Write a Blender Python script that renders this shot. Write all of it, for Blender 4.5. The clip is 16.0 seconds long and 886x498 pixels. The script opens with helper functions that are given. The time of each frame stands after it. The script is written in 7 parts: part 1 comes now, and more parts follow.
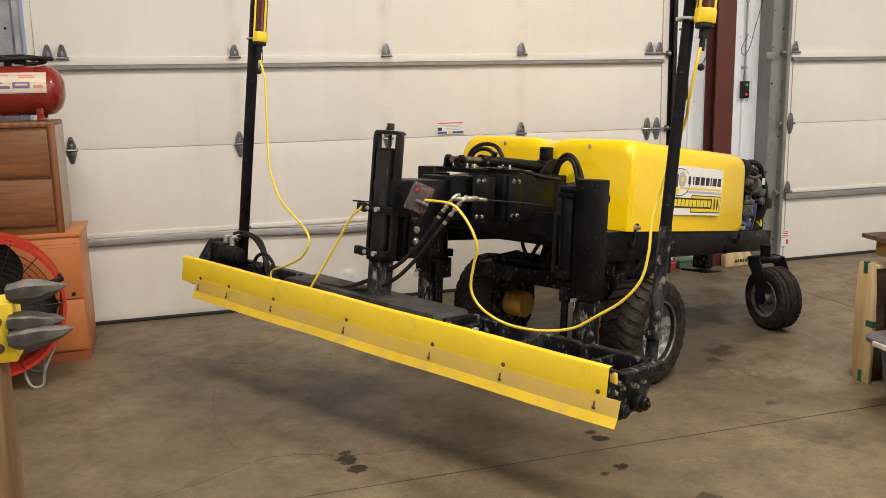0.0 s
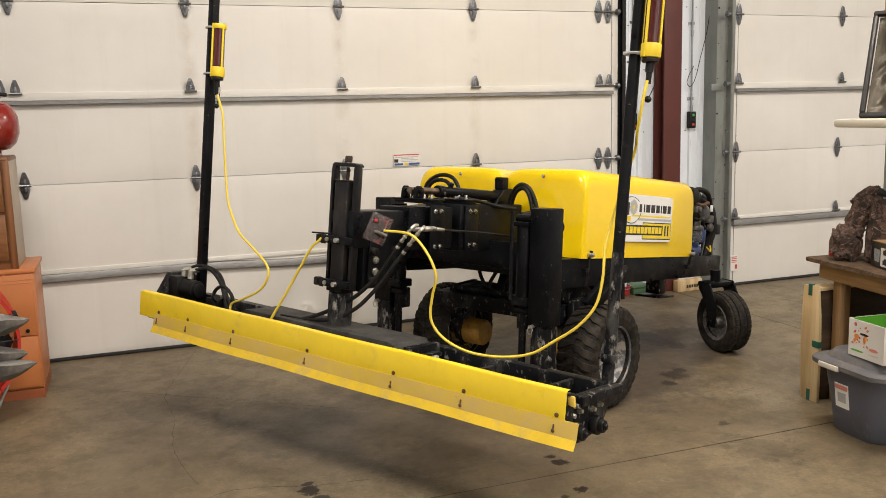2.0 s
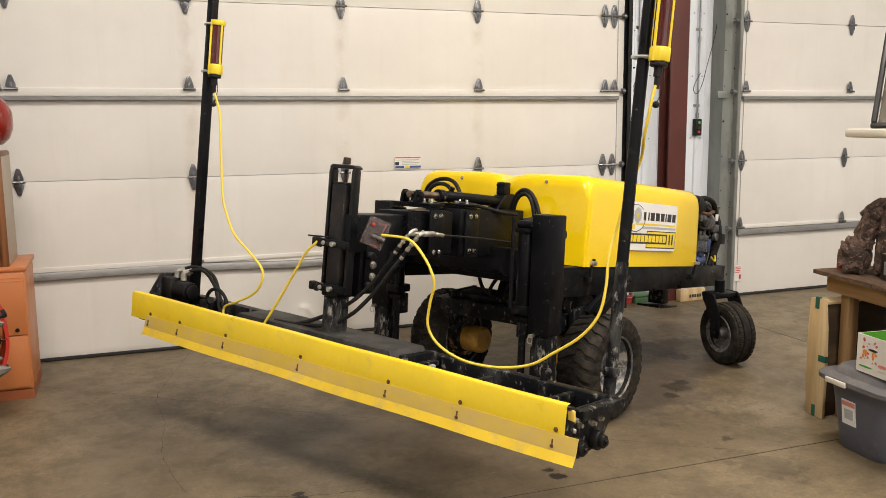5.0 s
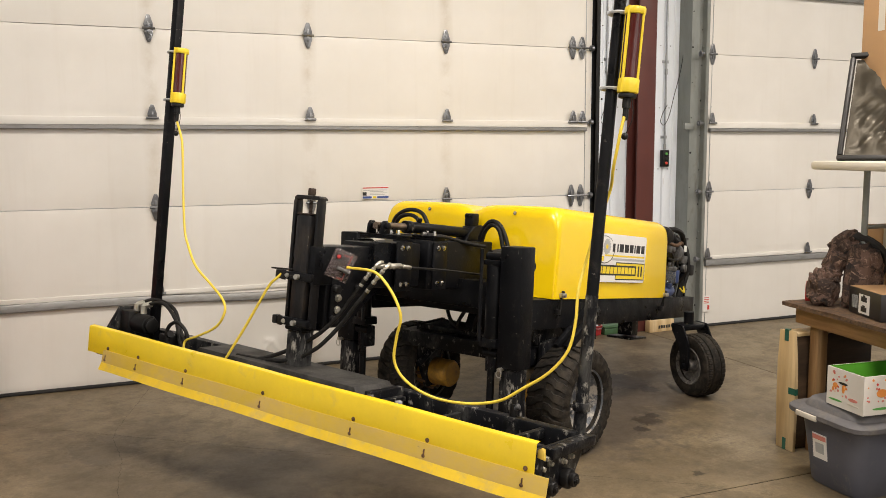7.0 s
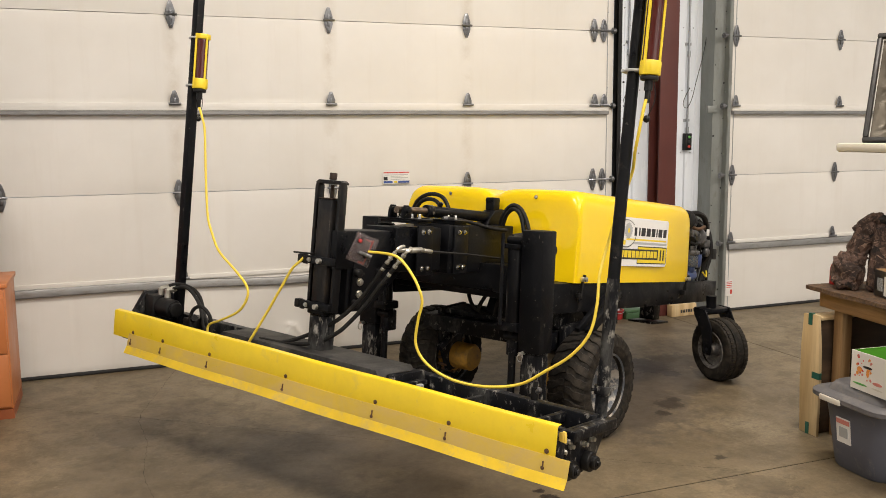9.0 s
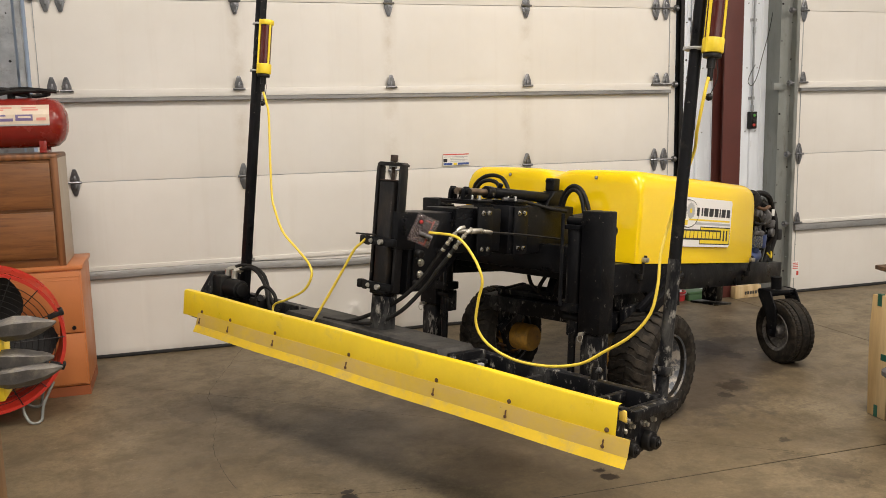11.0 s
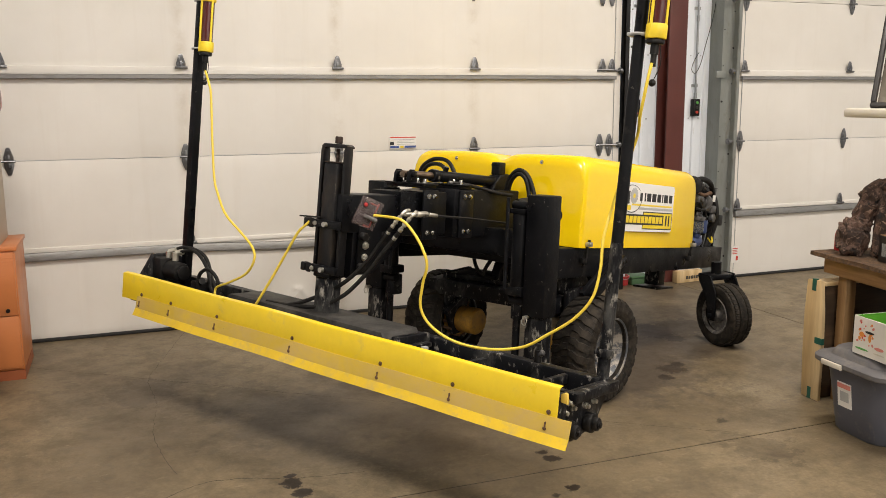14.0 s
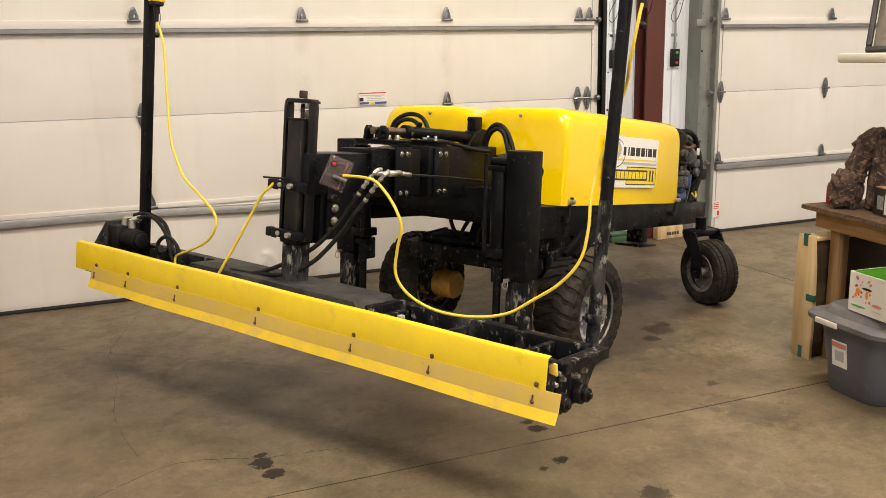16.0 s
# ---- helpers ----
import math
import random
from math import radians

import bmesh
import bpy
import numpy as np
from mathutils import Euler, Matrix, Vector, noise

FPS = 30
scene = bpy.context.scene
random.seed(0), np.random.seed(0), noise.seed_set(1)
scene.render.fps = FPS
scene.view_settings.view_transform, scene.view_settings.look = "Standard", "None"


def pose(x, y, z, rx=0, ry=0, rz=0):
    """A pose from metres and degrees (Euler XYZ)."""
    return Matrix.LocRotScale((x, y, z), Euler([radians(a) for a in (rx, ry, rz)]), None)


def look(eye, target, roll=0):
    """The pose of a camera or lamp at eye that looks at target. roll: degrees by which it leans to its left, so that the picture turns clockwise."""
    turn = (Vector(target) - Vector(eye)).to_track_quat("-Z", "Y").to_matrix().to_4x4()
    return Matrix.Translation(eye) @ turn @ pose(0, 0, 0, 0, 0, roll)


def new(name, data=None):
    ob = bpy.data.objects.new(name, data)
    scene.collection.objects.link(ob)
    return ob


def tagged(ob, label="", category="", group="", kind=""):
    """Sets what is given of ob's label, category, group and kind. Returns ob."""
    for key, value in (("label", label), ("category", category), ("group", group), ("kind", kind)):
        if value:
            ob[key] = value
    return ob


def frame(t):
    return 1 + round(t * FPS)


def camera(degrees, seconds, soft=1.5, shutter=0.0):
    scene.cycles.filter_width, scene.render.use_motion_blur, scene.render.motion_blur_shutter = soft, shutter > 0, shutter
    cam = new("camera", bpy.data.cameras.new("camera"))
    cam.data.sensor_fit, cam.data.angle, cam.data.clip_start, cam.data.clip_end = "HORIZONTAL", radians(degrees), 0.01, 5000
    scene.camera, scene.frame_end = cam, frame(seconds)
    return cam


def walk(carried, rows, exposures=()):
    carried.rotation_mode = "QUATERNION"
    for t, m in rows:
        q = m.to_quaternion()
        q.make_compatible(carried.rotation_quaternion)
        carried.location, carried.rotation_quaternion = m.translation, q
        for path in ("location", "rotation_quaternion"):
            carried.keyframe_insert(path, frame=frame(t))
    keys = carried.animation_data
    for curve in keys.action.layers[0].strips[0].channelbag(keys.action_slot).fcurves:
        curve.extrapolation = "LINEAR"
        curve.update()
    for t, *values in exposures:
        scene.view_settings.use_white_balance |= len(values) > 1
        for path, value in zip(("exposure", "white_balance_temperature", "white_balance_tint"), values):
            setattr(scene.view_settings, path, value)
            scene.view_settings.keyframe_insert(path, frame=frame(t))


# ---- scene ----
cam = camera(54.27, 16.0, soft=0.6)
PATH = [
    (0, look((-0.494, -6.463, 1.627), (0.6824, -2.7117, 0.8870), -1.14)),
    (0.5, look((-0.526, -6.511, 1.631), (0.7530, -2.7943, 0.8875), -1.45)),
    (1, look((-0.521, -6.506, 1.631), (0.8600, -2.8221, 0.9097), -1.18)),
    (1.5, look((-0.523, -6.514, 1.632), (0.8723, -2.8239, 0.9715), -1.37)),
    (2, look((-0.526, -6.522, 1.632), (0.8521, -2.8160, 1.0281), -1.56)),
    (2.5, look((-0.530, -6.525, 1.631), (0.8575, -2.8152, 1.0709), -1.52)),
    (3, look((-0.531, -6.526, 1.632), (0.8721, -2.8204, 1.0862), -1.23)),
    (3.5, look((-0.520, -6.510, 1.632), (0.8645, -2.8025, 1.0512), -0.71)),
    (3.7, look((-0.514, -6.499, 1.631), (0.8579, -2.7896, 1.0323), -0.58)),
    (5.8, look((-0.456, -6.380, 1.627), (0.9266, -2.6678, 1.0709), -0.50)),
    (6, look((-0.450, -6.369, 1.627), (0.9705, -2.6574, 1.1691), -0.33)),
    (6.5, look((-0.443, -6.361, 1.625), (1.0521, -2.6731, 1.2213), -0.16)),
    (7, look((-0.442, -6.359, 1.631), (1.0701, -2.6840, 1.1759), -0.29)),
    (7.5, look((-0.444, -6.358, 1.623), (1.0566, -2.6810, 1.1449), -0.37)),
    (8, look((-0.441, -6.356, 1.627), (1.0516, -2.6777, 1.1358), -0.45)),
    (10.3, look((-0.453, -6.388, 1.624), (0.7865, -2.6270, 1.0613), -0.88)),
    (10.5, look((-0.454, -6.391, 1.623), (0.7583, -2.6220, 1.0543), -0.97)),
    (11, look((-0.460, -6.398, 1.624), (0.6943, -2.6147, 1.0253), -1.30)),
    (11.5, look((-0.467, -6.410, 1.623), (0.6673, -2.6312, 0.9646), -1.62)),
    (12, look((-0.469, -6.414, 1.625), (0.6869, -2.6464, 0.9423), -1.40)),
    (12.5, look((-0.464, -6.408, 1.623), (0.7229, -2.6521, 0.9258), -1.11)),
    (13, look((-0.457, -6.398, 1.621), (0.7834, -2.6604, 0.9209), -0.81)),
    (13.5, look((-0.452, -6.392, 1.621), (0.8575, -2.6751, 0.9361), -0.62)),
    (14, look((-0.443, -6.391, 1.618), (0.9337, -2.6965, 0.9432), -0.43)),
    (14.5, look((-0.414, -6.356, 1.608), (1.0286, -2.6889, 0.9208), -0.25)),
    (15, look((-0.385, -6.325, 1.603), (1.0816, -2.6752, 0.8769), -0.59)),
    (15.5, look((-0.367, -6.293, 1.595), (1.0849, -2.6496, 0.8072), -0.89)),
    (16, look((-0.364, -6.153, 1.583), (1.1112, -2.5362, 0.7211), -1.24)),
]
walk(cam, PATH, exposures=[(0, -0.25, 6750, 11), (3.5, -0.15, 6650, 11), (6, -0.14, 6700, 11), (8, -0.14, 6700, 11), (11, -0.25, 6700, 11), (13, -0.23, 6850, 11), (14.5, -0.15, 6700, 11), (15, -0.15, 6800, 11), (16, -0.05, 7100, 12)])

# ---------------------------------------------------------------- light
world = bpy.data.worlds.new("world")
scene.world = world
world.use_nodes = True
world.node_tree.nodes["Background"].inputs["Color"].default_value = (0.75, 0.85, 1.0, 1)
world.node_tree.nodes["Background"].inputs["Strength"].default_value = 0.4


def area_lamp(name, m, sx, sy, watts, colour):
    data = bpy.data.lights.new(name, "AREA")
    data.shape, data.size, data.size_y, data.energy, data.color = "RECTANGLE", sx, sy, watts, colour
    ob = new(name, data)
    ob.matrix_world = m
    return ob


LAMP_ROWS = [(-1.0, -3.5), (2.6, -3.5), (6.4, -3.5), (1.0, -6.7), (4.6, -6.7), (1.0, -9.6), (4.6, -9.6)]
for lx, ly in LAMP_ROWS:
    area_lamp("lamp_light", pose(lx, ly, 4.71), 1.15, 0.5, 128, (1.0, 0.93, 0.858))


# ---------------------------------------------------------------- materials
def shader(name):
    m = bpy.data.materials.new(name)
    m.use_nodes = True
    nt = m.node_tree
    return m, nt, nt.nodes["Principled BSDF"]


def node(nt, kind, **values):
    n = nt.nodes.new(kind)
    for k, val in values.items():
        if k in n.inputs:
            n.inputs[k].default_value = val
    return n


def coords(nt, scale=(1, 1, 1)):
    c, mp = nt.nodes.new("ShaderNodeTexCoord"), nt.nodes.new("ShaderNodeMapping")
    mp.inputs["Scale"].default_value = scale
    nt.links.new(c.outputs["Object"], mp.inputs["Vector"])
    return mp.outputs["Vector"]


def noise_tex(nt, vec, scale, detail=6.0, rough=0.6, distort=0.0):
    n = node(nt, "ShaderNodeTexNoise", Scale=scale, Detail=detail, Roughness=rough, Distortion=distort)
    nt.links.new(vec, n.inputs["Vector"])
    return n.outputs["Fac"]


def ramp(nt, fac, lo, hi, a=0.0, b=1.0):
    r = nt.nodes.new("ShaderNodeMapRange")
    for k, val in (("From Min", lo), ("From Max", hi), ("To Min", a), ("To Max", b)):
        r.inputs[k].default_value = val
    nt.links.new(fac, r.inputs["Value"])
    return r.outputs["Result"]


def blend(nt, fac, a, b, mode="MIX"):
    n = nt.nodes.new("ShaderNodeMix")
    n.data_type, n.blend_type = "RGBA", mode
    for sock, val in ((n.inputs[0], fac), (n.inputs[6], a), (n.inputs[7], b)):
        if isinstance(val, (int, float)):
            sock.default_value = val
        elif isinstance(val, tuple):
            sock.default_value = (*val, 1.0)
        else:
            nt.links.new(val, sock)
    return n.outputs[2]


def bump(nt, bsdf, height, strength, distance=0.01):
    b = node(nt, "ShaderNodeBump", Strength=strength, Distance=distance)
    nt.links.new(height, b.inputs["Height"])
    nt.links.new(b.outputs["Normal"], bsdf.inputs["Normal"])


def surface(name, col, rough=0.5, metal=0.0, dirt=None, dirt_at=(0.52, 0.72), scale=3.0, var=0.12, grain=60.0, relief=0.15,
            rough_var=0.12, stretch=(1, 1, 1), specks=None, speck_at=(0.68, 0.72), speck_scale=45.0, coat=0.0, spec=0.5):
    """A painted, worn or plain surface: broad tone changes, fine grain, optional dirt and specks."""
    m, nt, bsdf = shader(name)
    vec = coords(nt, stretch)
    broad, fine = noise_tex(nt, vec, scale), noise_tex(nt, vec, grain, 4.0)
    c = blend(nt, ramp(nt, broad, 0.3, 0.7), tuple(x * (1 - var) for x in col), tuple(min(1, x * (1 + var)) for x in col))
    c = blend(nt, ramp(nt, fine, 0.3, 0.7, 0, 0.5 * var + 0.04), c, tuple(x * 0.6 for x in col))
    if dirt:
        c = blend(nt, ramp(nt, noise_tex(nt, vec, scale * 2.3, 8.0, 0.7, 0.4), *dirt_at, 0, 0.85), c, dirt)
    if specks:
        c = blend(nt, ramp(nt, noise_tex(nt, vec, speck_scale, 5.0, 0.65), *speck_at, 0, 0.9), c, specks)
    nt.links.new(c, bsdf.inputs["Base Color"])
    nt.links.new(ramp(nt, broad, 0.3, 0.7, max(0.03, rough - rough_var), min(1, rough + rough_var)), bsdf.inputs["Roughness"])
    bsdf.inputs["Metallic"].default_value = metal
    bsdf.inputs["Coat Weight"].default_value = coat
    bsdf.inputs["Specular IOR Level"].default_value = spec
    bump(nt, bsdf, fine, relief, 0.004)
    return m


def glass(name, col, rough=0.05):
    m, nt, bsdf = shader(name)
    bsdf.inputs["Base Color"].default_value = (*col, 1)
    bsdf.inputs["Roughness"].default_value = rough
    bsdf.inputs["Transmission Weight"].default_value = 0.9
    bsdf.inputs["IOR"].default_value = 1.3
    return m


def glow(name, col, strength):
    m, nt, bsdf = shader(name)
    bsdf.inputs["Base Color"].default_value = (*col, 1)
    bsdf.inputs["Emission Color"].default_value = (*col, 1)
    bsdf.inputs["Emission Strength"].default_value = strength
    return m


def door_paint():
    """White painted door steel: faint vertical brush of grime under each hinge column and fine stucco relief."""
    m, nt, bsdf = shader("door_paint")
    vec = coords(nt)
    broad = noise_tex(nt, vec, 1.1, 5.0)
    streak = noise_tex(nt, coords(nt, (6.0, 1.0, 0.35)), 1.6, 7.0, 0.65)
    c = blend(nt, ramp(nt, broad, 0.3, 0.7), (0.71, 0.685, 0.635), (0.785, 0.765, 0.725))
    c = blend(nt, ramp(nt, streak, 0.54, 0.85, 0, 0.16), c, (0.50, 0.43, 0.33))
    # grime that has run down below the hinges
    sep = nt.nodes.new("ShaderNodeSeparateXYZ")
    nt.links.new(vec, sep.inputs[0])
    for hx in (0.0, 1.104, 2.194):
        d = nt.nodes.new("ShaderNodeMath")
        d.operation = "SUBTRACT"
        nt.links.new(sep.outputs["X"], d.inputs[0])
        d.inputs[1].default_value = hx
        a = nt.nodes.new("ShaderNodeMath")
        a.operation = "ABSOLUTE"
        nt.links.new(d.outputs[0], a.inputs[0])
        band = ramp(nt, a.outputs[0], 0.008, 0.07, 1.0, 0.0)
        mul = nt.nodes.new("ShaderNodeMath")
        mul.operation = "MULTIPLY"
        nt.links.new(band, mul.inputs[0])
        nt.links.new(ramp(nt, noise_tex(nt, vec, 3.0, 8.0, 0.7), 0.38, 0.68, 0, 0.75), mul.inputs[1])
        c = blend(nt, mul.outputs[0], c, (0.52, 0.46, 0.37))
    c = blend(nt, ramp(nt, noise_tex(nt, vec, 30.0, 5.0, 0.7), 0.74, 0.8, 0, 0.5), c, (0.40, 0.34, 0.26))
    nt.links.new(c, bsdf.inputs["Base Color"])
    bsdf.inputs["Roughness"].default_value = 0.42
    bump(nt, bsdf, noise_tex(nt, vec, 130.0, 3.0), 0.10, 0.003)
    return m


# oil and water marks, plus painted shade under the machine: place, radius, strength
STAINS_AND_SHADE = [(0.75, -0.50, 0.24, 0.65), (0.62, -0.20, 0.20, 0.6), (0.70, -0.80, 0.10, 0.6), (1.0, -0.35, 0.14, 0.55),
          (2.63, -2.13, 0.085, 0.85), (2.50, -2.25, 0.05, 0.75), (2.72, -2.06, 0.045, 0.7), (3.0, -1.42, 0.12, 0.9), (3.05, -1.57, 0.07, 0.8), (2.95, -1.30, 0.20, 0.7), (2.98, -1.93, 0.10, 0.4),
          (1.315, -2.974, 0.028, 1.0), (1.322, -3.055, 0.042, 1.0), (1.265, -3.359, 0.034, 1.0), (1.168, -3.395, 0.018, 0.9), (1.443, -3.745, 0.060, 0.8),
          (0.168, -2.800, 0.030, 1.0), (0.166, -2.880, 0.048, 1.0), (0.185, -2.985, 0.045, 1.0), (0.62, -3.55, 0.02, 0.8), (2.35, -2.95, 0.03, 0.7),
          (0.35, -2.15, 0.42, 0.5), (0.1, -1.75, 0.30, 0.45), (0.75, -2.75, 0.28, 0.45), (-0.4, -1.4, 0.22, 0.35), (2.3, -3.3, 0.18, 0.4),
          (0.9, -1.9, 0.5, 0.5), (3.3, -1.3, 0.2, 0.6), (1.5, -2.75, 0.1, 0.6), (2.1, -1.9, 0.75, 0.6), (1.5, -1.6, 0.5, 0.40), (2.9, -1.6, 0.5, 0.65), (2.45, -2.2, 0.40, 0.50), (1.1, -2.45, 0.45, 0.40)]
# shallow spalls with a pale broken rim
SPALLS = [(1.897, -3.711, 0.060), (1.875, -3.840, 0.055), (1.998, -3.963, 0.045), (1.661, -3.424, 0.026), (1.964, -3.476, 0.020)]


def concrete():
    m, nt, bsdf = shader("concrete")
    vec = coords(nt)
    broad, mid, fine = noise_tex(nt, vec, 0.6, 8.0, 0.66, 0.2), noise_tex(nt, vec, 3.6, 10.0, 0.78, 0.2), noise_tex(nt, vec, 55.0, 5.0, 0.7)
    c = blend(nt, ramp(nt, broad, 0.32, 0.68), (0.108, 0.079, 0.045), (0.268, 0.208, 0.122))
    c = blend(nt, ramp(nt, mid, 0.46, 0.60, 0, 0.55), c, (0.082, 0.061, 0.036))
    c = blend(nt, ramp(nt, noise_tex(nt, vec, 1.4, 9.0, 0.75, 0.3), 0.56, 0.66, 0, 0.35), c, (0.37, 0.305, 0.20))
    c = blend(nt, ramp(nt, fine, 0.38, 0.66, 0, 0.45), c, (0.088, 0.069, 0.045))
    c = blend(nt, ramp(nt, noise_tex(nt, vec, 11.0, 9.0, 0.78, 0.2), 0.53, 0.62, 0, 0.5), c, (0.085, 0.068, 0.046))
    c = blend(nt, ramp(nt, noise_tex(nt, coords(nt, (1, 2.2, 1)), 7.0, 9.0, 0.8, 0.3), 0.60, 0.66, 0, 0.35), c, (0.34, 0.28, 0.19))
    wobble = node(nt, "ShaderNodeTexNoise", Scale=6.0, Detail=9.0, Roughness=0.8)
    nt.links.new(vec, wobble.inputs["Vector"])
    fray = node(nt, "ShaderNodeTexNoise", Scale=26.0, Detail=8.0, Roughness=0.75)
    nt.links.new(vec, fray.inputs["Vector"])
    shifts = []
    for tex in (wobble, fray):
        shift = nt.nodes.new("ShaderNodeVectorMath")
        shift.operation = "SUBTRACT"
        nt.links.new(tex.outputs["Color"], shift.inputs[0])
        shift.inputs[1].default_value = (0.5, 0.5, 0.5)
        shifts.append(shift)

    def reach(sx, sy, r, ragged=4.0):
        """How far a point lies from a mark's middle, frayed by noise."""
        sc = nt.nodes.new("ShaderNodeVectorMath")
        sc.operation = "SCALE"
        nt.links.new(shifts[0 if r > 0.14 else 1].outputs[0], sc.inputs[0])
        sc.inputs["Scale"].default_value = ragged * r
        add = nt.nodes.new("ShaderNodeVectorMath")
        nt.links.new(sc.outputs[0], add.inputs[0])
        nt.links.new(vec, add.inputs[1])
        flat = nt.nodes.new("ShaderNodeVectorMath")
        flat.operation = "MULTIPLY"
        nt.links.new(add.outputs[0], flat.inputs[0])
        flat.inputs[1].default_value = (1, 1, 0)
        dist = nt.nodes.new("ShaderNodeVectorMath")
        dist.operation = "DISTANCE"
        nt.links.new(flat.outputs[0], dist.inputs[0])
        dist.inputs[1].default_value = (sx, sy, 0)
        return dist.outputs["Value"]

    wet = None
    for sx, sy, r, k in sorted(STAINS_AND_SHADE, key=lambda s: -s[2]):
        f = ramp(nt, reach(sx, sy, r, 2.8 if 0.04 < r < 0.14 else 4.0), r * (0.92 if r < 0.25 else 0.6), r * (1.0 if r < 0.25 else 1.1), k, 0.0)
        # radii over 0.32 mostly paint shade beneath the machine into the concrete
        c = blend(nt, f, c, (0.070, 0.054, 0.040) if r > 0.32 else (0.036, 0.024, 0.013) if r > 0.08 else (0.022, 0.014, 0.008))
        if sy > -0.6:
            wet = f
    for sx, sy, r in SPALLS:
        d = reach(sx, sy, r, 3.0)
        c = blend(nt, ramp(nt, d, r * 0.95, r * 1.25, 0.22, 0.0), c, (0.34, 0.28, 0.19))
        c = blend(nt, ramp(nt, d, r * 0.55, r * 1.0, 0.6, 0.0), c, (0.105, 0.078, 0.046))
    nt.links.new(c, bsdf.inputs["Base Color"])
    rough = nt.nodes.new("ShaderNodeMath")
    rough.operation = "MULTIPLY"
    nt.links.new(ramp(nt, mid, 0.3, 0.7, 0.38, 0.62), rough.inputs[0])
    nt.links.new(ramp(nt, wet, 0.0, 0.7, 1.0, 0.35), rough.inputs[1])
    nt.links.new(rough.outputs[0], bsdf.inputs["Roughness"])
    bump(nt, bsdf, fine, 0.12, 0.004)
    return m


def wood(name, dark, light, scale=1.0, axis=0, rough=0.45):
    m, nt, bsdf = shader(name)
    st = [9.0 * scale] * 3
    st[axis] = 0.7 * scale
    vec = coords(nt, tuple(st))
    w = node(nt, "ShaderNodeTexWave", Scale=0.8, Distortion=9.0, Detail=4.0)
    w.inputs["Detail Scale"].default_value = 0.7
    nt.links.new(vec, w.inputs["Vector"])
    fine = noise_tex(nt, vec, 7.0, 8.0, 0.7)
    c = blend(nt, ramp(nt, w.outputs["Fac"], 0.1, 0.9), dark, light)
    c = blend(nt, ramp(nt, fine, 0.35, 0.75, 0, 0.6), c, tuple(x * 0.55 for x in dark))
    nt.links.new(c, bsdf.inputs["Base Color"])
    bsdf.inputs["Roughness"].default_value = rough
    bump(nt, bsdf, fine, 0.2, 0.003)
    return m


def camo():
    m, nt, bsdf = shader("camo_cloth")
    vec = coords(nt)
    c = blend(nt, ramp(nt, noise_tex(nt, vec, 14.0, 5.0, 0.7, 1.2), 0.47, 0.53), (0.040, 0.024, 0.018), (0.115, 0.068, 0.050))
    c = blend(nt, ramp(nt, noise_tex(nt, vec, 22.0, 5.0, 0.7, 2.0), 0.58, 0.62), c, (0.24, 0.16, 0.12))
    c = blend(nt, ramp(nt, noise_tex(nt, vec, 18.0, 4.0, 0.7, 0.6), 0.57, 0.62), c, (0.015, 0.012, 0.011))
    nt.links.new(c, bsdf.inputs["Base Color"])
    bsdf.inputs["Roughness"].default_value = 0.85
    bump(nt, bsdf, noise_tex(nt, vec, 200.0, 3.0), 0.3, 0.003)
    return m


DOOR = door_paint()
LINER = surface("liner_white", (0.82, 0.87, 0.93), 0.2, 0.0, scale=2.0, var=0.06, dirt=(0.42, 0.39, 0.34), dirt_at=(0.66, 0.86), relief=0.05, stretch=(3, 3, 0.6))
CONCRETE = concrete()
JOINT = surface("joint_dark", (0.016, 0.013, 0.010), 0.9)
GALV = surface("galvanised", (0.42, 0.44, 0.46), 0.42, 0.85, scale=9.0, var=0.22, grain=40, relief=0.1, dirt=(0.20, 0.18, 0.16), dirt_at=(0.55, 0.8))
HINGE = surface("hinge_steel", (0.20, 0.205, 0.215), 0.36, 0.8, scale=14.0, var=0.2)
STRUT = surface("strut_steel", (0.29, 0.29, 0.285), 0.5, 0.6, scale=5.0, var=0.15, dirt=(0.16, 0.14, 0.12), dirt_at=(0.5, 0.8), stretch=(1, 4, 4))
POST = surface("post_grey", (0.25, 0.265, 0.25), 0.5, 0.4, scale=4.0, var=0.18, dirt=(0.15, 0.13, 0.11), dirt_at=(0.55, 0.8), stretch=(2, 2, 0.6))
MAROON = surface("primer_maroon", (0.105, 0.028, 0.022), 0.5, 0.0, scale=3.0, var=0.15, dirt=(0.07, 0.03, 0.025), dirt_at=(0.55, 0.8))
SPLASH = surface("concrete_splashed", (0.0065, 0.007, 0.009), 0.55, 0.0, scale=4.0, var=0.4, dirt=(0.085, 0.084, 0.080), dirt_at=(0.47, 0.66), specks=(0.34, 0.325, 0.29), speck_at=(0.545, 0.68), spec=0.15, speck_scale=34, relief=0.5, stretch=(1, 1, 0.45))
POSTB = surface("scraped_black", (0.006, 0.006, 0.007), 0.40, 0.0, scale=5.0, var=0.4, dirt=(0.040, 0.030, 0.022), dirt_at=(0.48, 0.70), specks=(0.20, 0.17, 0.14), speck_at=(0.68, 0.73), speck_scale=30.0, spec=0.35, relief=0.3, stretch=(1, 1, 0.35))
RUBBER = surface("rubber", (0.012, 0.0105, 0.009), 0.75, 0.0, scale=7.0, var=0.35, dirt=(0.050, 0.041, 0.031), dirt_at=(0.44, 0.66), relief=0.4, spec=0.2, specks=(0.10, 0.09, 0.08), speck_at=(0.66, 0.74), speck_scale=40.0)
SEAL = surface("seal_rubber", (0.02, 0.02, 0.02), 0.8)
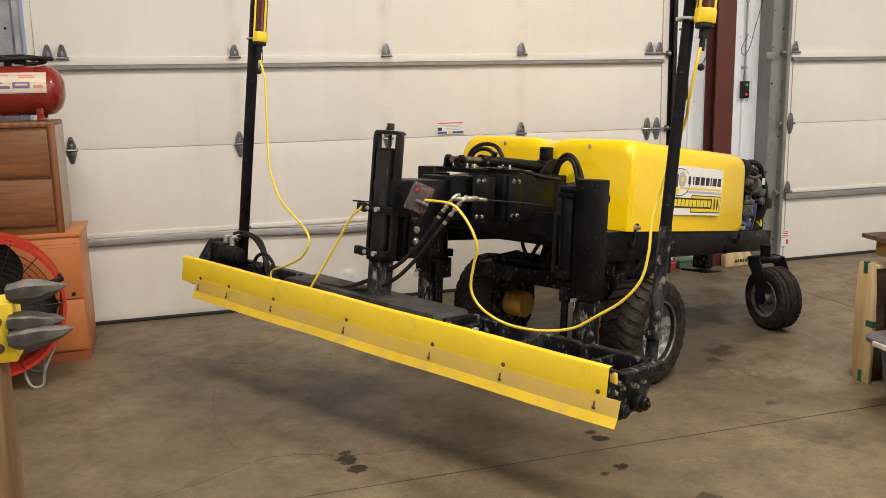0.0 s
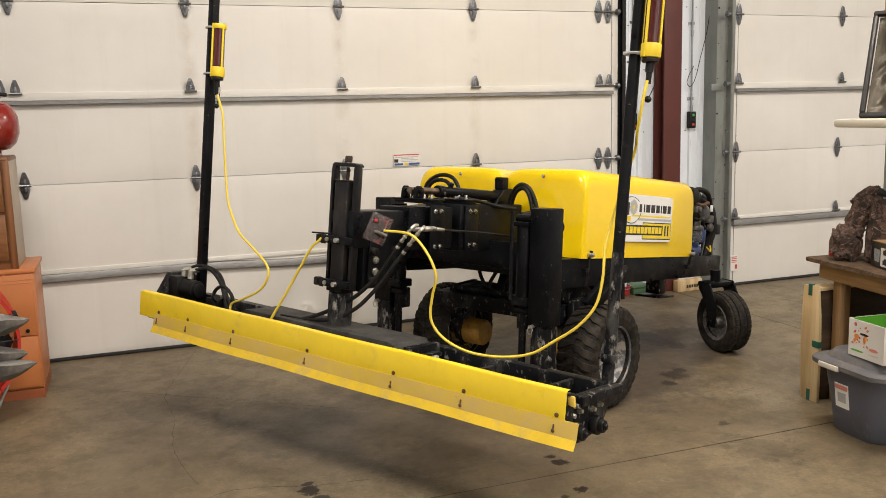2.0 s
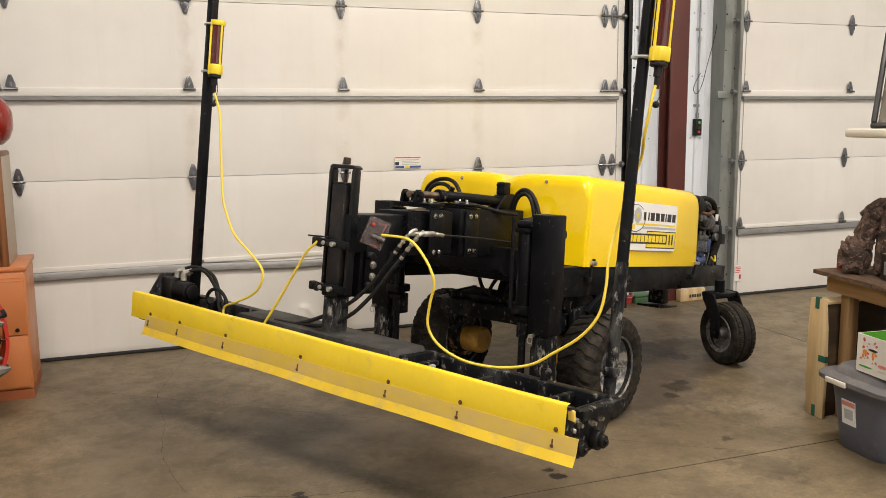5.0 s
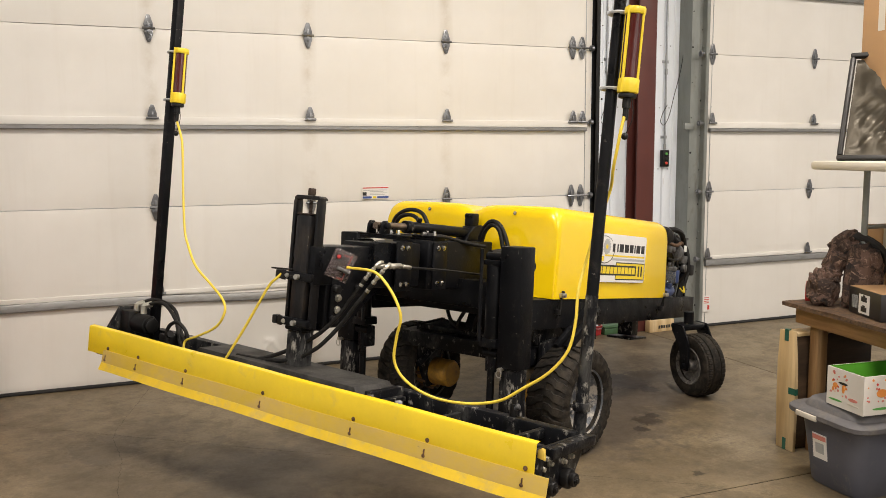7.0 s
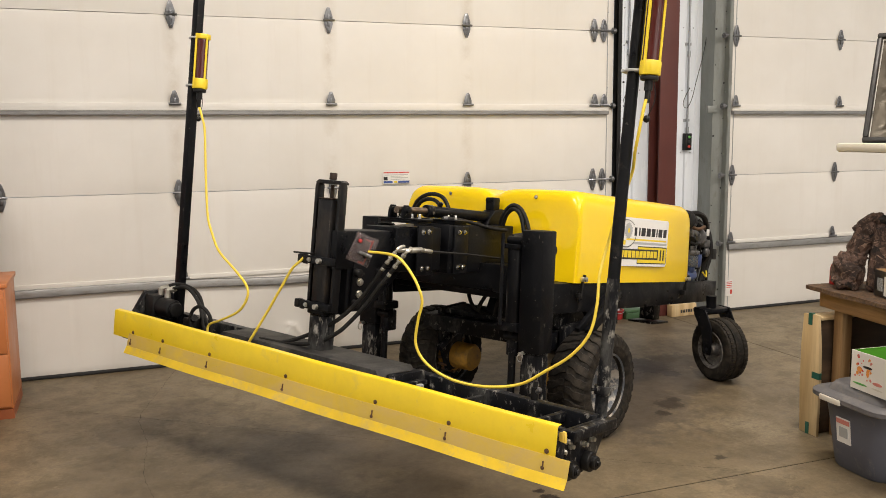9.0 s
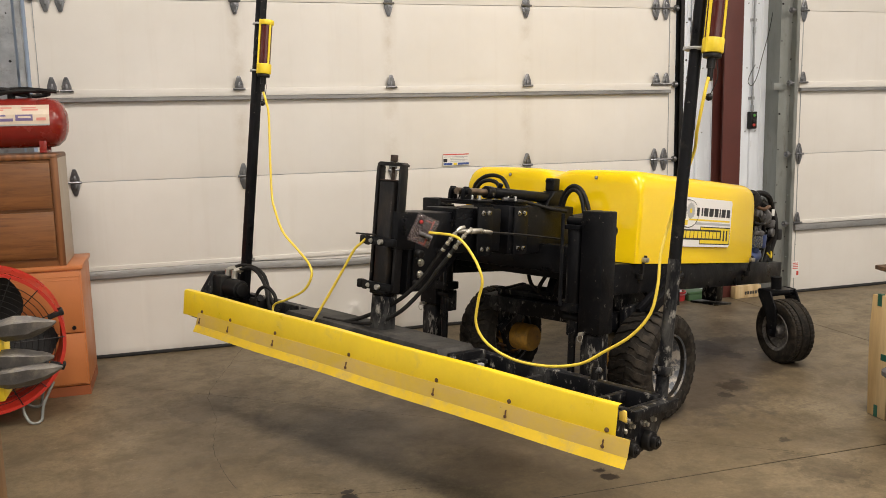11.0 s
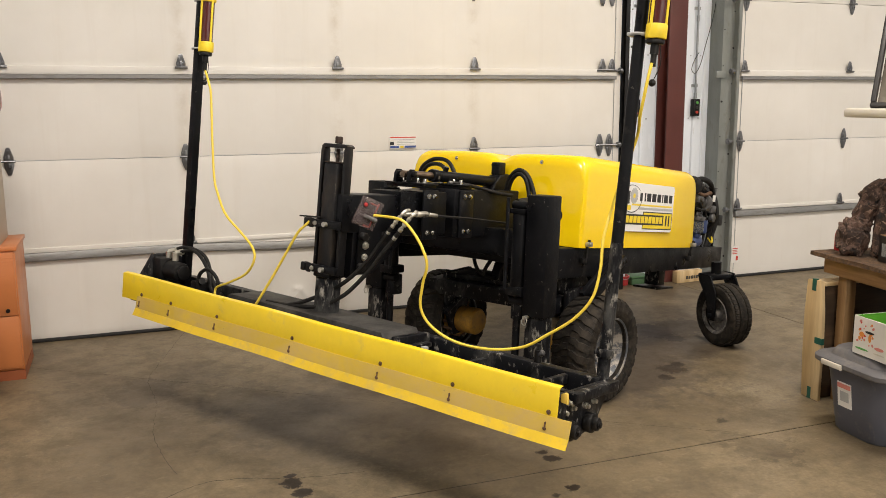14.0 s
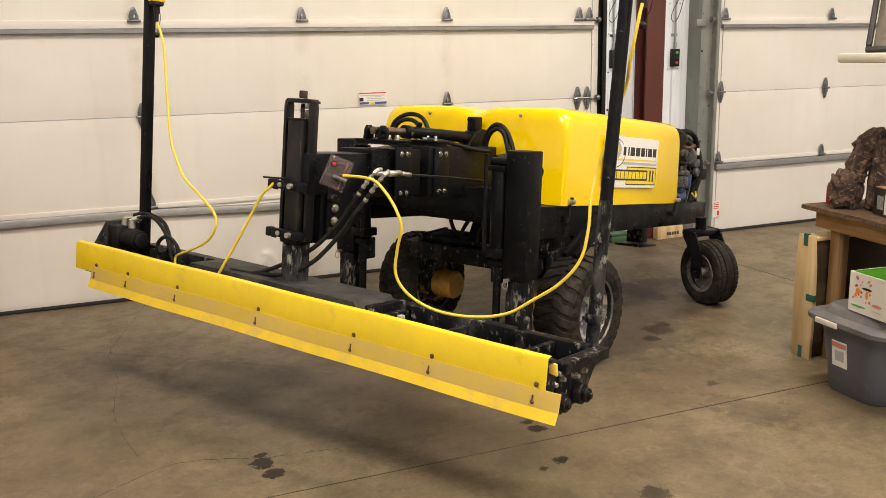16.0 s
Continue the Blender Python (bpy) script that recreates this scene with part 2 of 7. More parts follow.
BLACK = surface("black_paint", (0.0050, 0.0054, 0.0068), 0.40, 0.0, scale=5.0, var=0.4, dirt=(0.024, 0.022, 0.020), dirt_at=(0.57, 0.68), specks=(0.17, 0.155, 0.13), speck_at=(0.66, 0.71), speck_scale=32.0, spec=0.17, relief=0.25, rough_var=0.2)
BLACKMUD = surface("black_spattered", (0.0055, 0.006, 0.008), 0.45, 0.0, scale=3.5, var=0.4, dirt=(0.060, 0.060, 0.058), dirt_at=(0.52, 0.67), specks=(0.30, 0.285, 0.255), speck_at=(0.58, 0.69), spec=0.18, speck_scale=38, relief=0.4, stretch=(1, 1, 0.55))
DUSTED = surface("black_dusted", (0.014, 0.014, 0.014), 0.6, 0.0, scale=2.5, var=0.5, dirt=(0.085, 0.080, 0.072), dirt_at=(0.42, 0.72), specks=(0.22, 0.21, 0.19), speck_at=(0.68, 0.74), speck_scale=50.0, spec=0.3, relief=0.3)
CRUST = surface("concrete_crust", (0.20, 0.19, 0.175), 0.9, 0.0, scale=12.0, var=0.4, dirt=(0.05, 0.05, 0.055), dirt_at=(0.48, 0.62), relief=0.8, grain=30)
YELLOW = surface("yellow_gelcoat", (0.84, 0.58, 0.006), 0.22, 0.0, scale=1.5, var=0.03, relief=0.02, rough_var=0.05, coat=0.3)
BLADEY = surface("yellow_paint", (0.80, 0.575, 0.020), 0.34, 0.0, scale=4.0, var=0.07, dirt=(0.58, 0.43, 0.10), dirt_at=(0.58, 0.80), specks=(0.16, 0.11, 0.05), speck_at=(0.71, 0.745), speck_scale=26, relief=0.08)
BLADEW = surface("yellow_paint_worn", (0.66, 0.46, 0.060), 0.5, 0.0, scale=4.0, var=0.12, dirt=(0.57, 0.405, 0.150), dirt_at=(0.38, 0.66), specks=(0.20, 0.16, 0.10), speck_at=(0.70, 0.75), stretch=(1, 0.6, 1), spec=0.3)
BLADEL = surface("yellow_paint_lip", (0.80, 0.55, 0.03), 0.4, 0.0, scale=5, var=0.1, dirt=(0.56, 0.41, 0.14), dirt_at=(0.50, 0.70))
CABLE = surface("yellow_cable", (0.80, 0.60, 0.06), 0.45, 0.0, var=0.08)
HOSE = surface("black_hose", (0.010, 0.0095, 0.009), 0.6, 0.0, dirt=(0.045, 0.038, 0.03), dirt_at=(0.55, 0.8), spec=0.25, scale=12)
CHROME = surface("bright_steel", (0.62, 0.61, 0.58), 0.25, 1.0, scale=20, var=0.15)
OILED = surface("oiled_steel", (0.22, 0.165, 0.12), 0.35, 0.9, scale=18, var=0.3)
ZINC = surface("zinc", (0.55, 0.53, 0.47), 0.38, 0.9, scale=20, var=0.2)
RUST = surface("rusty_steel", (0.15, 0.085, 0.048), 0.7, 0.3, scale=14, var=0.4)
DARKRUST = surface("dark_rust", (0.045, 0.028, 0.020), 0.75, 0.2, scale=16, var=0.5)
IRON = surface("dark_iron", (0.011, 0.0105, 0.0105), 0.5, 0.4, scale=10, var=0.4)
RIM = surface("rim_paint", (0.075, 0.085, 0.10), 0.5, 0.2, scale=6.0, var=0.4, dirt=(0.45, 0.41, 0.35), dirt_at=(0.47, 0.57), relief=0.4)
CASTRIM = surface("caster_rim", (0.10, 0.095, 0.092), 0.5, 0.3, scale=14.0, var=0.4, dirt=(0.24, 0.22, 0.195), dirt_at=(0.48, 0.60))
HUBY = surface("hub_yellow", (0.42, 0.22, 0.03), 0.55, 0.0, scale=8, var=0.25, dirt=(0.12, 0.07, 0.03), dirt_at=(0.5, 0.75))
DECAL = surface("decal_white", (0.78, 0.77, 0.74), 0.35, var=0.03, scale=3)
INK = surface("ink_black", (0.02, 0.02, 0.02), 0.4)
INKY = surface("ink_yellow", (0.80, 0.60, 0.03), 0.4, var=0.04)
INKG = surface("ink_grey", (0.42, 0.43, 0.43), 0.4)
INKR = surface("ink_red", (0.60, 0.06, 0.04), 0.4)
INKB = surface("ink_blue", (0.04, 0.09, 0.32), 0.4)
INKO = surface("ink_orange", (0.75, 0.28, 0.06), 0.4)
INKP = surface("ink_pink", (0.66, 0.24, 0.20), 0.5)
INKV = surface("ink_violet", (0.16, 0.12, 0.26), 0.5)
INKGR = surface("ink_green", (0.10, 0.36, 0.08), 0.5)
DARKRED = surface("dark_red_film", (0.07, 0.010, 0.008), 0.12, 0.0, coat=0.6)
CLEAR = glass("clear_plastic", (0.62, 0.52, 0.52), 0.06)
BOWL = glass("filter_bowl", (0.75, 0.80, 0.85), 0.05)
BLUE = surface("blue_paint", (0.03, 0.055, 0.16), 0.4)
REDTANK = surface("tank_red", (0.24, 0.018, 0.012), 0.28, 0.0, scale=4, var=0.15, dirt=(0.12, 0.02, 0.015), dirt_at=(0.55, 0.8), coat=0.3)
REDFAN = surface("fan_red", (0.46, 0.025, 0.015), 0.35, 0.0, scale=5, var=0.12, dirt=(0.22, 0.04, 0.03), dirt_at=(0.58, 0.8))
OAK = surface("oak_laminate", (0.195, 0.078, 0.022), 0.42, 0.0, scale=2.2, var=0.34, grain=9.0, stretch=(0.8, 9, 9), relief=0.1, dirt=(0.11, 0.040, 0.012), dirt_at=(0.50, 0.66))
OAKEDGE = wood("oak_edge", (0.15, 0.058, 0.018), (0.26, 0.105, 0.035), 0.9, 2)
BEIGE = surface("cabinet_side", (0.42, 0.35, 0.27), 0.5, scale=4, var=0.1)
ORANGE = surface("orange_laminate", (0.50, 0.17, 0.052), 0.42, scale=3, var=0.07, relief=0.03)
ORANGED = surface("orange_plinth", (0.30, 0.085, 0.03), 0.5, scale=3, var=0.1)
PINE = wood("pine", (0.54, 0.38, 0.19), (0.70, 0.54, 0.31), 0.45, 2, 0.6)
BENCHW = wood("bench_wood", (0.19, 0.095, 0.035), (0.34, 0.19, 0.08), 0.8, 1, 0.6)
BENCHLEG = wood("bench_leg_wood", (0.26, 0.14, 0.055), (0.42, 0.26, 0.12), 0.8, 2, 0.6)
CHIP = surface("chipboard", (0.13, 0.075, 0.04), 0.9, scale=20, var=0.5, relief=1.0, grain=90, dirt=(0.05, 0.03, 0.02), dirt_at=(0.45, 0.6))
TOTE = surface("tote_plastic", (0.095, 0.10, 0.125), 0.5, scale=5, var=0.1, dirt=(0.22, 0.20, 0.18), dirt_at=(0.60, 0.80), relief=0.08)
TOTELID = surface("tote_lid", (0.115, 0.112, 0.118), 0.55, scale=5, var=0.15, dirt=(0.20, 0.18, 0.16), dirt_at=(0.50, 0.72), relief=0.1)
CARDW = surface("printed_card", (0.74, 0.71, 0.66), 0.5, var=0.04)
CARDG = surface("green_card", (0.10, 0.38, 0.03), 0.55, var=0.08)
CARDBOARD = surface("cardboard", (0.42, 0.25, 0.12), 0.8, var=0.07, scale=4, stretch=(1, 1, 4))
CARDBLACK = surface("black_card", (0.022, 0.020, 0.020), 0.4, var=0.2)
TABLEW = surface("table_plastic", (0.62, 0.58, 0.50), 0.5, scale=6, var=0.06, dirt=(0.35, 0.32, 0.28), dirt_at=(0.66, 0.8))
PEWTER = surface("pewter_cast", (0.085, 0.073, 0.054), 0.38, 0.5, scale=6, var=0.3, relief=0.2)
PEWTERF = surface("pewter_frame", (0.022, 0.021, 0.020), 0.45, 0.2, scale=6, var=0.2)
DARKWOOD = wood("dark_plywood", (0.050, 0.030, 0.016), (0.10, 0.060, 0.032), 0.8, 0, 0.7)
GREYCAST = surface("grey_casting", (0.15, 0.15, 0.15), 0.45, 0.5, scale=14, var=0.4, dirt=(0.04, 0.035, 0.03), dirt_at=(0.48, 0.62))
TAPEG = surface("tape_green", (0.015, 0.10, 0.07), 0.5)
LABELT = surface("aged_label", (0.66, 0.55, 0.43), 0.4, scale=9, var=0.12)
CRACK = surface("crack_dark", (0.055, 0.045, 0.034), 0.9)
CAMO = camo()
BAG = surface("black_cloth", (0.018, 0.017, 0.017), 0.8, scale=10, var=0.3)
FORGED = surface("forged_steel", (0.10, 0.095, 0.09), 0.45, 0.5, scale=9, var=0.4, dirt=(0.24, 0.21, 0.17), dirt_at=(0.52, 0.72), relief=0.4)
OLDWOOD = wood("old_timber", (0.14, 0.075, 0.030), (0.27, 0.155, 0.07), 0.8, 2, 0.7)
REDBIN = surface("red_plastic", (0.42, 0.03, 0.03), 0.4)
GREENBIN = surface("green_metal", (0.05, 0.12, 0.05), 0.5)
CEIL = surface("ceiling_white", (0.70, 0.70, 0.68), 0.6, var=0.04)
LAMPGLOW = glow("lamp_diffuser", (1.0, 0.93, 0.82), 6.0)


# ---------------------------------------------------------------- mesh helpers
def mesh_of(bm, name, material, smooth=True):
    me = bpy.data.meshes.new(name)
    bmesh.ops.recalc_face_normals(bm, faces=bm.faces)
    bm.to_mesh(me)
    bm.free()
    for mat in material if isinstance(material, (list, tuple)) else [material]:
        me.materials.append(mat)
    if smooth:
        for p in me.polygons:
            p.use_smooth = True
        me.set_sharp_from_angle(angle=radians(38))
    return me


def part(name, bm, material, parent, label="", m=None):
    ob = new(name, mesh_of(bm, name, material))
    ob.parent = parent
    if m is not None:
        ob.matrix_basis = m
    return tagged(ob, label) if label else ob


def thing(name, label, category, m=None, group="", kind=""):
    ob = new(name)
    ob.empty_display_size = 0.1
    if m is not None:
        ob.matrix_world = m
    return tagged(ob, label, category, group, kind)


def solid(name, bm, material, label, category="", m=None, group="", kind=""):
    ob = new(name, mesh_of(bm, name, material))
    if m is not None:
        ob.matrix_world = m
    return tagged(ob, label, category, group, kind)


def box(bm, lo, hi, m=None, bevel=0.0, seg=2, mi=0):
    t = bmesh.new()
    bmesh.ops.create_cube(t, size=1.0)
    c, s = [(a + b) / 2 for a, b in zip(lo, hi)], [abs(b - a) for a, b in zip(lo, hi)]
    bmesh.ops.transform(t, matrix=Matrix.Translation(c) @ Matrix.Diagonal((*s, 1)), verts=t.verts)
    if bevel:
        bmesh.ops.bevel(t, geom=t.edges[:], offset=min(bevel, min(s) * 0.45), segments=seg, affect="EDGES", profile=0.5)
    return merge(bm, t, m, mi)


def merge(bm, t, m=None, mi=0):
    if m is not None:
        bmesh.ops.transform(t, matrix=m, verts=t.verts)
    made = {}
    for vtx in t.verts:
        made[vtx] = bm.verts.new(vtx.co)
    for f in t.faces:
        try:
            g = bm.faces.new([made[vtx] for vtx in f.verts])
            g.material_index = mi
        except ValueError:
            pass
    t.free()
    return bm


def rod(bm, a, b, r, seg=14, r2=None, bevel=0.0, mi=0):
    a, b = Vector(a), Vector(b)
    d = b - a
    t = bmesh.new()
    bmesh.ops.create_cone(t, cap_ends=True, segments=seg, radius1=r, radius2=r if r2 is None else r2, depth=d.length)
    if bevel:
        rims = [e for e in t.edges if any(len(f.verts) > 4 for f in e.link_faces)]
        bmesh.ops.bevel(t, geom=rims, offset=bevel, segments=2, affect="EDGES", profile=0.5)
    return merge(bm, t, Matrix.Translation((a + b) / 2) @ d.to_track_quat("Z", "Y").to_matrix().to_4x4(), mi)


def smooth_path(points, steps=8):
    """A Catmull-Rom curve through the points."""
    p = [Vector(q) for q in points]
    p = [p[0] * 2 - p[1]] + p + [p[-1] * 2 - p[-2]]
    out = []
    for i in range(1, len(p) - 2):
        for k in range(steps):
            t = k / steps
            out.append(0.5 * (2 * p[i] + (p[i + 1] - p[i - 1]) * t + (2 * p[i - 1] - 5 * p[i] + 4 * p[i + 1] - p[i + 2]) * t * t
                              + (3 * p[i] - p[i - 1] - 3 * p[i + 1] + p[i + 2]) * t ** 3))
    return out + [p[-2]]


def tube(bm, points, r, seg=8, steps=8, raw=False, mi=0):
    pts = [Vector(q) for q in points] if raw else smooth_path(points, steps)
    rings, side = [], None
    for i, p in enumerate(pts):
        d = (pts[min(i + 1, len(pts) - 1)] - pts[max(i - 1, 0)]).normalized()
        if side is None:
            side = d.orthogonal().normalized()
        side = (side - d * side.dot(d)).normalized()
        up = d.cross(side)
        rr = r[i] if isinstance(r, (list, tuple)) else r
        rings.append([bm.verts.new(p + rr * (math.cos(a) * side + math.sin(a) * up)) for a in [2 * math.pi * k / seg for k in range(seg)]])
    for a, b in zip(rings, rings[1:]):
        for k in range(seg):
            bm.faces.new((a[k], a[(k + 1) % seg], b[(k + 1) % seg], b[k])).material_index = mi
    for ring, turn in ((rings[0], -1), (rings[-1], 1)):
        bm.faces.new(ring[::turn]).material_index = mi
    return bm


def prism(bm, outline, depth, m=None, bevel=0.0, mi=0):
    """The outline (x, y) drawn out along z from 0 to depth."""
    t = bmesh.new()
    lo, hi = [t.verts.new((x, y, 0)) for x, y in outline], [t.verts.new((x, y, depth)) for x, y in outline]
    t.faces.new(lo[::-1]), t.faces.new(hi)
    n = len(outline)
    for i in range(n):
        t.faces.new((lo[i], lo[(i + 1) % n], hi[(i + 1) % n], hi[i]))
    if bevel:
        bmesh.ops.bevel(t, geom=t.edges[:], offset=bevel, segments=2, affect="EDGES", profile=0.5)
    return merge(bm, t, m, mi)


def lathe(bm, profile, seg=32, m=None, mi=0):
    """The profile (radius, height) turned round the z axis."""
    t = bmesh.new()
    rings = [[t.verts.new((r * math.cos(2 * math.pi * k / seg), r * math.sin(2 * math.pi * k / seg), z)) for k in range(seg)] for r, z in profile]
    for a, b in zip(rings, rings[1:]):
        for k in range(seg):
            t.faces.new((a[k], a[(k + 1) % seg], b[(k + 1) % seg], b[k]))
    bmesh.ops.remove_doubles(t, verts=t.verts, dist=1e-5)
    return merge(bm, t, m, mi)


def ring_of(bm, centre, axis, radius, r, seg=40, tseg=8, mi=0):
    """A closed wire ring."""
    a = Vector(axis).normalized()
    s = a.orthogonal().normalized()
    w = a.cross(s)
    rings = []
    for k in range(seg):
        d = math.cos(2 * math.pi * k / seg) * s + math.sin(2 * math.pi * k / seg) * w
        rings.append([bm.verts.new(Vector(centre) + d * (radius + r * math.cos(b)) + a * r * math.sin(b)) for b in [2 * math.pi * j / tseg for j in range(tseg)]])
    for i in range(seg):
        p, q = rings[i], rings[(i + 1) % seg]
        for j in range(tseg):
            bm.faces.new((p[j], p[(j + 1) % tseg], q[(j + 1) % tseg], q[j])).material_index = mi
    return bm


def B():
    return bmesh.new()


def turn_to(axis):
    return Vector(axis).to_track_quat("Z", "Y").to_matrix().to_4x4()


# ---------------------------------------------------------------- the hall
X0, X1, Y0, CEILING = -5.0, 10.0, -11.5, 4.8
SEAMS = [0.02, 0.635, 1.245, 1.855, 2.465, 3.075, 3.685]

# floor: a dark bed with slabs parted by sawn joints
floor = tagged(new("floor"), "bare grey-brown concrete shop floor with stains and cracks", "floor", kind="structure")
bm = B()
box(bm, (X0, Y0, -0.20), (X1, 0.5, -0.003))
part("joint_bed", bm, JOINT, floor)
JX, JY, GAP = [X0, -4.9, 4.14, X1], [Y0, -7.6, -3.17, 0.5], 0.0035
for i in range(1, 3):
    for j in range(3):
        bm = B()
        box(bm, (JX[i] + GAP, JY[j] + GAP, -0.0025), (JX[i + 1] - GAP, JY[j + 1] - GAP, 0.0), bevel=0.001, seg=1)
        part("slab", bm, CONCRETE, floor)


def crack(points, width):
    """A wandering hairline: a thin ribbon on the slab."""
    rng = random.Random(len(points) * 7 + int(width * 1e5))
    pts = smooth_path([(x, y, 0) for x, y in points], 14)
    bm, prev = B(), None
    for i, p in enumerate(pts):
        d = (pts[min(i + 1, len(pts) - 1)] - pts[max(i - 1, 0)]).normalized()
        n = Vector((-d.y, d.x, 0))
        p = p + n * rng.uniform(-0.005, 0.005)
        w = width * rng.uniform(0.35, 1.0)
        row = [bm.verts.new((p + n * w).to_tuple()[:2] + (0.0012,)), bm.verts.new((p - n * w).to_tuple()[:2] + (0.0012,))]
        if prev:
            bm.faces.new((prev[0], prev[1], row[1], row[0]))
        prev = row
    part("crack", bm, CRACK, floor, "hairline crack")


crack([(-1.2, -0.52), (-0.22, -1.256), (0.48, -1.79), (1.0, -2.17), (1.6, -2.606), (2.006, -2.9), (2.37, -3.153)], 0.0017)
crack([(-0.07, -0.05), (-0.22, -0.6), (-0.362, -1.15), (-0.34, -1.6), (-0.373, -2.11), (-0.30, -2.6)], 0.0013)
crack([(-0.9, -3.05), (-0.5, -2.91), (-0.156, -2.74), (0.2, -2.84), (0.49, -2.88)], 0.0022)
crack([(4.148, -1.5), (4.6, -1.75), (5.2, -1.85)], 0.002)

# ceiling and plain outer walls
bm = B()
box(bm, (X0, Y0, CEILING), (X1, 0.5, CEILING + 0.15))
tagged(new("ceiling", mesh_of(bm, "ceiling", CEIL)), "plain white ceiling", "ceiling", kind="structure")
for nm, lo, hi in (("wall_west", (X0 - 0.2, Y0, -0.2), (X0, 0.5, CEILING)), ("wall_east", (X1, Y0, -0.2), (X1 + 0.2, 0.5, CEILING)),
                   ("wall_south", (X0 - 0.2, Y0 - 0.2, -0.2), (X1 + 0.2, Y0, CEILING))):
    bm = B()
    box(bm, lo, hi)
    tagged(new(nm, mesh_of(bm, nm, LINER)), "plain white metal liner wall", "wall", kind="structure")

# north wall: ribbed white liner sheets round the two overhead doors
WY = 0.20
D1, D2 = (-1.40, 3.56), (4.69, 9.7)
DOOR_TOP = SEAMS[-1] + 0.02
wall = tagged(new("wall_north"), "white ribbed metal liner wall between the overhead doors", "wall", kind="structure")


def liner_sheet(x0, x1, z0, z1):
    """A steel liner sheet with low ribs every 0.3 m; the ribs point into the hall."""
    bm = B()
    box(bm, (x0, WY, z0), (x1, WY + 0.25, z1))
    x = x0 + 0.09
    while x < x1 - 0.05:
        prism(bm, [(-0.022, 0), (-0.012, 0.014), (0.012, 0.014), (0.022, 0)], z1 - z0, Matrix.Translation((x, WY, z0)) @ Matrix.Diagonal((1, -1, 1, 1)))
        for k in range(int((z1 - z0) / 0.55)):
            zz = z0 + 0.35 + 0.55 * k
            if x + 0.06 < x1:
                rod(bm, (x + 0.05, WY, zz), (x + 0.05, WY - 0.006, zz), 0.006, 8, mi=1)
        x += 0.105
    part("liner_sheet", bm, [LINER, GALV], wall)


liner_sheet(X0, D1[0] - 0.02, 0, DOOR_TOP)
liner_sheet(D1[1] + 0.02, 4.02, 0, DOOR_TOP)
liner_sheet(4.024, D2[0] - 0.02, 0, DOOR_TOP)
liner_sheet(D2[1] + 0.02, X1, 0, DOOR_TOP)
bm = B()
box(bm, (X0, WY, DOOR_TOP), (X1, WY + 0.25, CEILING))
part("header_sheet", bm, LINER, wall)

# outside, behind the doors, stays shut
bm = B()
box(bm, (4.03, 0.03, 0.0), (4.21, 0.045, CEILING), bevel=0.004)
box(bm, (4.113, 0.045, 0.0), (4.127, 0.185, CEILING))
box(bm, (4.03, 0.183, 0.0), (4.21, 0.198, CEILING), bevel=0.004)
solid("steel_column", bm, MAROON, "maroon primed steel column standing against the wall", "column", kind="structure")


def diamond_hinge(bm, x, z, top=True, low=True, y=-0.028, mi=0):
    """A pressed hinge: two tapering leaves, a barrel and bolt heads."""
    for on, s in ((top, 1), (low, -1)):
        if not on:
            continue
        leaf = [(-0.030, 0.0), (0.030, 0.0), (0.031, 0.030), (0.015, 0.080), (0.009, 0.092), (-0.009, 0.092), (-0.015, 0.080), (-0.031, 0.030)]
        m = Matrix.Translation((x, y, z)) @ Matrix.Diagonal((1, 1, s, 1)) @ Matrix.Rotation(radians(90), 4, "X")
        prism(bm, leaf, 0.006, m, 0.001, mi)
        prism(bm, [(-0.012, 0.0), (0.012, 0.0), (0.007, 0.045), (-0.007, 0.045)], 0.014, m, 0.002, mi)
        for dx, zz in ((-0.019, 0.026), (0.019, 0.026), (0.0, 0.070)):
            rod(bm, (x + dx, y - 0.005, z + s * zz), (x + dx, y - 0.013, z + s * zz), 0.0055, 6, mi=mi)
    rod(bm, (x - 0.042, y - 0.014, z), (x + 0.042, y - 0.014, z), 0.0085, 8, mi=mi)


def crease(x, z):
    """A small tent-shaped dent low in the door: two raised folds that meet in a peak."""
    h = 0.0
    for ax, az, bx, bz in CREASES:
        f = min(1, max(0, ((x - ax) * (bx - ax) + (z - az) * (bz - az)) / ((bx - ax) ** 2 + (bz - az) ** 2)))
        d = math.hypot(x - ax - f * (bx - ax), z - az - f * (bz - az))
        h = max(h, 0.012 * math.exp(-(d / 0.014) ** 2) * (1 - 0.6 * f))
    return h


CREASES = [(0.774, 0.235, 0.65, 0.07), (0.774, 0.235, 0.89, 0.07), (0.735, 0.235, 0.80, 0.235)]


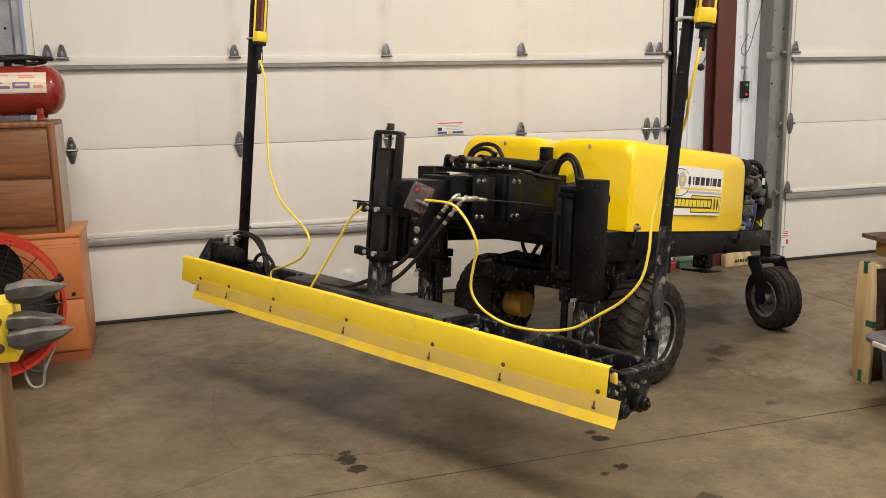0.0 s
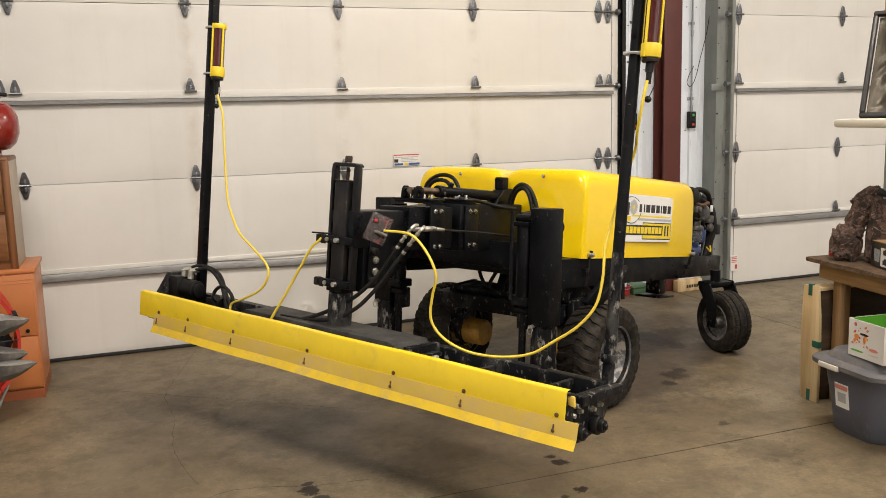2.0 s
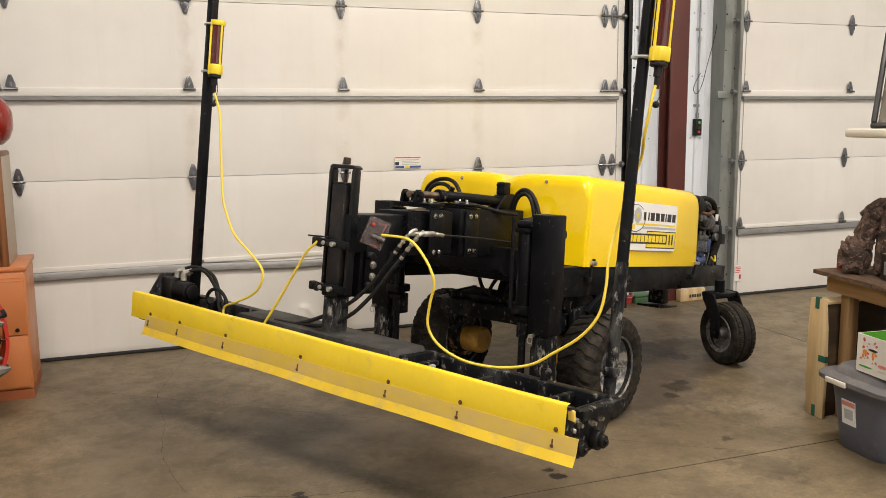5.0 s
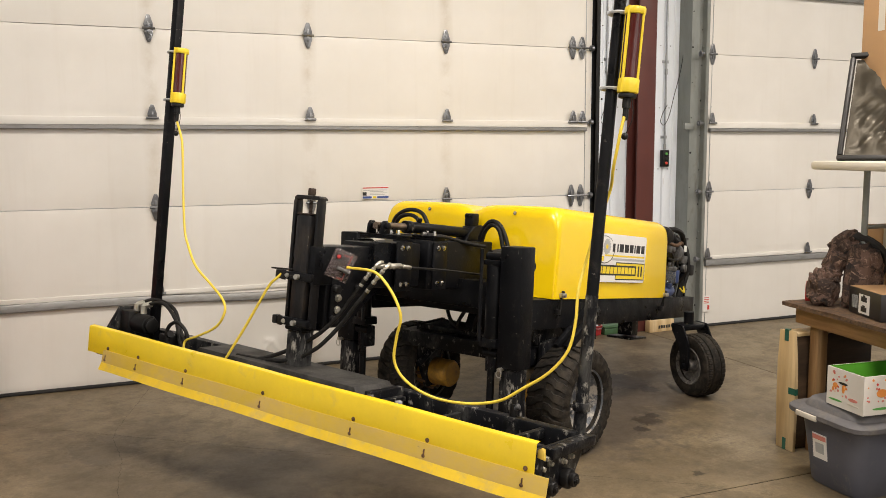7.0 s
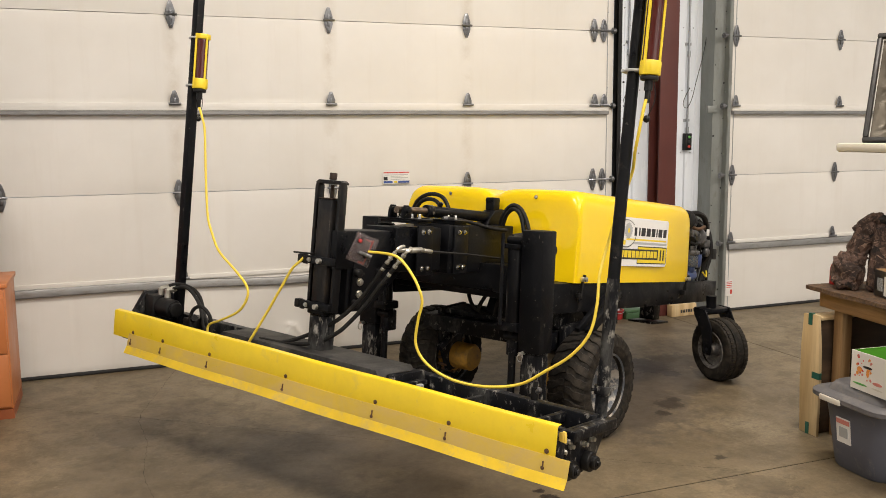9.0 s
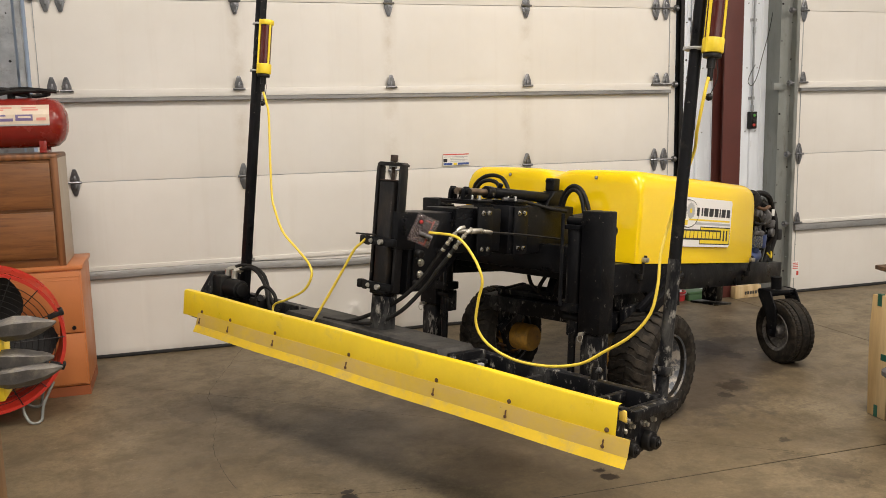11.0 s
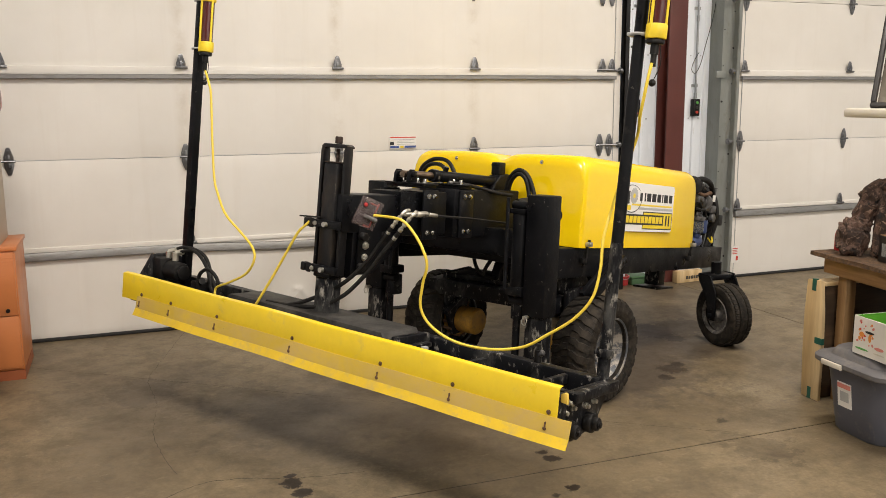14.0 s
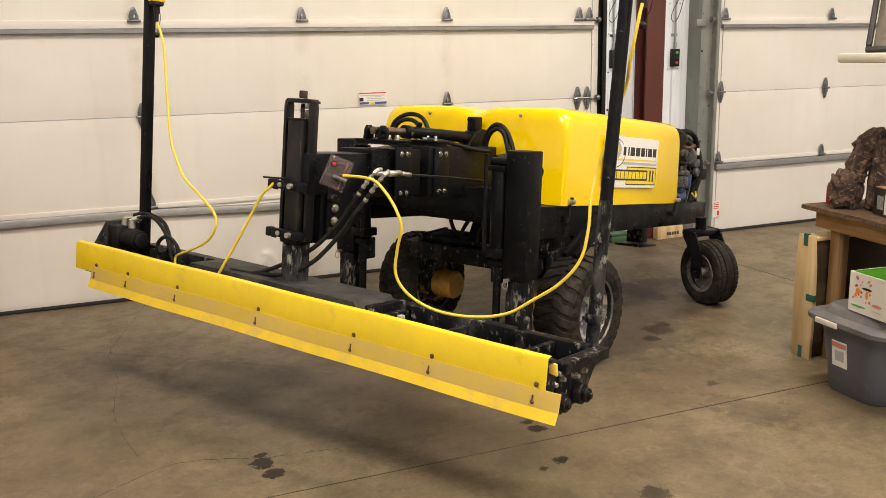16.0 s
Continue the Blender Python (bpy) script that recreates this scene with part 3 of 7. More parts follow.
def overhead_door(name, x0, x1, cols, ends, label, dents):
    door = tagged(new(name), label, "door", kind="structure")
    n = len(SEAMS) - 1
    for k in range(n):
        z0, z1 = SEAMS[k] + 0.002, SEAMS[k + 1] - 0.002
        nx, nz = (320, 40) if k == 0 and name == "door_1" else (120, 12)
        bm, grid = B(), []
        for i in range(nx + 1):
            col = []
            for j in range(nz + 1):
                x, s = x0 + (x1 - x0) * i / nx, j / nz
                z = z0 + (z1 - z0) * s
                # the sheet rolls back a little at the meeting edges and bellies by a hair
                y = -0.022 + 0.005 * (max(0, 1 - s * 20) + max(0, 1 - (1 - s) * 20)) - 0.003 * math.sin(math.pi * s)
                y += 0.0015 * math.exp(-((((x - x0) * 0.9) % 1.1 - 0.55) / 0.02) ** 2)
                y += 0.003 * noise.noise(Vector((x * 1.3, k * 3.1, z * 1.5)))
                for dx, dz, r, depth, tall in dents:
                    q = ((x - dx) / r) ** 2 + ((z - dz) / (r * tall)) ** 2
                    y += depth * math.exp(-q)
                if nx > 200:
                    y -= crease(x, z)
                col.append(bm.verts.new((x, y, z)))
            grid.append(col)
        for i in range(nx):
            for j in range(nz):
                bm.faces.new((grid[i][j], grid[i + 1][j], grid[i + 1][j + 1], grid[i][j + 1]))
        for f in bm.faces:
            f.normal_update()
        r = bmesh.ops.extrude_face_region(bm, geom=bm.faces[:])
        for vtx in [g for g in r["geom"] if isinstance(g, bmesh.types.BMVert)]:
            vtx.co.y = 0.03
        part("door_panel", bm, DOOR, door)
    # stiffening bars under every second seam, bent where the door has been hit
    for k in (1, 3, 5):
        z = SEAMS[k] - 0.012
        bm, rows = B(), []
        nx = 90
        for i in range(nx + 1):
            x = x0 + 0.02 + (x1 - x0 - 0.08) * i / nx
            sag = 0.0
            if k == 1:
                for dx, r, a in ((0.75, 0.45, -0.022), (1.45, 0.22, 0.020), (2.15, 0.35, -0.014), (-0.5, 0.5, 0.006)):
                    sag += a * math.exp(-(((x - dx) / r) ** 2)) if name == "door_1" else 0
            rows.append([bm.verts.new((x, y, z + zz + sag)) for y, zz in (((-0.022, 0.0), (-0.052, -0.002), (-0.058, -0.012), (-0.058, -0.050), (-0.050, -0.058), (-0.022, -0.060)) if k == 1 else ((-0.022, -0.030), (-0.060, -0.030), (-0.064, -0.034), (-0.064, -0.056), (-0.060, -0.060), (-0.022, -0.060)))])
        for a, b in zip(rows, rows[1:]):
            for j in range(5):
                bm.faces.new((a[j], b[j], b[j + 1], a[j + 1]))
        bm.faces.new(rows[0]), bm.faces.new(rows[-1][::-1])
        part("stiffener", bm, STRUT, door, "grey steel stiffening bar")
        bm = B()
        box(bm, (x0 + 0.02, -0.034 if k == 1 else -0.046, SEAMS[k] - (0.010 if k == 1 else 0.041)), (x1 - 0.05, -0.018, SEAMS[k] + (0.022 if k == 1 else 0.012)), bevel=0.004)
        part("edge_rail", bm, DOOR, door)
    for k in range(1, n):
        barred = k in (1, 3, 5)
        for x in cols:
            bm = B()
            diamond_hinge(bm, x, SEAMS[k] + (0.004 if barred else 0), True, not barred, y=(-0.038 if k == 1 else -0.048) if barred else -0.03)
            part("hinge", bm, HINGE, door)
        for x, out in ends:
            bm = B()
            for dx in (-0.045, 0.045) if name == "door_1" else (0.0,):
                diamond_hinge(bm, x + dx, SEAMS[k] + (0.004 if barred else 0), True, not barred, y=(-0.038 if k == 1 else -0.048) if barred else -0.03)
            rod(bm, (x - 0.09, -0.045, SEAMS[k]), (x + out * 0.16, -0.045, SEAMS[k]), 0.008, 8)
            rod(bm, (x + out * 0.12, -0.045, SEAMS[k]), (x + out * 0.145, -0.045, SEAMS[k]), 0.025, 14)
            part("roller_hinge", bm, HINGE, door)
    bm = B()
    box(bm, (x0, -0.036, 0.0), (x1, 0.034, 0.024), bevel=0.01)
    part("bottom_seal", bm, SEAL, door, "black rubber bottom seal")
    for x in (x0 + 0.045, x1 - 0.06):
        bm = B()
        box(bm, (x - 0.002, -0.030, 0.03), (x + 0.002, -0.0262, SEAMS[-1]))
        for k in range(n):
            for zz in (0.15, 0.42):
                rod(bm, (x, -0.028, SEAMS[k] + zz), (x, -0.034, SEAMS[k] + zz), 0.005, 6)
        part("end_stile", bm, GALV, door)
    return door


door_1 = overhead_door("door_1", D1[0] + 0.06, D1[1] - 0.04, (0.0, 1.104, 2.194), ((3.375, 1), (-1.17, -1)), "closed white sectional overhead door, grimy below the hinges", [(0.72, 0.16, 0.10, -0.020, 1.0), (0.95, 0.22, 0.10, 0.012, 1.4), (1.3, 0.52, 0.25, 0.015, 0.5), (-0.45, 2.25, 0.03, 0.010, 1.0)])
door_2 = overhead_door("door_2", D2[0] + 0.03, D2[1] - 0.04, (5.956, 7.06, 8.16), ((4.765, -1),), "closed white sectional overhead door beside the steel column", [])

# sticker with red and blue print on the door
bm = B()
box(bm, (0, 0, 0), (0.215, 0.002, 0.092))
for i, (z0, z1, a, b, mi) in enumerate(((0.080, 0.088, 0.004, 0.211, 1), (0.004, 0.020, 0.004, 0.075, 2), (0.004, 0.020, 0.12, 0.211, 2), (0.026, 0.052, 0.004, 0.035, 3), (0.004, 0.020, 0.085, 0.112, 4),
                                     (0.030, 0.034, 0.06, 0.18, 5), (0.042, 0.046, 0.06, 0.20, 5), (0.054, 0.058, 0.06, 0.17, 5), (0.064, 0.068, 0.01, 0.20, 5))):
    box(bm, (a, -0.0012, z0), (b, 0.0005, z1), mi=mi)
solid("door_sticker", bm, [DECAL, INKR, INKB, INK, INKY, INKG], "white warning sticker with red and blue print", "sticker", pose(1.498, -0.0315, 1.262), kind="structure")


# door tracks, jamb angles, conduits with push-button stations
def door_track(name, x, face, label, deep=0.075):
    bm = B()
    box(bm, (x - 0.004, -deep, 0.0), (x + 0.004, 0.04, 3.9))
    box(bm, (min(x, x + face * 0.03), -deep - 0.004, 0.0), (max(x, x + face * 0.03), -deep + 0.004, 3.9))
    box(bm, (min(x, x + face * 0.03), -0.02, 0.0), (max(x, x + face * 0.03), -0.012, 3.9))
    for k in range(7):
        z = 0.3 + 0.55 * k
        box(bm, (x - 0.006, 0.035, z), (x + 0.006, WY, z + 0.06))
        rod(bm, (x - 0.014, 0.0, z + 0.03), (x + 0.014, 0.0, z + 0.03), 0.008, 8)
    return solid(name, bm, [IRON], label, "track", kind="structure")


door_track("door_track", D1[1] + 0.005, -1, "dark steel vertical track of the overhead door")
door_track("door_track", D1[0] + 0.005, 1, "grey steel vertical track of the overhead door").data.materials[0] = GALV
door_track("door_track", D2[0] + 0.004, 1, "steel vertical track of the overhead door", 0.035).data.materials[0] = POST


def angle_post(name, x0, x1, y, depth, material, label):
    """A vertical pressed channel with slots and bolts along it."""
    bm = B()
    box(bm, (x0, y, 0), (x1, y + 0.006, 3.9))
    box(bm, (x0, y + 0.0065, 0), (x0 + 0.006, y + depth, 3.9))
    box(bm, (x1 - 0.006, y + 0.0065, 0), (x1, y + depth, 3.9))
    for k in range(24):
        z = 0.2 + 0.155 * k
        rod(bm, ((x0 + x1) / 2 + 0.05 * (-1) ** k, y - 0.005, z), ((x0 + x1) / 2 + 0.05 * (-1) ** k, y + 0.002, z), 0.005 if k % 3 else 0.009, 8, mi=1)
    return solid(name, bm, [material, IRON], label, "post", kind="structure")


post = angle_post("door_post", 4.575, 4.70, 0.02, 0.175, POST, "grey steel channel post of the overhead door")
bm = B()
box(bm, (4.50, -0.01, 1.80), (4.60, 0.018, 1.86), bevel=0.004)
part("bracket", bm, POST, post)
angle_post("door_post", -1.60, -1.43, 0.03, 0.165, GALV, "bluish galvanised channel post of the overhead door")
angle_post("jamb_angle", 3.60, 3.70, 0.10, 0.095, LINER, "white jamb trim beside the overhead door")


def push_button(x, z, y):
    st = thing("push_button_station", "black push-button box with three buttons on a steel conduit", "switch", pose(x, y, z), "door push-button stations")
    bm = B()
    box(bm, (-0.034, -0.05, -0.075), (0.034, 0.0, 0.075), bevel=0.006)
    part("case", bm, IRON, st)
    for dz, mat in ((0.042, INKGR), (0.0, INK), (-0.042, INKR)):
        bm = B()
        rod(bm, (0, -0.05, dz), (0, -0.06, dz), 0.012, 14)
        part("button", bm, mat, st)
    bm = B()
    rod(bm, (0, -0.022, 0.075), (0, -0.022, 2.2), 0.009, 10)
    for zz in (0.08, 0.75, 1.5):
        rod(bm, (0, -0.022, zz), (0, -0.022, zz + 0.05), 0.015, 10)
        box(bm, (-0.03, -0.012, zz + 0.1), (0.03, 0.0, zz + 0.125))
    part("conduit", bm, GALV, st, "grey steel conduit")
    bm = B()
    tube(bm, [(0.01, -0.035, 0.48), (-0.05, -0.05, 0.40), (-0.07, -0.05, 0.33), (-0.03, -0.05, 0.30), (0.02, -0.05, 0.38), (0.06, -0.06, 0.55), (0.14, -0.06, 0.85), (0.20, -0.05, 1.3)], 0.003, 5, 6)
    part("cord", bm, IRON, st, "thin looped cord")


push_button(3.80, 1.545, WY - 0.002)
push_button(4.425, 1.545, WY - 0.002)

# ceiling lamps
for lx, ly in LAMP_ROWS:
    lamp = thing("ceiling_light", "white fluorescent ceiling light fixture", "ceiling light", pose(lx, ly, CEILING), "ceiling lights")
    bm = B()
    box(bm, (-0.62, -0.29, -0.06), (0.62, 0.29, 0.0), bevel=0.01)
    part("housing", bm, CEIL, lamp)
    bm = B()
    box(bm, (-0.58, -0.25, -0.075), (0.58, 0.25, -0.061))
    part("diffuser", bm, LAMPGLOW, lamp)


# ---------------------------------------------------------------- the laser screed machine
# machine axes: x to its rear, y to its left, z up; its front stands higher than its rear
machine = thing("laser_screed", "yellow and black concrete laser screed with a raised blade head", "machine", pose(1.66, -1.92, 0, 0, 0, 28.7))
BODY = pose(-0.05, 0.10, 0.837, 0, 7.5, 0)
BOOM = pose(-0.18, 0.04, 1.005, 0, 5.6, 0)
OUT = Matrix.Translation((-0.095, 0, 0.009))
HEAD = pose(-1.611, 0.015, 0.558) @ pose(0, 0, 0, 0, 0, 2.53) @ pose(0, 0, 0, 1.865, 0, 0) @ pose(0, 0, 0, 0, 6.5, 0)


def bolt_head(bm, p, axis, r=0.012, h=0.012, seg=6, mi=0):
    p, a = Vector(p), Vector(axis).normalized()
    rod(bm, p, p + a * h * 0.35, r * 1.35, 12, mi=mi)
    rod(bm, p, p + a * h, r, seg, bevel=r * 0.15, mi=mi)


def mpart(name, bm, material, parent=None, label="", m=None):
    return part(name, bm, material, parent or machine, label, m)


# hood: one moulding with a shallow valley along its middle
def hood_section(grow=0.0, drop=0.0):
    """Half outline of the hood, mirrored, as (y, z) points; rounded shoulders."""
    half = []
    w, h, r = 0.605 - grow, 0.492 - drop, 0.085
    half.append((w, 0.0))
    half.append((w - 0.004, 0.12))
    half.append((w - 0.012, h - r - 0.02))
    for k in range(7):
        a = radians(90 * k / 6)
        half.append((w - 0.015 - r + r * math.cos(a), h - r + r * math.sin(a)))
    half += [(0.30, h + 0.002), (0.15, h), (0.085, h - 0.006), (0.05, h - 0.022), (0.025, h - 0.034), (0.0, h - 0.038)]
    return half + [(-y, z) for y, z in half[-2::-1]]


bm = B()
rows = []
HX = [(-0.035, 0.012, 0.075), (-0.030, 0.004, 0.040), (-0.016, 0.0, 0.016), (0.008, 0.0, 0.004), (0.04, 0.0, 0.0), (0.35, 0, 0), (0.7, 0, 0), (1.05, 0, 0), (1.325, 0, 0), (1.355, 0.0, 0.006), (1.373, 0.004, 0.022), (1.380, 0.012, 0.05)]
for x, g, dr in HX:
    rows.append([bm.verts.new((x + 0.035 * (1 - z / 0.485) * (-1 if x < 0.1 else 0) * 0.6, (y + 0.11 * max(0, y - 0.15)) * (1 - 0.015 * max(0, x)), z)) for y, z in hood_section(g, dr)])
for a, b in zip(rows, rows[1:]):
    for j in range(len(a) - 1):
        bm.faces.new((a[j], a[j + 1], b[j + 1], b[j]))
bm.faces.new(rows[0]), bm.faces.new(rows[-1][::-1])
hood = mpart("hood", bm, YELLOW, None, "glossy yellow moulded engine hood", BODY)
for x, y, z, ax in ((-0.040, 0.30, 0.445, (-1, 0, 0)), (-0.040, -0.31, 0.445, (-1, 0, 0)), (0.30, -0.541, 0.44, (0, -1, 0)), (1.25, -0.54, 0.43, (0, -1, 0))):
    if ax[0]:
        bm = B()
        bolt_head(bm, (x, y, z), ax, 0.008, 0.008, 12)
        part("bolt", bm, CHROME, hood)


# decal: white panel, ring, dark and yellow bars standing in for the maker's lettering
def decal_panel():
    bm = B()
    x0, x1, z0, z1 = 0.335, 0.995, 0.097, 0.378
    y = -0.6088
    prism(bm, [(x0 + 0.012, z0), (x1 - 0.012, z0), (x1, z0 + 0.012), (x1, z1 - 0.012), (x1 - 0.012, z1), (x0 + 0.012, z1), (x0, z1 - 0.012), (x0, z0 + 0.012)], 0.001,
          Matrix.Translation((0, y + 0.001, 0)) @ Matrix.Rotation(radians(90), 4, "X"))

    def bar(a, b, c, d, mi, lift=0.0006):
        box(bm, (x0 + a, y - lift, z0 + c), (x0 + b, y + 0.0003, z0 + d), mi=mi)
    # lower block: a black band running into a framed yellow plate
    bar(0.276, 0.655, 0.014, 0.118, 1, 0.0006)
    bar(0.282, 0.649, 0.020, 0.112, 2, 0.0010)
    bar(0.010, 0.540, 0.040, 0.100, 1, 0.0014)
    for k in range(11):
        a = 0.022 + 0.0465 * k
        bar(a, a + 0.038, 0.050, 0.090, 2, 0.0018)
    bar(0.566, 0.584, 0.036, 0.100, 1, 0.0014), bar(0.604, 0.622, 0.036, 0.100, 1, 0.0014)
    # stripes, then the row of dark blocks
    bar(0.212, 0.648, 0.128, 0.142, 3), bar(0.130, 0.640, 0.150, 0.160, 2)
    for k, (w, hole) in enumerate(((0.030, 0), (0.016, 0), (0.052, 2), (0.052, 1), (0.048, 2), (0.016, 0), (0.052, 2), (0.044, 1))):
        a = 0.222 + (0.0, 0.052, 0.080, 0.142, 0.204, 0.262, 0.288, 0.350)[k] * 1.06
        bar(a, a + w, 0.178, 0.226, 1)
    bar(0.072, 0.100, 0.158, 0.232, 1)
    bar(0.066, 0.122, 0.122, 0.150, 2)
    tube(bm, [(x0 + 0.125 + 0.118 * math.cos(radians(a)), y - 0.0004, z0 + 0.188 + 0.078 * math.sin(radians(a))) for a in range(40, 371, 15)], [0.0012 + 0.0022 * math.sin(math.pi * k / 176) for k in range(177)], 4, 8, mi=1)
    for k in range(16):
        a = 2 * math.pi * k / 16
        bar(0.150 + 0.040 * math.cos(a) - 0.006, 0.150 + 0.040 * math.cos(a) + 0.006, 0.205 + 0.040 * math.sin(a) - 0.006, 0.205 + 0.040 * math.sin(a) + 0.006, 3, 0.0008)
    rod(bm, (x0 + 0.150, y, z0 + 0.205), (x0 + 0.150, y - 0.001, z0 + 0.205), 0.040, 24, mi=3)
    rod(bm, (x0 + 0.150, y, z0 + 0.205), (x0 + 0.150, y - 0.0014, z0 + 0.205), 0.014, 16, mi=2)
    part("decal", bm, [DECAL, INK, INKY, INKG], hood, "white decal with black and yellow bars")


decal_panel()

# frame rails and deck
for s in (-1, 1):
    bm = B()
    y0, y1 = (0.50, 0.575) if s > 0 else (-0.575, -0.50)
    prism(bm, [(-0.25, -0.165), (1.89, -0.138), (1.89, 0.0), (-0.25, -0.004)], y1 - y0, Matrix.Translation((0, y1, 0)) @ Matrix.Rotation(radians(90), 4, "X"), 0.004)
    mpart("frame_rail", bm, BLACK, None, "black steel frame rail", BODY)
for x, w in ((-0.2, 0.10), (0.30, 0.08), (0.85, 0.08), (1.40, 0.08), (1.83, 0.07)):
    bm = B()
    box(bm, (x - w / 2, -0.498, -0.115), (x + w / 2, 0.498, -0.022), bevel=0.004)
    mpart("cross_member", bm, BLACK, None, "", BODY)
bm = B()
box(bm, (-0.05, -0.496, -0.020), (1.86, 0.496, -0.006))
mpart("deck_plate", bm, BLACK, None, "", BODY)

bm = B()
prism(bm, [(-0.02, -0.115), (0.42, -0.115), (0.42, -0.24), (0.36, -0.30), (0.06, -0.30), (-0.02, -0.24)], 0.38, Matrix.Translation((0, -0.10, 0)) @ Matrix.Rotation(radians(90), 4, "X"), 0.012)
mpart("belly_tank", bm, BLACKMUD, None, "dirty black tank under the deck", BODY)


def latch(x):
    bm = B()
    box(bm, (x - 0.018, -0.602, -0.085), (x + 0.018, -0.576, -0.055), bevel=0.004)
    rod(bm, (x - 0.008, -0.592, -0.06), (x - 0.004, -0.612, 0.025), 0.007, 8)
    box(bm, (x - 0.022, -0.628, 0.008), (x + 0.024, -0.603, 0.034), bevel=0.006, mi=1)
    rod(bm, (x, -0.616, 0.03), (x, -0.616, 0.045), 0.009, 8)
    box(bm, (x - 0.012, -0.612, -0.055), (x + 0.004, -0.604, 0.012), mi=2)
    mpart("hood_latch", bm, [IRON, ZINC, IRON], None, "zinc toggle latch", BODY)


latch(0.022)
latch(1.325)

# engine open at the rear of the hood
bm = B()
box(bm, (1.37, -0.44, 0.0), (1.70, 0.34, 0.34), bevel=0.02)
for k in range(9):
    box(bm, (1.39 + 0.035 * k, -0.455, 0.20), (1.40 + 0.035 * k, 0.3, 0.37))
engine = mpart("engine", bm, IRON, None, "dark greasy engine with hoses and filters", BODY @ pose(0.035, 0, 0))


def epart(name, bm, material, label=""):
    return part(name, bm, material, engine, label)


bm = B()
rod(bm, (1.40, -0.50, 0.40), (1.56, -0.47, 0.40), 0.062, 22, bevel=0.012)
rod(bm, (1.39, -0.52, 0.405), (1.41, -0.515, 0.405), 0.066, 22, bevel=0.004)
rod(bm, (1.56, -0.47, 0.40), (1.60, -0.46, 0.39), 0.035, 16)
epart("air_cleaner", bm, IRON)
bm = B()
box(bm, (1.42, -0.565, 0.295), (1.50, -0.50, 0.345), bevel=0.012)
rod(bm, (1.46, -0.58, 0.32), (1.46, -0.50, 0.32), 0.020, 12, bevel=0.004)
rod(bm, (1.43, -0.54, 0.34), (1.45, -0.54, 0.375), 0.012, 10)
epart("fuel_pump", bm, GREYCAST, "grey cast fuel pump")
bm = B()
rod(bm, (1.47, -0.55, 0.095), (1.47, -0.55, 0.175), 0.042, 20, bevel=0.008)
bowl = epart("filter_bowl", bm, BOWL, "clear fuel filter bowl")
bm = B()
rod(bm, (1.47, -0.55, 0.176), (1.47, -0.55, 0.205), 0.048, 20, bevel=0.004)
for dx in (-0.025, 0.025):
    rod(bm, (1.47 + dx, -0.555, 0.205), (1.47 + dx, -0.555, 0.235), 0.012, 8)
epart("filter_head", bm, GREYCAST)
bm = B()
rod(bm, (1.47, -0.55, 0.062), (1.47, -0.55, 0.094), 0.024, 14, bevel=0.006)
part("drain_cap", bm, BLUE, bowl)
bm = B()
rod(bm, (1.585, -0.52, 0.09), (1.585, -0.52, 0.19), 0.046, 20, bevel=0.014)
epart("oil_filter", bm, BLUE, "blue oil filter")
bm = B()
rod(bm, (1.42, -0.53, 0.02), (1.54, -0.53, 0.045), 0.040, 18, bevel=0.012)
epart("canister", bm, BLUE, "blue canister")
# fan shroud: a dark hoop round the cooling fan
bm = B()
ring_of(bm, (1.69, -0.40, 0.24), (1, 0.15, 0), 0.165, 0.022, 34, 6)
ring_of(bm, (1.705, -0.40, 0.24), (1, 0.15, 0), 0.12, 0.006, 30, 5)
rod(bm, (1.67, -0.40, 0.24), (1.71, -0.40, 0.24), 0.055, 20, bevel=0.008)
for k in range(6):
    a = 2 * math.pi * k / 6
    box(bm, (-0.004, 0.05, -0.03), (0.004, 0.15, 0.03), Matrix.Translation((1.70, -0.40, 0.24)) @ Matrix.Rotation(a, 4, "X") @ Matrix.Rotation(radians(25), 4, "Y"))
epart("fan_shroud", bm, IRON)
bm = B()
rod(bm, (1.535, -0.545, 0.30), (1.56, -0.545, 0.30), 0.060, 24, bevel=0.006)
rod(bm, (1.525, -0.545, 0.30), (1.54, -0.545, 0.30), 0.030, 16, bevel=0.003)
epart("belt_pulley", bm, GREYCAST, "worn grey belt pulley")
bm = B()
box(bm, (1.62, -0.575, 0.23), (1.70, -0.53, 0.285), bevel=0.010)
rod(bm, (1.66, -0.58, 0.20), (1.66, -0.55, 0.20), 0.030, 16, bevel=0.006)
epart("alternator", bm, GREYCAST, "grey alternator housing")
bm = B()
box(bm, (1.60, -0.588, 0.31), (1.635, -0.58, 0.355), bevel=0.002)
epart("engine_tag", bm, DECAL, "white tag")
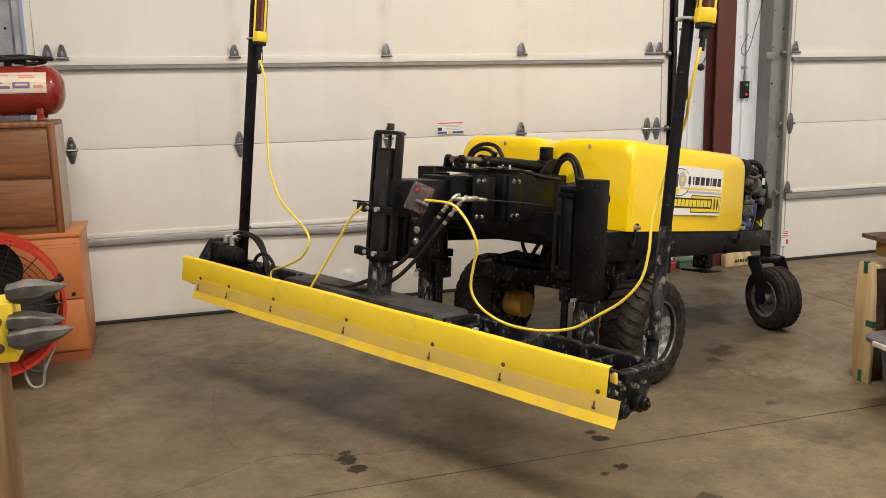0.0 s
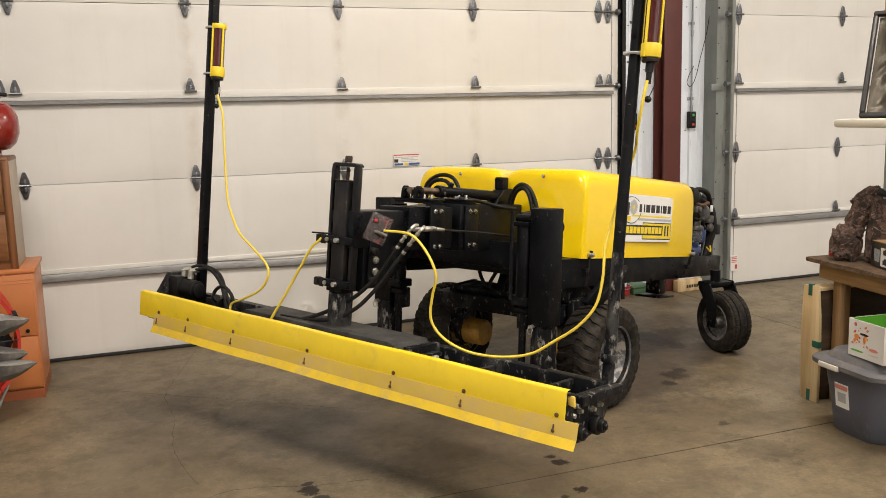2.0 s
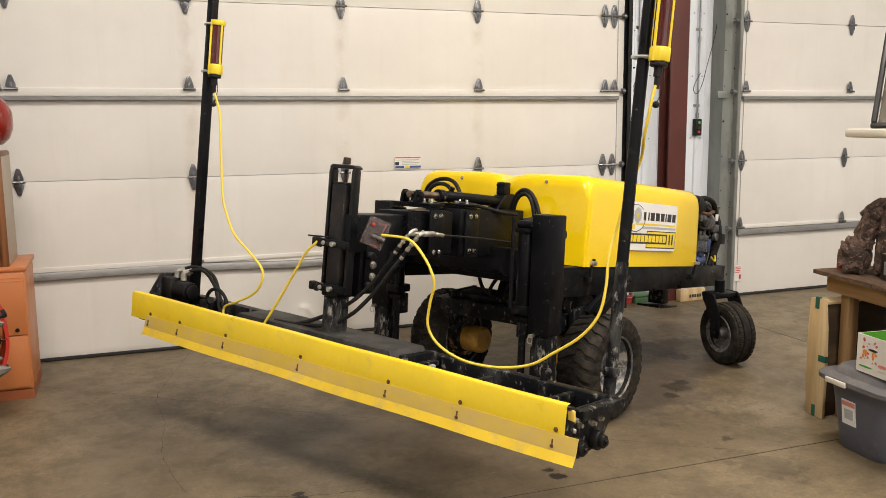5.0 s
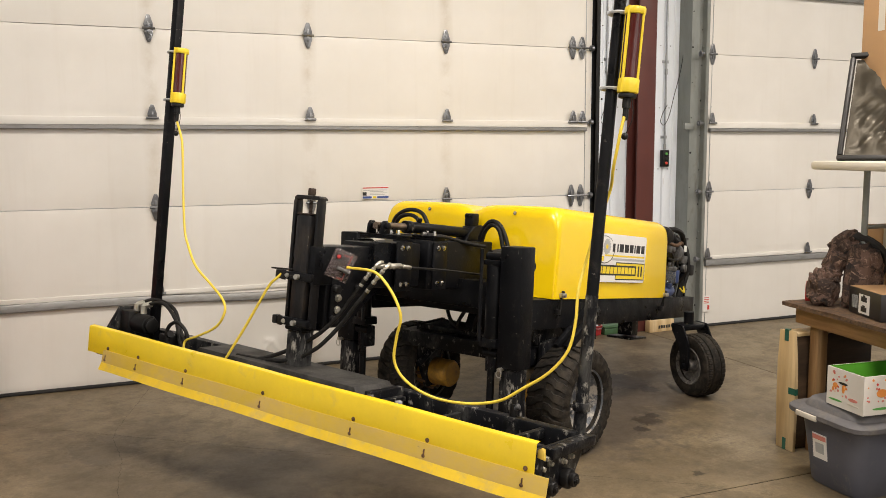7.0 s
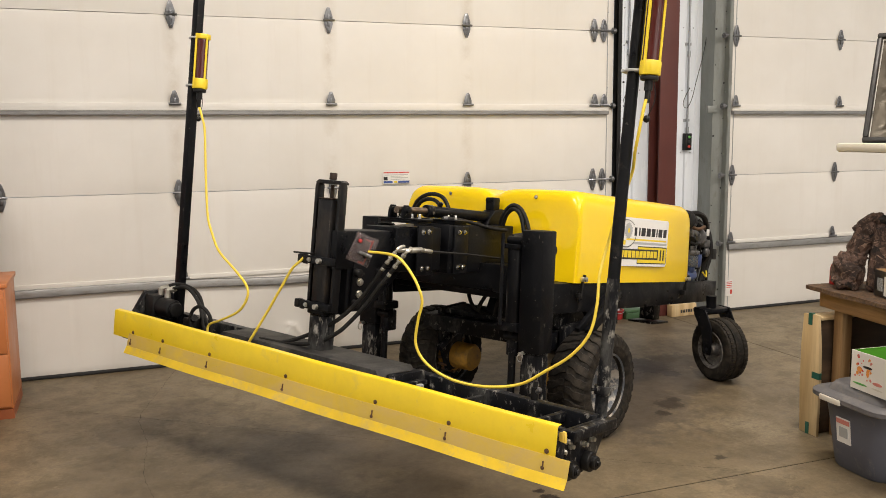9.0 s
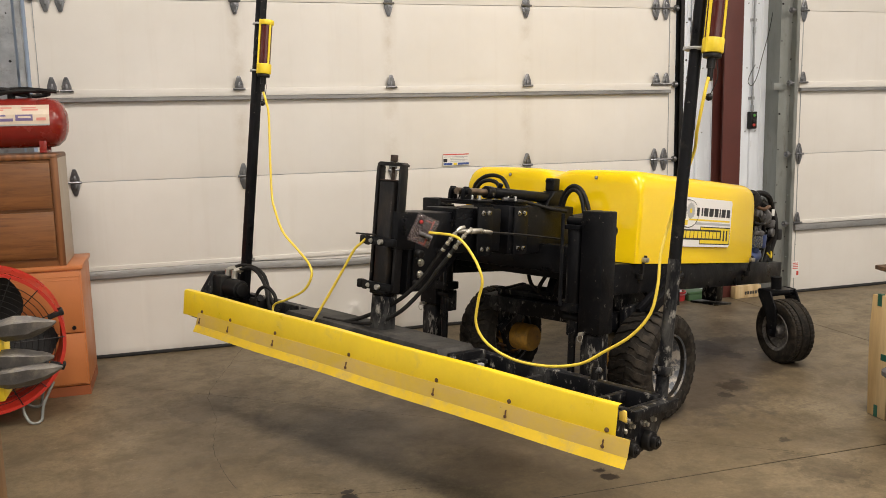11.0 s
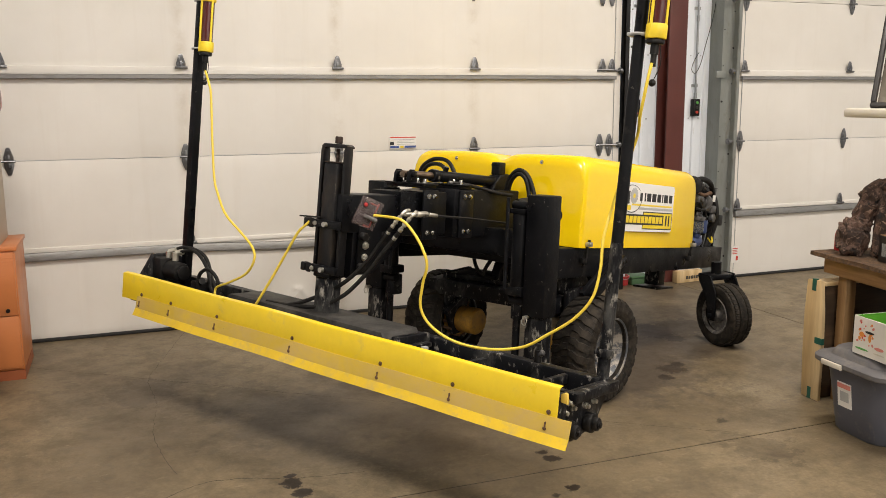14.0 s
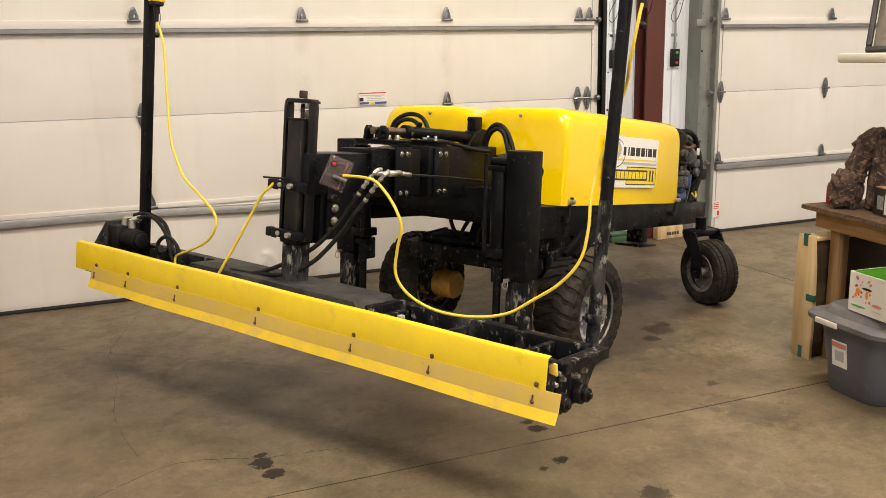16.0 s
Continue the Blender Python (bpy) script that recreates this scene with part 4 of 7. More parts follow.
for pts, r, mat in (([(1.38, -0.53, 0.44), (1.50, -0.55, 0.455), (1.63, -0.55, 0.42), (1.72, -0.53, 0.30), (1.74, -0.52, 0.10), (1.70, -0.52, -0.01)], 0.018, HOSE),
                    ([(1.38, -0.565, 0.26), (1.43, -0.58, 0.25), (1.52, -0.57, 0.245), (1.60, -0.55, 0.14), (1.56, -0.55, 0.0)], 0.009, HOSE),
                    ([(1.45, -0.555, 0.235), (1.44, -0.58, 0.27), (1.43, -0.57, 0.30)], 0.006, HOSE),
                    ([(1.50, -0.555, 0.235), (1.54, -0.575, 0.26), (1.60, -0.57, 0.25)], 0.006, GREYCAST),
                    ([(1.40, -0.54, 0.37), (1.50, -0.565, 0.35), (1.60, -0.56, 0.37), (1.68, -0.53, 0.36)], 0.012, RUST),
                    ([(1.72, -0.46, 0.42), (1.78, -0.52, 0.34), (1.80, -0.54, 0.20), (1.77, -0.53, 0.08), (1.72, -0.53, 0.0)], 0.014, HOSE)):
    bm = B()
    tube(bm, pts, r, 8, 6)
    epart("engine_hose", bm, mat)
bm = B()
box(bm, (1.80, -0.555, 0.15), (1.87, -0.48, 0.225), bevel=0.008)
box(bm, (1.825, -0.515, 0.0), (1.845, -0.495, 0.15), bevel=0.003)
epart("relay_box", bm, IRON)
bm = B()
rod(bm, (1.79, -0.50, 0.34), (1.79, -0.50, 0.40), 0.022, 14, bevel=0.004)
rod(bm, (1.79, -0.50, 0.40), (1.79, -0.50, 0.412), 0.030, 14, bevel=0.004)
rod(bm, (1.79, -0.50, 0.24), (1.79, -0.50, 0.34), 0.010, 10)
epart("filler_cap", bm, GREYCAST)
bm = B()
tube(bm, [(1.66, -0.55, 0.06), (1.70, -0.56, 0.03), (1.73, -0.55, 0.045), (1.74, -0.54, 0.07)], 0.006, 6, 6)
epart("dipstick", bm, INKY, "yellow dipstick")
bm = B()
box(bm, (1.75, -0.42, 0.0), (1.765, 0.40, 0.42), bevel=0.004)
for k in range(6):
    box(bm, (1.745, -0.40, 0.05 + 0.055 * k), (1.775, 0.38, 0.065 + 0.055 * k))
epart("radiator", bm, IRON)


# wheels
def piece(me, name, parent, m):
    """One more object on a shared mesh, under its thing or part."""
    ob = new(name, me)
    ob.parent = parent
    ob.matrix_basis = m
    return ob


def lug_tyre(parent, wide, radius, rim_r):
    bm = B()
    h = wide / 2
    lathe(bm, [(rim_r, -h * 0.78), (rim_r + 0.02, -h * 0.92), (radius * 0.80, -h), (radius * 0.93, -h * 0.93), (radius * 0.97, -h * 0.80), (radius * 0.975, 0.0),
               (radius * 0.97, h * 0.80), (radius * 0.93, h * 0.93), (radius * 0.80, h), (rim_r + 0.02, h * 0.92), (rim_r, h * 0.78), (rim_r, 0.0), (rim_r, -h * 0.78)], 48)
    tyre = part("tyre", bm, RUBBER, parent, "muddy rubber tyre")
    # each lug runs from the middle of the tread out over the shoulder, slanting back
    for side in (-1, 1):
        t, ring = B(), []
        for f, drop, da, wd in ((0.02, 0.0, 0.0, 0.030), (0.30, 0.0, 0.02, 0.034), (0.50, 0.0, 0.08, 0.037), (0.80, 0.004, 0.10, 0.042), (0.97, 0.022, 0.13, 0.040), (1.01, 0.056, 0.15, 0.032)):
            row = []
            for half, out in ((-1, 0), (1, 0), (1, 1), (-1, 1)):
                rr = radius * 0.958 - drop + (0.0145 if out else 0.0)
                ang = da + half * wd * (0.5 if out else 0.62) / radius
                row.append(t.verts.new((rr * math.cos(ang), rr * math.sin(ang), side * f * h)))
            ring.append(row)
        for p, q in zip(ring, ring[1:]):
            for j in range(4):
                t.faces.new((p[j], p[(j + 1) % 4], q[(j + 1) % 4], q[j]))
        t.faces.new(ring[0]), t.faces.new(ring[-1])
        lug, n = mesh_of(t, "tread_lug", RUBBER), 26
        for k in range(n):
            piece(lug, "tread_lug", parent, Matrix.Rotation(2 * math.pi * (k + (0.5 if side > 0 else 0)) / n, 4, "Z"))
    return tyre


def drive_wheel(y, side, x=0.005):
    """side: 1 where the dish looks to the machine's left, -1 to its right."""
    wheel = mpart("drive_wheel", B(), RUBBER)
    wheel.matrix_basis = Matrix.Translation((x, y, 0.285)) @ Matrix.Rotation(radians(-90 * side), 4, "X")
    lug_tyre(wheel, 0.235, 0.285, 0.165)
    bm = B()
    lathe(bm, [(0.168, 0.098), (0.178, 0.104), (0.182, 0.098), (0.176, 0.085), (0.160, 0.070), (0.150, 0.02), (0.135, -0.005), (0.105, -0.02), (0.07, -0.015), (0.062, 0.005), (0.02, 0.008), (0.0, 0.008)], 40)
    lathe(bm, [(0.168, -0.098), (0.178, -0.104), (0.182, -0.098), (0.160, -0.070), (0.150, 0.02)], 40)
    for k in range(5):
        a = 2 * math.pi * k / 5
        bolt_head(bm, (0.085 * math.cos(a), 0.085 * math.sin(a), -0.016), (0, 0, 1), 0.011, 0.018)
    part("rim", bm, RIM, wheel, "dark rim caked with dried concrete")
    bm = B()
    lathe(bm, [(0.0, -0.26), (0.07, -0.26), (0.082, -0.245), (0.082, -0.13), (0.10, -0.12), (0.10, -0.06), (0.075, -0.05), (0.0, -0.05)], 28)
    part("hub_motor", bm, HUBY, wheel, "yellow wheel motor")
    for k in range(14):
        a = 2 * math.pi * k / 14
        bm = B()
        rod(bm, (0.105 * math.cos(a), 0.105 * math.sin(a), -0.125), (0.105 * math.cos(a), 0.105 * math.sin(a), -0.06), 0.010, 6)
        part("hub_stud", bm, RUST, wheel)
    return wheel


drive_wheel(-0.55, -1)
drive_wheel(0.545, 1, 0.035)

# axle beam, knuckles and the front subframe
bm = B()
box(bm, (-0.16, -0.40, 0.475), (-0.04, 0.52, 0.565), bevel=0.006)
box(bm, (-0.10, -0.36, 0.565), (0.10, 0.40, 0.60), bevel=0.006)
for y in (-0.43, 0.43):
    prism(bm, [(-0.11, 0.60), (0.13, 0.60), (0.10, 0.42), (0.03, 0.20), (-0.05, 0.20), (-0.13, 0.42)], 0.03, Matrix.Translation((0, y + 0.015, 0)) @ Matrix.Rotation(radians(90), 4, "X"), 0.004)
    rod(bm, (-0.14, y * 0.95, 0.36), (0.13, y * 0.95, 0.50), 0.02, 10)
mpart("axle_beam", bm, BLACKMUD, None, "dirty black front axle beam")
bm = B()
prism(bm, [(-0.14, 0.0), (0.14, 0.0), (0.08, 0.09), (0.05, 0.16), (-0.05, 0.16), (-0.08, 0.09)], 0.10, Matrix.Translation((0.02, 0.09, 0.60)) @ Matrix.Rotation(radians(90), 4, "X"), 0.004)
rod(bm, (0.02, 0.05, 0.66), (0.02, 0.05, 0.80), 0.07, 20)
mpart("axle_pivot", bm, BLACK)
for y in (-0.50, -0.56):
    bm = B()
    prism(bm, [(0.0, 0.0), (0.34, 0.17), (0.32, 0.21), (-0.03, 0.045)], 0.03, Matrix.Translation((-0.02, y + 0.03, 0.545)) @ Matrix.Rotation(radians(90), 4, "X"), 0.004)
    mpart("axle_brace", bm, BLACK)
for pts in ([(-0.10, 0.10, 0.60), (-0.16, 0.14, 0.66), (-0.12, 0.20, 0.74), (-0.05, 0.22, 0.80)], [(-0.10, 0.02, 0.60), (-0.17, -0.04, 0.68), (-0.12, -0.06, 0.76), (-0.06, -0.05, 0.80)],
            [(-0.08, 0.06, 0.60), (-0.20, 0.06, 0.65), (-0.18, 0.02, 0.74), (-0.08, 0.0, 0.82)], [(0.12, -0.40, 0.50), (0.14, -0.44, 0.60), (0.12, -0.36, 0.70), (0.05, -0.26, 0.74)]):
    bm = B()
    tube(bm, pts, 0.011, 8, 6)
    mpart("drive_hose", bm, HOSE, None, "black hydraulic hose")
bm = B()
box(bm, (-0.34, -0.46, -0.075), (-0.08, 0.56, 0.07), bevel=0.006)
mpart("front_cross_beam", bm, BLACK, None, "", BODY)


# rear swivel casters
def caster(y, swing, x=1.43):
    c = mpart("caster_wheel", B(), RUBBER)
    c.matrix_basis = Matrix.Translation((x, y, 0.205)) @ Matrix.Rotation(radians(swing), 4, "Z")
    w = Matrix.Rotation(radians(90), 4, "X")
    bm = B()
    lathe(bm, [(0.105, -0.058), (0.125, -0.074), (0.165, -0.082), (0.192, -0.072), (0.203, -0.052), (0.205, -0.034), (0.198, -0.032), (0.198, -0.026), (0.206, -0.024), (0.207, 0.0),
               (0.206, 0.024), (0.198, 0.026), (0.198, 0.032), (0.205, 0.034), (0.203, 0.052), (0.192, 0.072), (0.165, 0.082), (0.125, 0.074), (0.105, 0.058), (0.105, 0.0), (0.105, -0.058)], 44, w)
    part("tyre", bm, RUBBER, c, "worn grooved rubber tyre")
    for s in (-1, 1):
        bm = B()
        box(bm, (-0.0125, s * 0.050 - 0.013, 0.194), (0.0125, s * 0.050 + 0.013, 0.2058), bevel=0.002, seg=1)
        block = mesh_of(bm, "tread_block", RUBBER)
        for k in range(40):
            piece(block, "tread_block", c, Matrix.Rotation(2 * math.pi * k / 40, 4, "Y"))
    bm = B()
    for s in (-1, 1):
        lathe(bm, [(0.104, 0.062 * s), (0.122, 0.078 * s), (0.126, 0.074 * s), (0.118, 0.060 * s), (0.104, 0.046 * s), (0.080, 0.030 * s), (0.045, 0.028 * s), (0.034, 0.055 * s), (0.030, 0.075 * s), (0.0, 0.075 * s)], 32, w)
    part("rim", bm, CASTRIM, c, "dark rim with dried concrete")
    bm = B()
    for s in (-1, 1):
        prism(bm, [(-0.028, -0.03), (0.028, -0.03), (0.036, 0.02), (0.06, 0.12), (0.14, 0.215), (0.14, 0.265), (0.03, 0.265), (-0.035, 0.16), (-0.036, 0.05)], 0.012,
              Matrix.Translation((0, s * 0.098 + 0.006, 0)) @ Matrix.Rotation(radians(90), 4, "X"), 0.003)
        rod(bm, (0, s * 0.08, 0), (0, s * 0.125, 0), 0.018, 10)
    box(bm, (0.03, -0.10, 0.225), (0.16, 0.10, 0.262), bevel=0.012)
    rod(bm, (0.095, 0, 0.26), (0.095, 0, 0.34), 0.034, 16)
    part("fork", bm, BLACK, c, "black steel fork")
    return c


caster(-0.66, 62, 1.46)
caster(0.62, 30, 1.45)

# rear jack under the frame
bm = B()
box(bm, (1.56, -0.28, -0.30), (1.66, -0.17, -0.10), BODY, bevel=0.008)
box(bm, (1.50, -0.31, -0.325), (1.74, -0.12, -0.31), BODY, bevel=0.004)
rod(bm, BODY @ Vector((1.53, -0.25, -0.16)), BODY @ Vector((1.53, -0.25, -0.05)), 0.022, 10)
mpart("rear_jack", bm, BLACKMUD, None, "black rear jack with foot plate")


# front stabiliser legs
def stabiliser(x, y, top, h, side, name="stabiliser_leg"):
    """side: the way, along y, in which the lifting cylinder stands."""
    leg = mpart(name, B(), BLACK)
    leg.matrix_basis = Matrix.Translation((x, y, h)) @ pose(0, 0, 0, 0, 4.0, 0)
    tall = top - h
    bm = B()
    box(bm, (-0.060, -0.066, 0.33), (0.060, 0.066, tall), bevel=0.008)
    part("outer_tube", bm, BLACK, leg, "matt black square outer tube")
    bm = B()
    box(bm, (-0.048, -0.053, 0.0), (0.048, 0.053, 0.34), bevel=0.008)
    part("inner_tube", bm, SPLASH, leg, "black inner tube splashed with concrete")
    bm = B()
    lathe(bm, [(0.0, -0.018), (0.118, -0.018), (0.128, -0.012), (0.130, -0.002), (0.105, 0.006), (0.07, 0.016), (0.0, 0.02)], 30)
    for vtx in bm.verts:
        vtx.co.z += 0.010 * noise.noise(vtx.co * 23)
        vtx.co.xy *= 1 + 0.10 * noise.noise(vtx.co * 11)
    part("foot_plate", bm, CRUST, leg, "foot plate crusted with concrete")
    bm = B()
    cy = side * 0.116
    rod(bm, (-0.03, cy, 0.47), (-0.03, cy, tall - 0.09), 0.042, 18, bevel=0.004)
    rod(bm, (-0.03, cy, 0.10), (-0.03, cy, 0.47), 0.020, 12)
    box(bm, (-0.075, cy - 0.05, 0.43), (0.03, cy + 0.05, 0.475), bevel=0.005)
    box(bm, (-0.075, cy - 0.05, tall - 0.10), (0.03, cy + 0.05, tall - 0.075), bevel=0.004)
    rod(bm, (-0.085, cy + side * 0.045, 0.46), (-0.085, cy + side * 0.045, tall - 0.02), 0.010, 8)
    for z in (0.40, 0.44, tall - 0.06):
        rod(bm, (-0.03, cy - 0.045, z), (-0.03, cy + 0.045, z), 0.024, 10)
    part("lift_cylinder", bm, BLACK, leg, "black hydraulic lift cylinder")
    bm = B()
    box(bm, (-0.04, cy - 0.035, 0.30), (0.035, cy + 0.035, 0.42), bevel=0.008)
    rod(bm, (-0.05, cy, 0.33), (0.05, cy, 0.33), 0.016, 8)
    part("valve_block", bm, BLACKMUD, leg)
    bm = B()
    rod(bm, (-0.09, 0.03, 0.33), (0.09, 0.03, 0.33), 0.010, 8)
    tube(bm, [(-0.09, 0.03, 0.33), (-0.096, 0.038, 0.315), (-0.096, 0.030, 0.296), (-0.096, 0.014, 0.296), (-0.096, 0.008, 0.315), (-0.09, 0.014, 0.332)], 0.0025, 5, 5)
    part("lock_pin", bm, ZINC, leg, "zinc locking pin with wire bail")
    bm = B()
    ring_of(bm, (0.060, -0.05, tall - 0.10), (0, 1, 0), 0.022, 0.006, 18, 6)
    part("lift_ring", bm, IRON, leg)
    return leg


stabiliser(-0.45, -0.47, 1.15, 0.20, 1)
stabiliser(-0.43, 0.69, 1.16, 0.20, -1)
bm = B()
rod(bm, (-0.34, -0.31, 1.06), (-0.30, -0.31, 1.06), 0.032, 16, bevel=0.005)
rod(bm, (-0.40, -0.31, 1.10), (-0.30, -0.31, 1.10), 0.020, 12)
rod(bm, (-0.345, -0.31, 1.075), (-0.355, -0.31, 1.075), 0.020, 14, mi=1)
mpart("pressure_gauge", bm, [IRON, ZINC], None, "small round gauge")

# telescopic boom
bm = B()
box(bm, (-0.46, -0.125, -0.125), (0.10, 0.125, 0.125), BOOM, bevel=0.008)
mpart("boom_base", bm, BLACK, None, "black steel boom base")
bm = B()
box(bm, (-0.74, -0.105, -0.108), (-0.40, 0.105, 0.108), OUT @ BOOM, bevel=0.008)
mpart("boom_middle", bm, BLACK, None, "worn black middle boom section")
bm = B()
box(bm, (-1.10, -0.085, -0.088), (-0.70, 0.085, 0.088), OUT @ BOOM, bevel=0.008)
mpart("boom_inner", bm, BLACK, None, "greasy black inner boom section")
for x, off in ((-0.375, 0), (-0.56, 1)):
    for s in (-1, 1):
        bm = B()
        yy = s * 0.128
        box(bm, (x - 0.055, min(yy, yy + s * 0.012), -0.125), (x + 0.055, max(yy, yy + s * 0.012), 0.118), bevel=0.003)
        for dx in (-0.022, 0.022):
            for z in (-0.092, 0.088):
                bolt_head(bm, (x + dx, yy + s * 0.012, z), (0, s, 0), 0.010, 0.010, mi=1)
        mpart("wear_plate", bm, [BLACK, CHROME], None, "bolted black wear plate", (OUT if off else Matrix()) @ BOOM)
    bm = B()
    box(bm, (x - 0.05, -0.125, 0.126), (x + 0.05, 0.125, 0.140), bevel=0.003)
    box(bm, (x - 0.055, -0.135, 0.140), (x + 0.055, 0.135, 0.150), bevel=0.003)
    for dy in (-0.09, -0.04, 0.04, 0.09):
        bolt_head(bm, (x, dy, 0.150), (0, 0, 1), 0.009, 0.022, mi=1)
    mpart("guide_plate", bm, [BLACK, CHROME], None, "", (OUT if off else Matrix()) @ BOOM)
# boom cylinder on top, its clevis and its back bracket
bm = B()
for y in (-0.04, 0.05):
    prism(bm, [(-0.032, 0.15), (0.032, 0.15), (0.026, 0.195), (0.016, 0.214), (-0.014, 0.214), (-0.026, 0.195)], 0.014, OUT @ BOOM @ Matrix.Translation((-0.60, y + 0.011, 0)) @ Matrix.Rotation(radians(90), 4, "X"), 0.004)
rod(bm, OUT @ BOOM @ Vector((-0.60, -0.062, 0.190)), OUT @ BOOM @ Vector((-0.60, 0.066, 0.190)), 0.016, 14, bevel=0.003)
mpart("cylinder_clevis", bm, BLACK)
bm = B()
rod(bm, OUT @ BOOM @ Vector((-0.63, 0, 0.190)), BOOM @ Vector((-0.44, 0, 0.186)), 0.018, 16)
mpart("cylinder_rod", bm, OILED, None, "oily brown cylinder rod")
bm = B()
rod(bm, BOOM @ Vector((-0.50, 0, 0.188)), BOOM @ Vector((0.06, 0, 0.166)), 0.029, 20, bevel=0.004)
rod(bm, BOOM @ Vector((-0.51, 0, 0.188)), BOOM @ Vector((-0.46, 0, 0.186)), 0.033, 20, bevel=0.004)
rod(bm, BOOM @ Vector((-0.40, 0, 0.21)), BOOM @ Vector((-0.40, -0.01, 0.235)), 0.014, 10)
mpart("boom_cylinder", bm, BLACK, None, "black hydraulic boom cylinder")
bm = B()
prism(bm, [(-0.10, 0.12), (0.09, 0.12), (0.09, 0.19), (0.05, 0.215), (-0.03, 0.205), (-0.07, 0.16)], 0.08, BOOM @ Matrix.Translation((0.06, 0.04, 0)) @ Matrix.Rotation(radians(90), 4, "X"), 0.006)
box(bm, (0.030, -0.030, 0.205), (0.090, 0.030, 0.278), BOOM, bevel=0.008)
bolt_head(bm, BOOM @ Vector((0.030, -0.015, 0.262)), (-1, 0, 0), 0.008, 0.01)
bolt_head(bm, BOOM @ Vector((0.030, 0.015, 0.262)), (-1, 0, 0), 0.008, 0.01)
mpart("cylinder_bracket", bm, BLACK)
bm = B()
tube(bm, [(-0.58, -0.03, 1.20), (-0.50, -0.06, 1.185), (-0.42, -0.07, 1.165), (-0.30, -0.10, 1.13), (-0.20, -0.13, 1.11)], 0.010, 8, 6)
mpart("cylinder_hose", bm, HOSE)
bm = B()
for a, b in (((-0.60, -0.02, 1.203), (-0.54, -0.045, 1.193)), ((-0.53, -0.05, 1.19), (-0.49, -0.062, 1.182))):
    rod(bm, a, b, 0.010, 10)
mpart("hose_fitting", bm, GREYCAST)
# looped hoses before the hood
for pts in ([(-0.12, -0.035, 1.02), (-0.14, -0.045, 1.12), (-0.15, -0.085, 1.205), (-0.16, -0.15, 1.245), (-0.17, -0.215, 1.215), (-0.18, -0.262, 1.12), (-0.19, -0.275, 1.0)],
            [(-0.14, -0.06, 1.02), (-0.15, -0.068, 1.12), (-0.16, -0.105, 1.195), (-0.17, -0.16, 1.225), (-0.18, -0.21, 1.195), (-0.19, -0.24, 1.10), (-0.20, -0.25, 1.0)],
            [(-0.14, 0.60, 1.0), (-0.15, 0.598, 1.15), (-0.16, 0.565, 1.227), (-0.16, 0.506, 1.269), (-0.16, 0.44, 1.285), (-0.16, 0.37, 1.276), (-0.17, 0.32, 1.24), (-0.18, 0.285, 1.17), (-0.20, 0.27, 1.06)],
            [(-0.16, 0.57, 1.0), (-0.17, 0.565, 1.14), (-0.18, 0.53, 1.215), (-0.19, 0.47, 1.252), (-0.19, 0.40, 1.255), (-0.20, 0.345, 1.225), (-0.21, 0.31, 1.15)]):
    bm = B()
    tube(bm, pts, 0.012, 8, 8)
    mpart("loop_hose", bm, HOSE, None, "looped black hydraulic hose")
bm = B()
tube(bm, [(-0.90, -0.20, 1.075), (-0.76, -0.20, 1.053), (-0.62, -0.20, 1.030), (-0.46, -0.20, 1.000), (-0.33, -0.21, 0.976)], 0.006, 6, 6)
mpart("thin_line", bm, HOSE)
# hoist box on the far side of the boom
bm = B()
box(bm, (-0.62, 0.30, 0.99), (-0.36, 0.44, 1.13), bevel=0.008)
rod(bm, (-0.36, 0.36, 1.07), (-0.30, 0.36, 1.07), 0.05, 18, bevel=0.008)
mpart("far_valve_box", bm, BLACK)


# ------------------------------ screed head
UPRIGHT = HEAD @ pose(-0.010, 0.030, -0.012)
BLADE = HEAD @ pose(0, 0, 0.022) @ pose(0, 0, 0, 0.15, 0, 0)


def hpart(name, bm, material, parent=None, label="", m=None):
    return part(name, bm, material, parent or machine, label, (m or BLADE) if parent is None else None)


def sheet(bm, profile, y0, y1, thick, mi=0, slope=0.0):
    """A folded plate: the (x, z) profile drawn from y0 to y1, with thickness towards +x."""
    n = 24
    back = [(x + thick, z) for x, z in profile]
    outline = profile + back[::-1]
    rows = []
    for k in range(n + 1):
        y = y0 + (y1 - y0) * k / n
        rows.append([bm.verts.new((x, y, z * (1 + slope * -8 * (y + 1.4) / 2.8) + 0.0015 * math.sin(7 * y))) for x, z in outline])
    m = len(outline)
    for a, b in zip(rows, rows[1:]):
        for j in range(m):
            bm.faces.new((a[j], a[(j + 1) % m], b[(j + 1) % m], b[j])).material_index = mi
    bm.faces.new(rows[0]), bm.faces.new(rows[-1][::-1])


bm = B()
sheet(bm, [(0.024, 0.098), (0.004, 0.094), (0.0, 0.088), (0.0, 0.0), (0.0, -0.020), (0.0, -0.040)], -1.338, 1.378, 0.005)
blade = hpart("plow_blade", bm, BLADEY, None, "yellow painted steel plow blade")
bm = B()
sheet(bm, [(-0.0055, -0.012), (-0.010, -0.040), (-0.014, -0.074)], -1.400, 1.228, 0.004, slope=-0.002)
part("wear_strip", bm, BLADEW, blade, "scuffed yellow wear strip")
bm = B()
sheet(bm, [(-0.0145, -0.0742), (-0.022, -0.092), (-0.030, -0.110)], -1.400, 1.228, 0.004, slope=-0.002)
part("bottom_lip", bm, BLADEL, blade, "yellow bottom lip")
